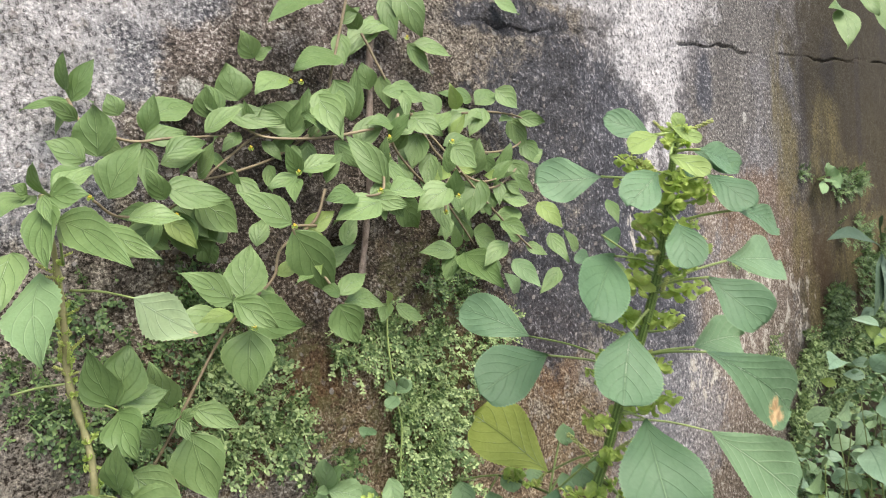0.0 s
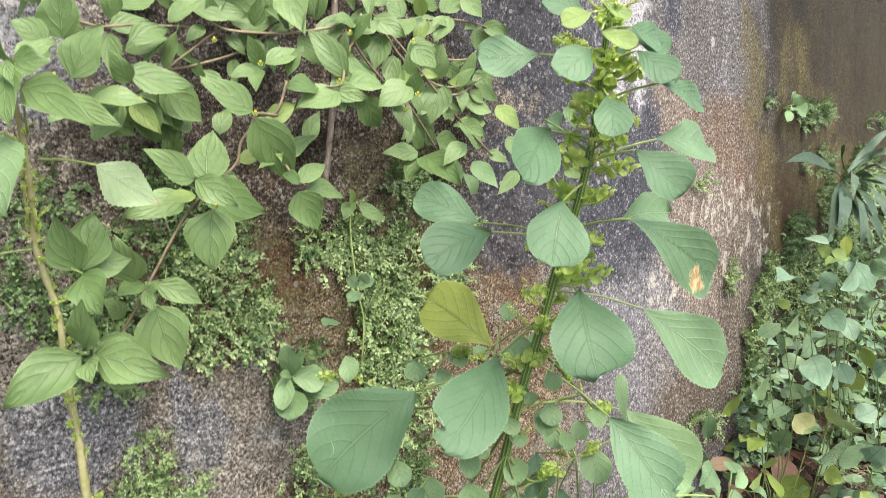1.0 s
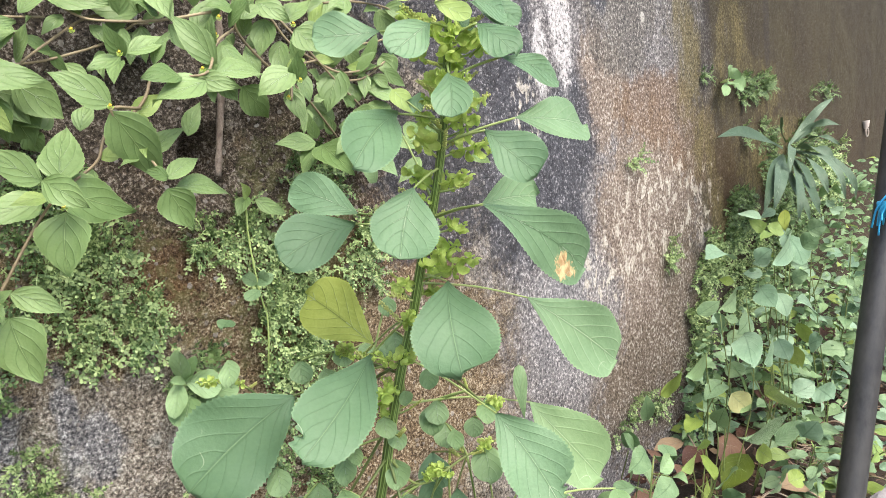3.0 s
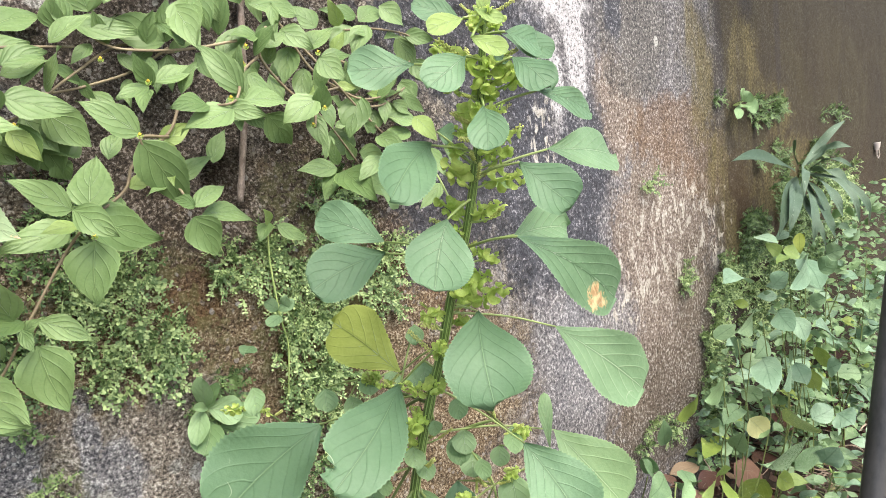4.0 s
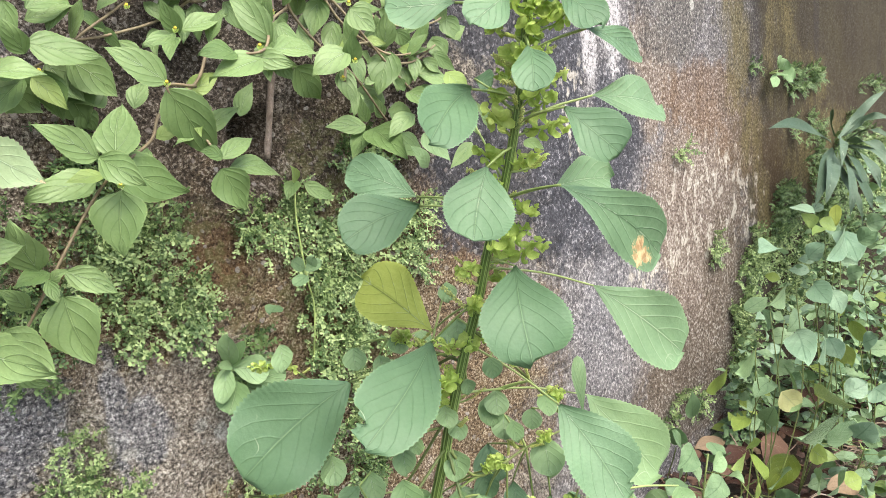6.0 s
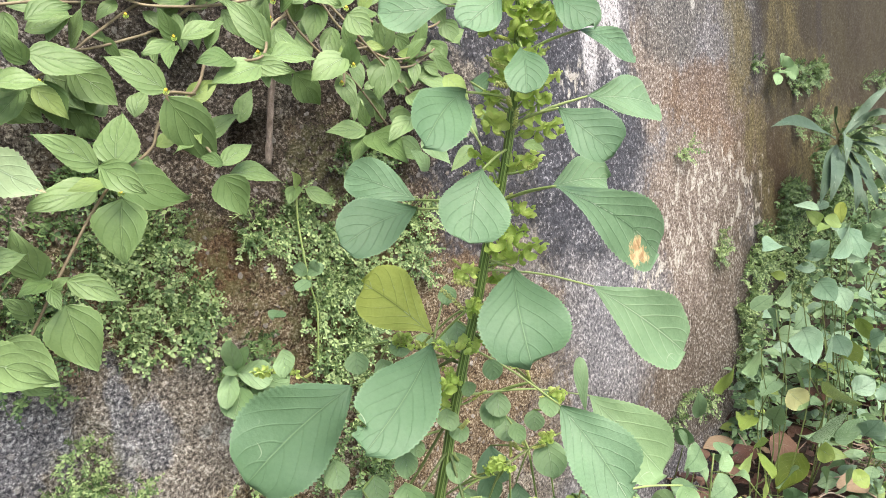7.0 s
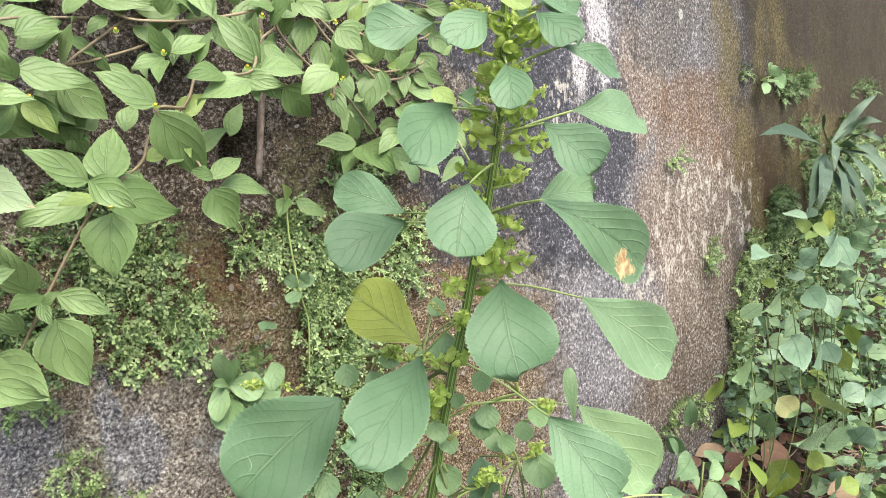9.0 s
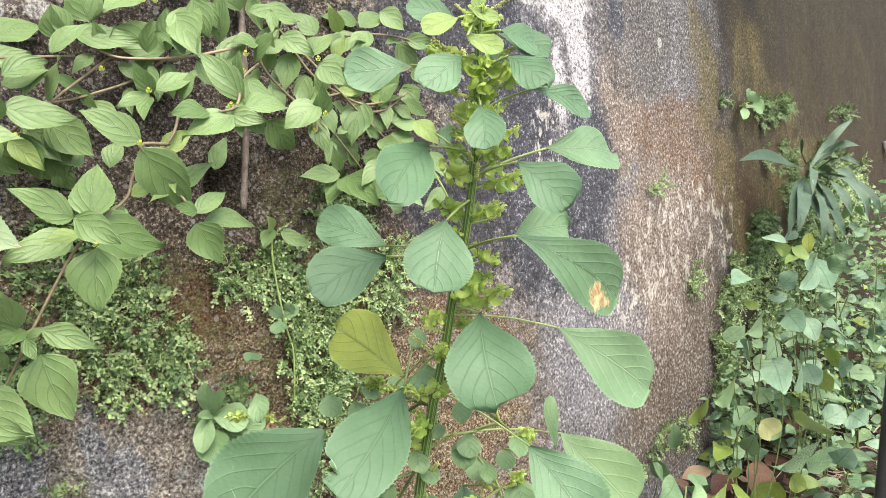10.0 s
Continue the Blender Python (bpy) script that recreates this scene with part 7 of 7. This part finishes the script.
# ---- a seedling with round leaves higher on the wall ----
seedling = thing("round_leaf_seedling", on_wall(0.405, 0.600, 0.002), "pale green seedling with four round leaves in the wall", "plant")
for du, dv, size in ((-0.034, 0.018, 0.040), (0.004, 0.016, 0.036), (0.030, -0.012, 0.036), (-0.012, -0.010, 0.030), (-0.050, -0.024, 0.022)):
    base = on_wall(0.415 + du * 0.25, 0.600 + dv * 0.2, 0.014)
    leaf(seedling, "round", base, on_wall(0.415 + du * 0.95, 0.600 + dv * 1.1, 0.026), size * 0.72, 0, "small")
    petiole(seedling, on_wall(0.405, 0.598, 0.0), base, 0.0009, 0.0007)

# ---- leaves that hang into view above the far end ----
spray = thing("overhanging_spray", on_wall(0.72, 1.02, 0.03), "thin spray of green leaves hanging over the wall", "plant")
part("runner", tube("runner", (on_wall(0.72, 1.02, 0.0), on_wall(0.62, 0.97, 0.08), on_wall(0.50, 0.93, 0.09), on_wall(0.40, 0.92, 0.06)), 0.0018, 0.001, RUNNER, 6, 6), spray)
for base, tip, width in (((0.626, 1.244, 0.866), (0.616, 1.201, 0.800), 0.042), ((0.740, 1.350, 0.902), (0.735, 1.310, 0.838), 0.045), ((0.626, 1.244, 0.866), (0.590, 1.215, 0.862), 0.026), ((0.560, 1.180, 0.890), (0.545, 1.150, 0.862), 0.03), ((0.68, 1.30, 0.90), (0.70, 1.27, 0.86), 0.03)):
    leaf(spray, "vine", base, tip, width, 0)

# ---- pipe, pot and bits at the far end ----
pipe = thing("black_pipe", (0.619, 0.802, 0.030), "upright blotched black plastic pipe standing in the litter", "pipe")
part("tube", tube("tube", ((0.619, 0.802, 0.030), (0.658, 0.857, 0.250), (0.712, 0.932, 0.550), (0.753, 0.990, 0.780)), 0.0165, 0.0165, PIPE, 24, 6), pipe)


def block_mesh():
    """A worn concrete block with chipped edges."""
    bm = bmesh.new()
    bmesh.ops.create_cube(bm, size=1.0)
    bmesh.ops.scale(bm, vec=(0.20, 0.11, 0.085), verts=bm.verts)
    bmesh.ops.bevel(bm, geom=bm.edges[:], offset=0.008, segments=2, affect="EDGES")
    bmesh.ops.subdivide_edges(bm, edges=[e for e in bm.edges if e.calc_length() > 0.02], cuts=7, use_grid_fill=True)
    for v in bm.verts:
        v.co += Vector((noise.noise(v.co * 40), noise.noise(v.co * 40 + Vector((9, 0, 0))), noise.noise(v.co * 40 + Vector((0, 9, 0))))) * 0.004
    me = bpy.data.meshes.new("grey_block")
    bm.to_mesh(me)
    bm.free()
    me.materials.append(CONCRETE)
    return me


block = new("grey_block", block_mesh())
block.matrix_world = pose(0.672, 0.784, 0.030, 2, -1, 38)
tagged(block, "pale grey concrete block half sunk in the litter", "block")

for k in range(34):
    r = rng(700 + k)
    a, b = r.uniform(0, 6.28), r.uniform(-0.3, 0.5)
    c = Vector((0.680 + r.uniform(-0.02, 0.02), 1.017 + r.uniform(-0.02, 0.02), 0.030 + r.uniform(0, 0.03)))
    d = Vector((math.cos(a), math.sin(a), b * 0.4)) * r.uniform(0.008, 0.020)
    ob = new("dry_stalk", tube("dry_stalk", (c - d, c + Vector((0, 0, r.uniform(-0.004, 0.010))), c + d), 0.0011, 0.0006, TWIG, 5, 4))
    tagged(ob, "curled dry straw-brown stalk in a small heap", "twig", "heap of dry stalks")

cord = thing("blue_tassel", (0.696, 0.900, 0.42), "frayed bright blue plastic cord tied round the pipe", "cord")
part("knot", tube("knot", ((0.668, 0.888, 0.452), (0.690, 0.872, 0.458), (0.712, 0.892, 0.458), (0.700, 0.915, 0.455)), 0.006, 0.006, BLUE, 8, 6, 0.1), cord)
for k in range(14):
    a, b = math.sin(k * 2.1) * 0.009, math.cos(k * 1.3) * 0.007
    part("strand", tube("strand", ((0.683 + a * 0.4, 0.876 + b * 0.4, 0.474), (0.676 + a, 0.872 + b, 0.462), (0.673 + a * 1.4, 0.874 + b, 0.448), (0.675 + a * 1.8, 0.874 + b * 1.4, 0.430 + 0.010 * math.sin(k * 3.7))), 0.0016, 0.0012, BLUE, 6, 6), cord)

peg = thing("white_peg", on_wall(1.121, 0.474, 0.0), "small white plastic hook fixed to the wall", "hook")
part("plate", tube("plate", (on_wall(1.121, 0.492, 0.006), on_wall(1.121, 0.484, 0.007), on_wall(1.121, 0.474, 0.006)), 0.0095, 0.0050, WHITE, 12, 4), peg)
part("hook", tube("hook", (on_wall(1.117, 0.475, 0.008), on_wall(1.116, 0.462, 0.008), on_wall(1.122, 0.455, 0.009), on_wall(1.128, 0.462, 0.010), on_wall(1.126, 0.474, 0.010)), 0.0016, 0.0014, WHITE, 8, 5), peg)


# ---- dry twigs and loose litter ----
def dry_twig(a, b, bend, r0):
    a, b = Vector(a), Vector(b)
    mid = (a + b) / 2 + Vector(bend)
    ob = new("dry_twig", tube("dry_twig", (a, mid, b), r0, r0 * 0.6, TWIG, 6, 6, 0.12, int(r0 * 1e5)))
    tagged(ob, "thin dry brown twig lying on the litter", "twig", "dry twigs")


def scatter_litter():
    r = rng(404)
    words = {"rust": "curled rust-brown dry leaf on the soil", "maroon": "dark maroon dry leaf on the soil", "tan": "pale tan dry leaf on the soil"}
    for k in range(26):
        u, out = r.uniform(0.0, 0.85), r.uniform(0.02, 0.34)
        p = on_wall(u, 0, 0) + Vector((OUT.x, OUT.y, 0)).normalized() * out
        p.z = 0.006 + 0.018 * r.random()
        a = r.uniform(0, 6.28)
        size = r.uniform(0.035, 0.075)
        way = Vector((math.cos(a), math.sin(a), r.uniform(-0.1, 0.25)))
        mat = ("maroon", "maroon", "rust", "maroon", "tan")[k % 5]
        ob = leaf(None, "dead", p, p + way * size, size * r.uniform(0.30, 0.42), r.uniform(-35, 35), mat, 0.08, 0.2, Vector((0, 0, 1)), "fallen_leaf")
        tagged(ob, words[mat], "leaf", "fallen leaves")
    for k in range(60):
        u, out = r.uniform(0.02, 0.75), r.uniform(0.04, 0.36)
        p = on_wall(u, 0, 0) + Vector((OUT.x, OUT.y, 0)).normalized() * out
        p.z = 0.012 + 0.03 * r.random()
        a = r.uniform(0, 6.28)
        dry_twig(p, p + Vector((math.cos(a) * 0.07, math.sin(a) * 0.07, r.uniform(-0.01, 0.03))), (0, 0, r.uniform(0, 0.02)), r.uniform(0.0007, 0.0016))


scatter_litter()


def crumbs(many, seed, mat, words):
    """Broken bits of dead leaf strewn over the soil."""
    r = rng(seed)
    verts, faces, uvs = [], [], []
    flat = Vector((OUT.x, OUT.y, 0)).normalized()
    for k in range(many):
        p = on_wall(r.uniform(-0.05, 0.85), 0, 0) + flat * r.uniform(0.0, 0.36)
        p.z = 0.002 + 0.016 * r.random()
        a, s = r.uniform(0, 6.28), r.uniform(0.006, 0.022)
        way = Vector((math.cos(a), math.sin(a), r.uniform(-0.2, 0.5)))
        m = np.array(axes(p, p + way, r.uniform(-40, 40), Vector((0, 0, 1))))
        b, w = len(verts), r.uniform(0.25, 0.5)
        for f, g in ((0.0, 0.0), (0.3, w), (0.75, w * r.uniform(0.5, 1.0)), (1.0, 0.1), (0.8, -w * 0.8), (0.35, -w * r.uniform(0.5, 1.0))):
            verts.append(m[:3, :3] @ np.array([f * s, g * s, 0.25 * s * abs(g)]) + m[:3, 3])
            uvs.append((f, 0.5 + g))
        faces += [(b, b + 1, b + 2, b + 3), (b, b + 3, b + 4, b + 5)]
    ob = new("leaf_litter", mesh("leaf_litter", verts, faces, LEAF[mat], uvs, False))
    tagged(ob, words, "litter", kind="stuff")


crumbs(700, 81, "maroon", "dark brown broken leaf litter strewn on the soil")
crumbs(380, 82, "rust", "rust-brown broken leaf litter strewn on the soil")
crumbs(260, 83, "tan", "pale tan broken leaf litter strewn on the soil")


# ---- more seedlings between the big leaves ----
def seedling_plant(u, out, high, many, seed, mats, size):
    """A small weed: a thin stem with stalked leaves all round."""
    r = rng(seed)
    foot = on_wall(u, 0, 0) + Vector((OUT.x, OUT.y, 0)).normalized() * out
    foot.z = 0.0
    ob = thing("weed_seedling", foot, "small leafy green weed growing from the litter", "plant", "weed seedlings")
    top = foot + Vector((r.uniform(-0.03, 0.03), r.uniform(-0.05, 0.0), high))
    line = smooth_line((foot, (foot + top) / 2 + Vector((r.uniform(-0.035, 0.035), r.uniform(-0.03, 0.03), 0)), top), 8)
    part("stem", tube("stem", (foot, line[8], top), 0.0016, 0.0009, WEEDSTEM, 6, 6), ob)
    many = int(many * (1.9 if out > 0.16 else 1.1))
    for k in range(many):
        f = 0.15 + 0.85 * (k + 0.5) / many
        p = line[min(int(f * 16), 16)]
        a = k * 2.4 + r.uniform(-0.4, 0.4)
        o = Vector((math.cos(a), math.sin(a), 0))
        base = p + o * r.uniform(0.008, 0.040) + Vector((0, 0, 0.006))
        s = size * r.uniform(0.5, 1.15) * (1.15 - 0.4 * f)
        tip = base + (o + Vector((0, 0, r.uniform(-0.7, 0.15)))).normalized() * s
        leaf(ob, ("ovate", "copper", "ovate", "vine")[k % 4], base, tip, s * r.uniform(0.55, 0.78), r.uniform(-40, 40), mats[k % len(mats)], r.uniform(-0.05, 0.16), r.uniform(0.0, 0.55), Vector((r.uniform(-0.4, 0.5), -0.55, 0.8)))
        petiole(ob, p, base, 0.0006, 0.0005, WEEDSTEM)


for u, out, high, many, size, mats in (
        (-0.03, 0.14, 0.10, 7, 0.026, ("young", "green")),
        (0.28, 0.10, 0.20, 12, 0.040, ("green", "blue")), (0.34, 0.09, 0.26, 13, 0.042, ("green", "blue", "green")), (0.40, 0.09, 0.32, 14, 0.038, ("green", "blue")),
        (0.46, 0.11, 0.30, 14, 0.044, ("blue", "green")), (0.52, 0.11, 0.34, 13, 0.042, ("blue", "green", "blue")), (0.56, 0.13, 0.26, 12, 0.044, ("green", "blue")),
        (0.62, 0.13, 0.32, 13, 0.044, ("blue", "green")), (0.68, 0.21, 0.24, 12, 0.044, ("green", "blue", "blue")), (0.74, 0.13, 0.30, 12, 0.044, ("green", "blue")),
        (0.03, 0.22, 0.08, 7, 0.045, ("green",)), (0.82, 0.20, 0.26, 12, 0.045, ("green", "blue")),
        (-0.16, 0.14, 0.16, 10, 0.036, ("green",)), (-0.05, 0.12, 0.08, 8, 0.038, ("green",)), (-0.28, 0.12, 0.20, 10, 0.034, ("green", "copper")), (-0.30, 0.20, 0.27, 10, 0.045, ("pale", "green")), (-0.38, 0.18, 0.26, 10, 0.040, ("green", "copper")), (-0.46, 0.13, 0.22, 9, 0.036, ("green",)), (0.22, 0.22, 0.08, 8, 0.034, ("green", "blue")), (0.30, 0.25, 0.10, 8, 0.034, ("blue", "green")), (0.12, 0.26, 0.06, 7, 0.032, ("green",)), (0.37, 0.20, 0.13, 9, 0.036, ("blue", "green")), (0.30, 0.17, 0.07, 7, 0.030, ("green", "small")),
        (0.16, 0.20, 0.10, 8, 0.034, ("green", "young")), (0.22, 0.28, 0.12, 8, 0.034, ("young", "green")), (0.27, 0.30, 0.09, 7, 0.036, ("green", "lime")), (0.56, 0.36, 0.17, 8, 0.040, ("green", "blue")), (0.50, 0.33, 0.09, 7, 0.036, ("green", "young")),
        (0.58, 0.30, 0.24, 9, 0.040, ("green", "blue", "lime")), (0.46, 0.26, 0.09, 7, 0.036, ("green",))):
    seedling_plant(u, out, high, many, int(900 + u * 1000 + out * 100), mats, size)


def undergrowth(many, seed, mat, words, small=0.012, large=0.036):
    """Small leaves that fill the gaps low down between the seedlings."""
    r = rng(seed)
    verts, faces, uvs, total = [], [], [], 0
    flat = Vector((OUT.x, OUT.y, 0)).normalized()
    for k in range(many):
        u = r.uniform(0.18, 0.95)
        high = r.random() ** 1.6 * (0.10 + 0.30 * min(max((u - 0.15) / 0.35, 0), 1))
        p = on_wall(u, 0, 0) + flat * (0.02 + 0.14 * r.random() ** 1.3)
        if u < 0.30:
            p = on_wall(u, 0, 0) + flat * (0.01 + 0.03 * r.random())
        p.z = 0.03 + high
        a = r.uniform(0, 6.28)
        way = Vector((math.cos(a), math.sin(a), r.uniform(-0.8, 0.2))).normalized()
        s = r.uniform(small, large)
        m = np.array(axes(p, p + way, r.uniform(-50, 50), Vector((r.uniform(-0.7, 0.7), r.uniform(-1.0, -0.2), r.uniform(0.2, 0.8)))))
        n, half = 7, (0.0, 0.7, 1.0, 0.95, 0.7, 0.36, 0.0)
        for q in range(n):
            f = q / (n - 1)
            z = 0.12 * s * math.sin(3.1 * f)
            for side in (-1, 0, 1):
                v = np.array([s * f, 0.31 * s * half[q] * side, z + 0.08 * s * abs(side) * half[q]])
                verts.append(m[:3, :3] @ v + m[:3, 3])
                uvs.append((f, 0.5 + 0.5 * side))
        faces += [(total + q * 3 + c, total + q * 3 + c + 1, total + q * 3 + c + 4, total + q * 3 + c + 3) for q in range(n - 1) for c in (0, 1)]
        total += n * 3
    ob = new("undergrowth", mesh("undergrowth", verts, faces, LEAF[mat], uvs))
    tagged(ob, words, "plant", kind="stuff")


undergrowth(260, 55, "green", "dense low green undergrowth of small leaves along the wall foot")
undergrowth(150, 56, "blue", "bluish-green small leaves among the undergrowth by the wall")
undergrowth(170, 57, "small", "pale green small leaves among the undergrowth by the wall")
undergrowth(1500, 59, "small", "fine pale green creeping leaves that fill the undergrowth by the wall", 0.006, 0.014)
undergrowth(900, 60, "green", "fine dark green creeping leaves low in the undergrowth", 0.006, 0.015)
undergrowth(70, 58, "lime", "yellowing small leaves among the undergrowth by the wall")

# round-leaved shoots low on the wall
shoot = thing("wall_shoot", on_wall(-0.585, 0.36, 0.002), "small green shoot with smooth leaves low on the wall", "plant")
leaf(shoot, 'round', (-0.097, 0.601, 0.374), (-0.094, 0.589, 0.406), 0.019, 0, mat='small')
leaf(shoot, 'round', (-0.100, 0.599, 0.375), (-0.099, 0.576, 0.352), 0.018, 0, mat='small')
leaf(shoot, 'round', (-0.096, 0.602, 0.373), (-0.067, 0.606, 0.365), 0.024, 0, mat='small')
leaf(shoot, 'round', (-0.093, 0.603, 0.360), (-0.095, 0.578, 0.342), 0.028, 0, mat='small')
leaf(shoot, 'round', (-0.095, 0.603, 0.373), (-0.101, 0.580, 0.383), 0.008, 0, mat='small')
leaf(shoot, 'round', (-0.087, 0.607, 0.353), (-0.055, 0.617, 0.363), 0.024, 0, mat='small')
leaf(shoot, 'round', (-0.097, 0.601, 0.372), (-0.083, 0.597, 0.397), 0.011, 0, mat='small')
petiole(shoot, (-0.106, 0.635, 0.378), (-0.097, 0.601, 0.372), 0.0012, 0.0010)
leaf(shoot, 'round', (-0.042, 0.660, 0.440), (-0.050, 0.641, 0.453), 0.012, 0, mat='green')
leaf(shoot, 'round', (-0.042, 0.659, 0.439), (-0.027, 0.661, 0.447), 0.012, 0, mat='green')
leaf(shoot, 'round', (-0.040, 0.660, 0.434), (-0.049, 0.639, 0.431), 0.013, 0, mat='green')
leaf(shoot, 'round', (-0.063, 0.638, 0.414), (-0.066, 0.621, 0.412), 0.016, 0, mat='green')
leaf(shoot, 'round', (-0.038, 0.663, 0.439), (-0.033, 0.656, 0.453), 0.011, 0, mat='green')
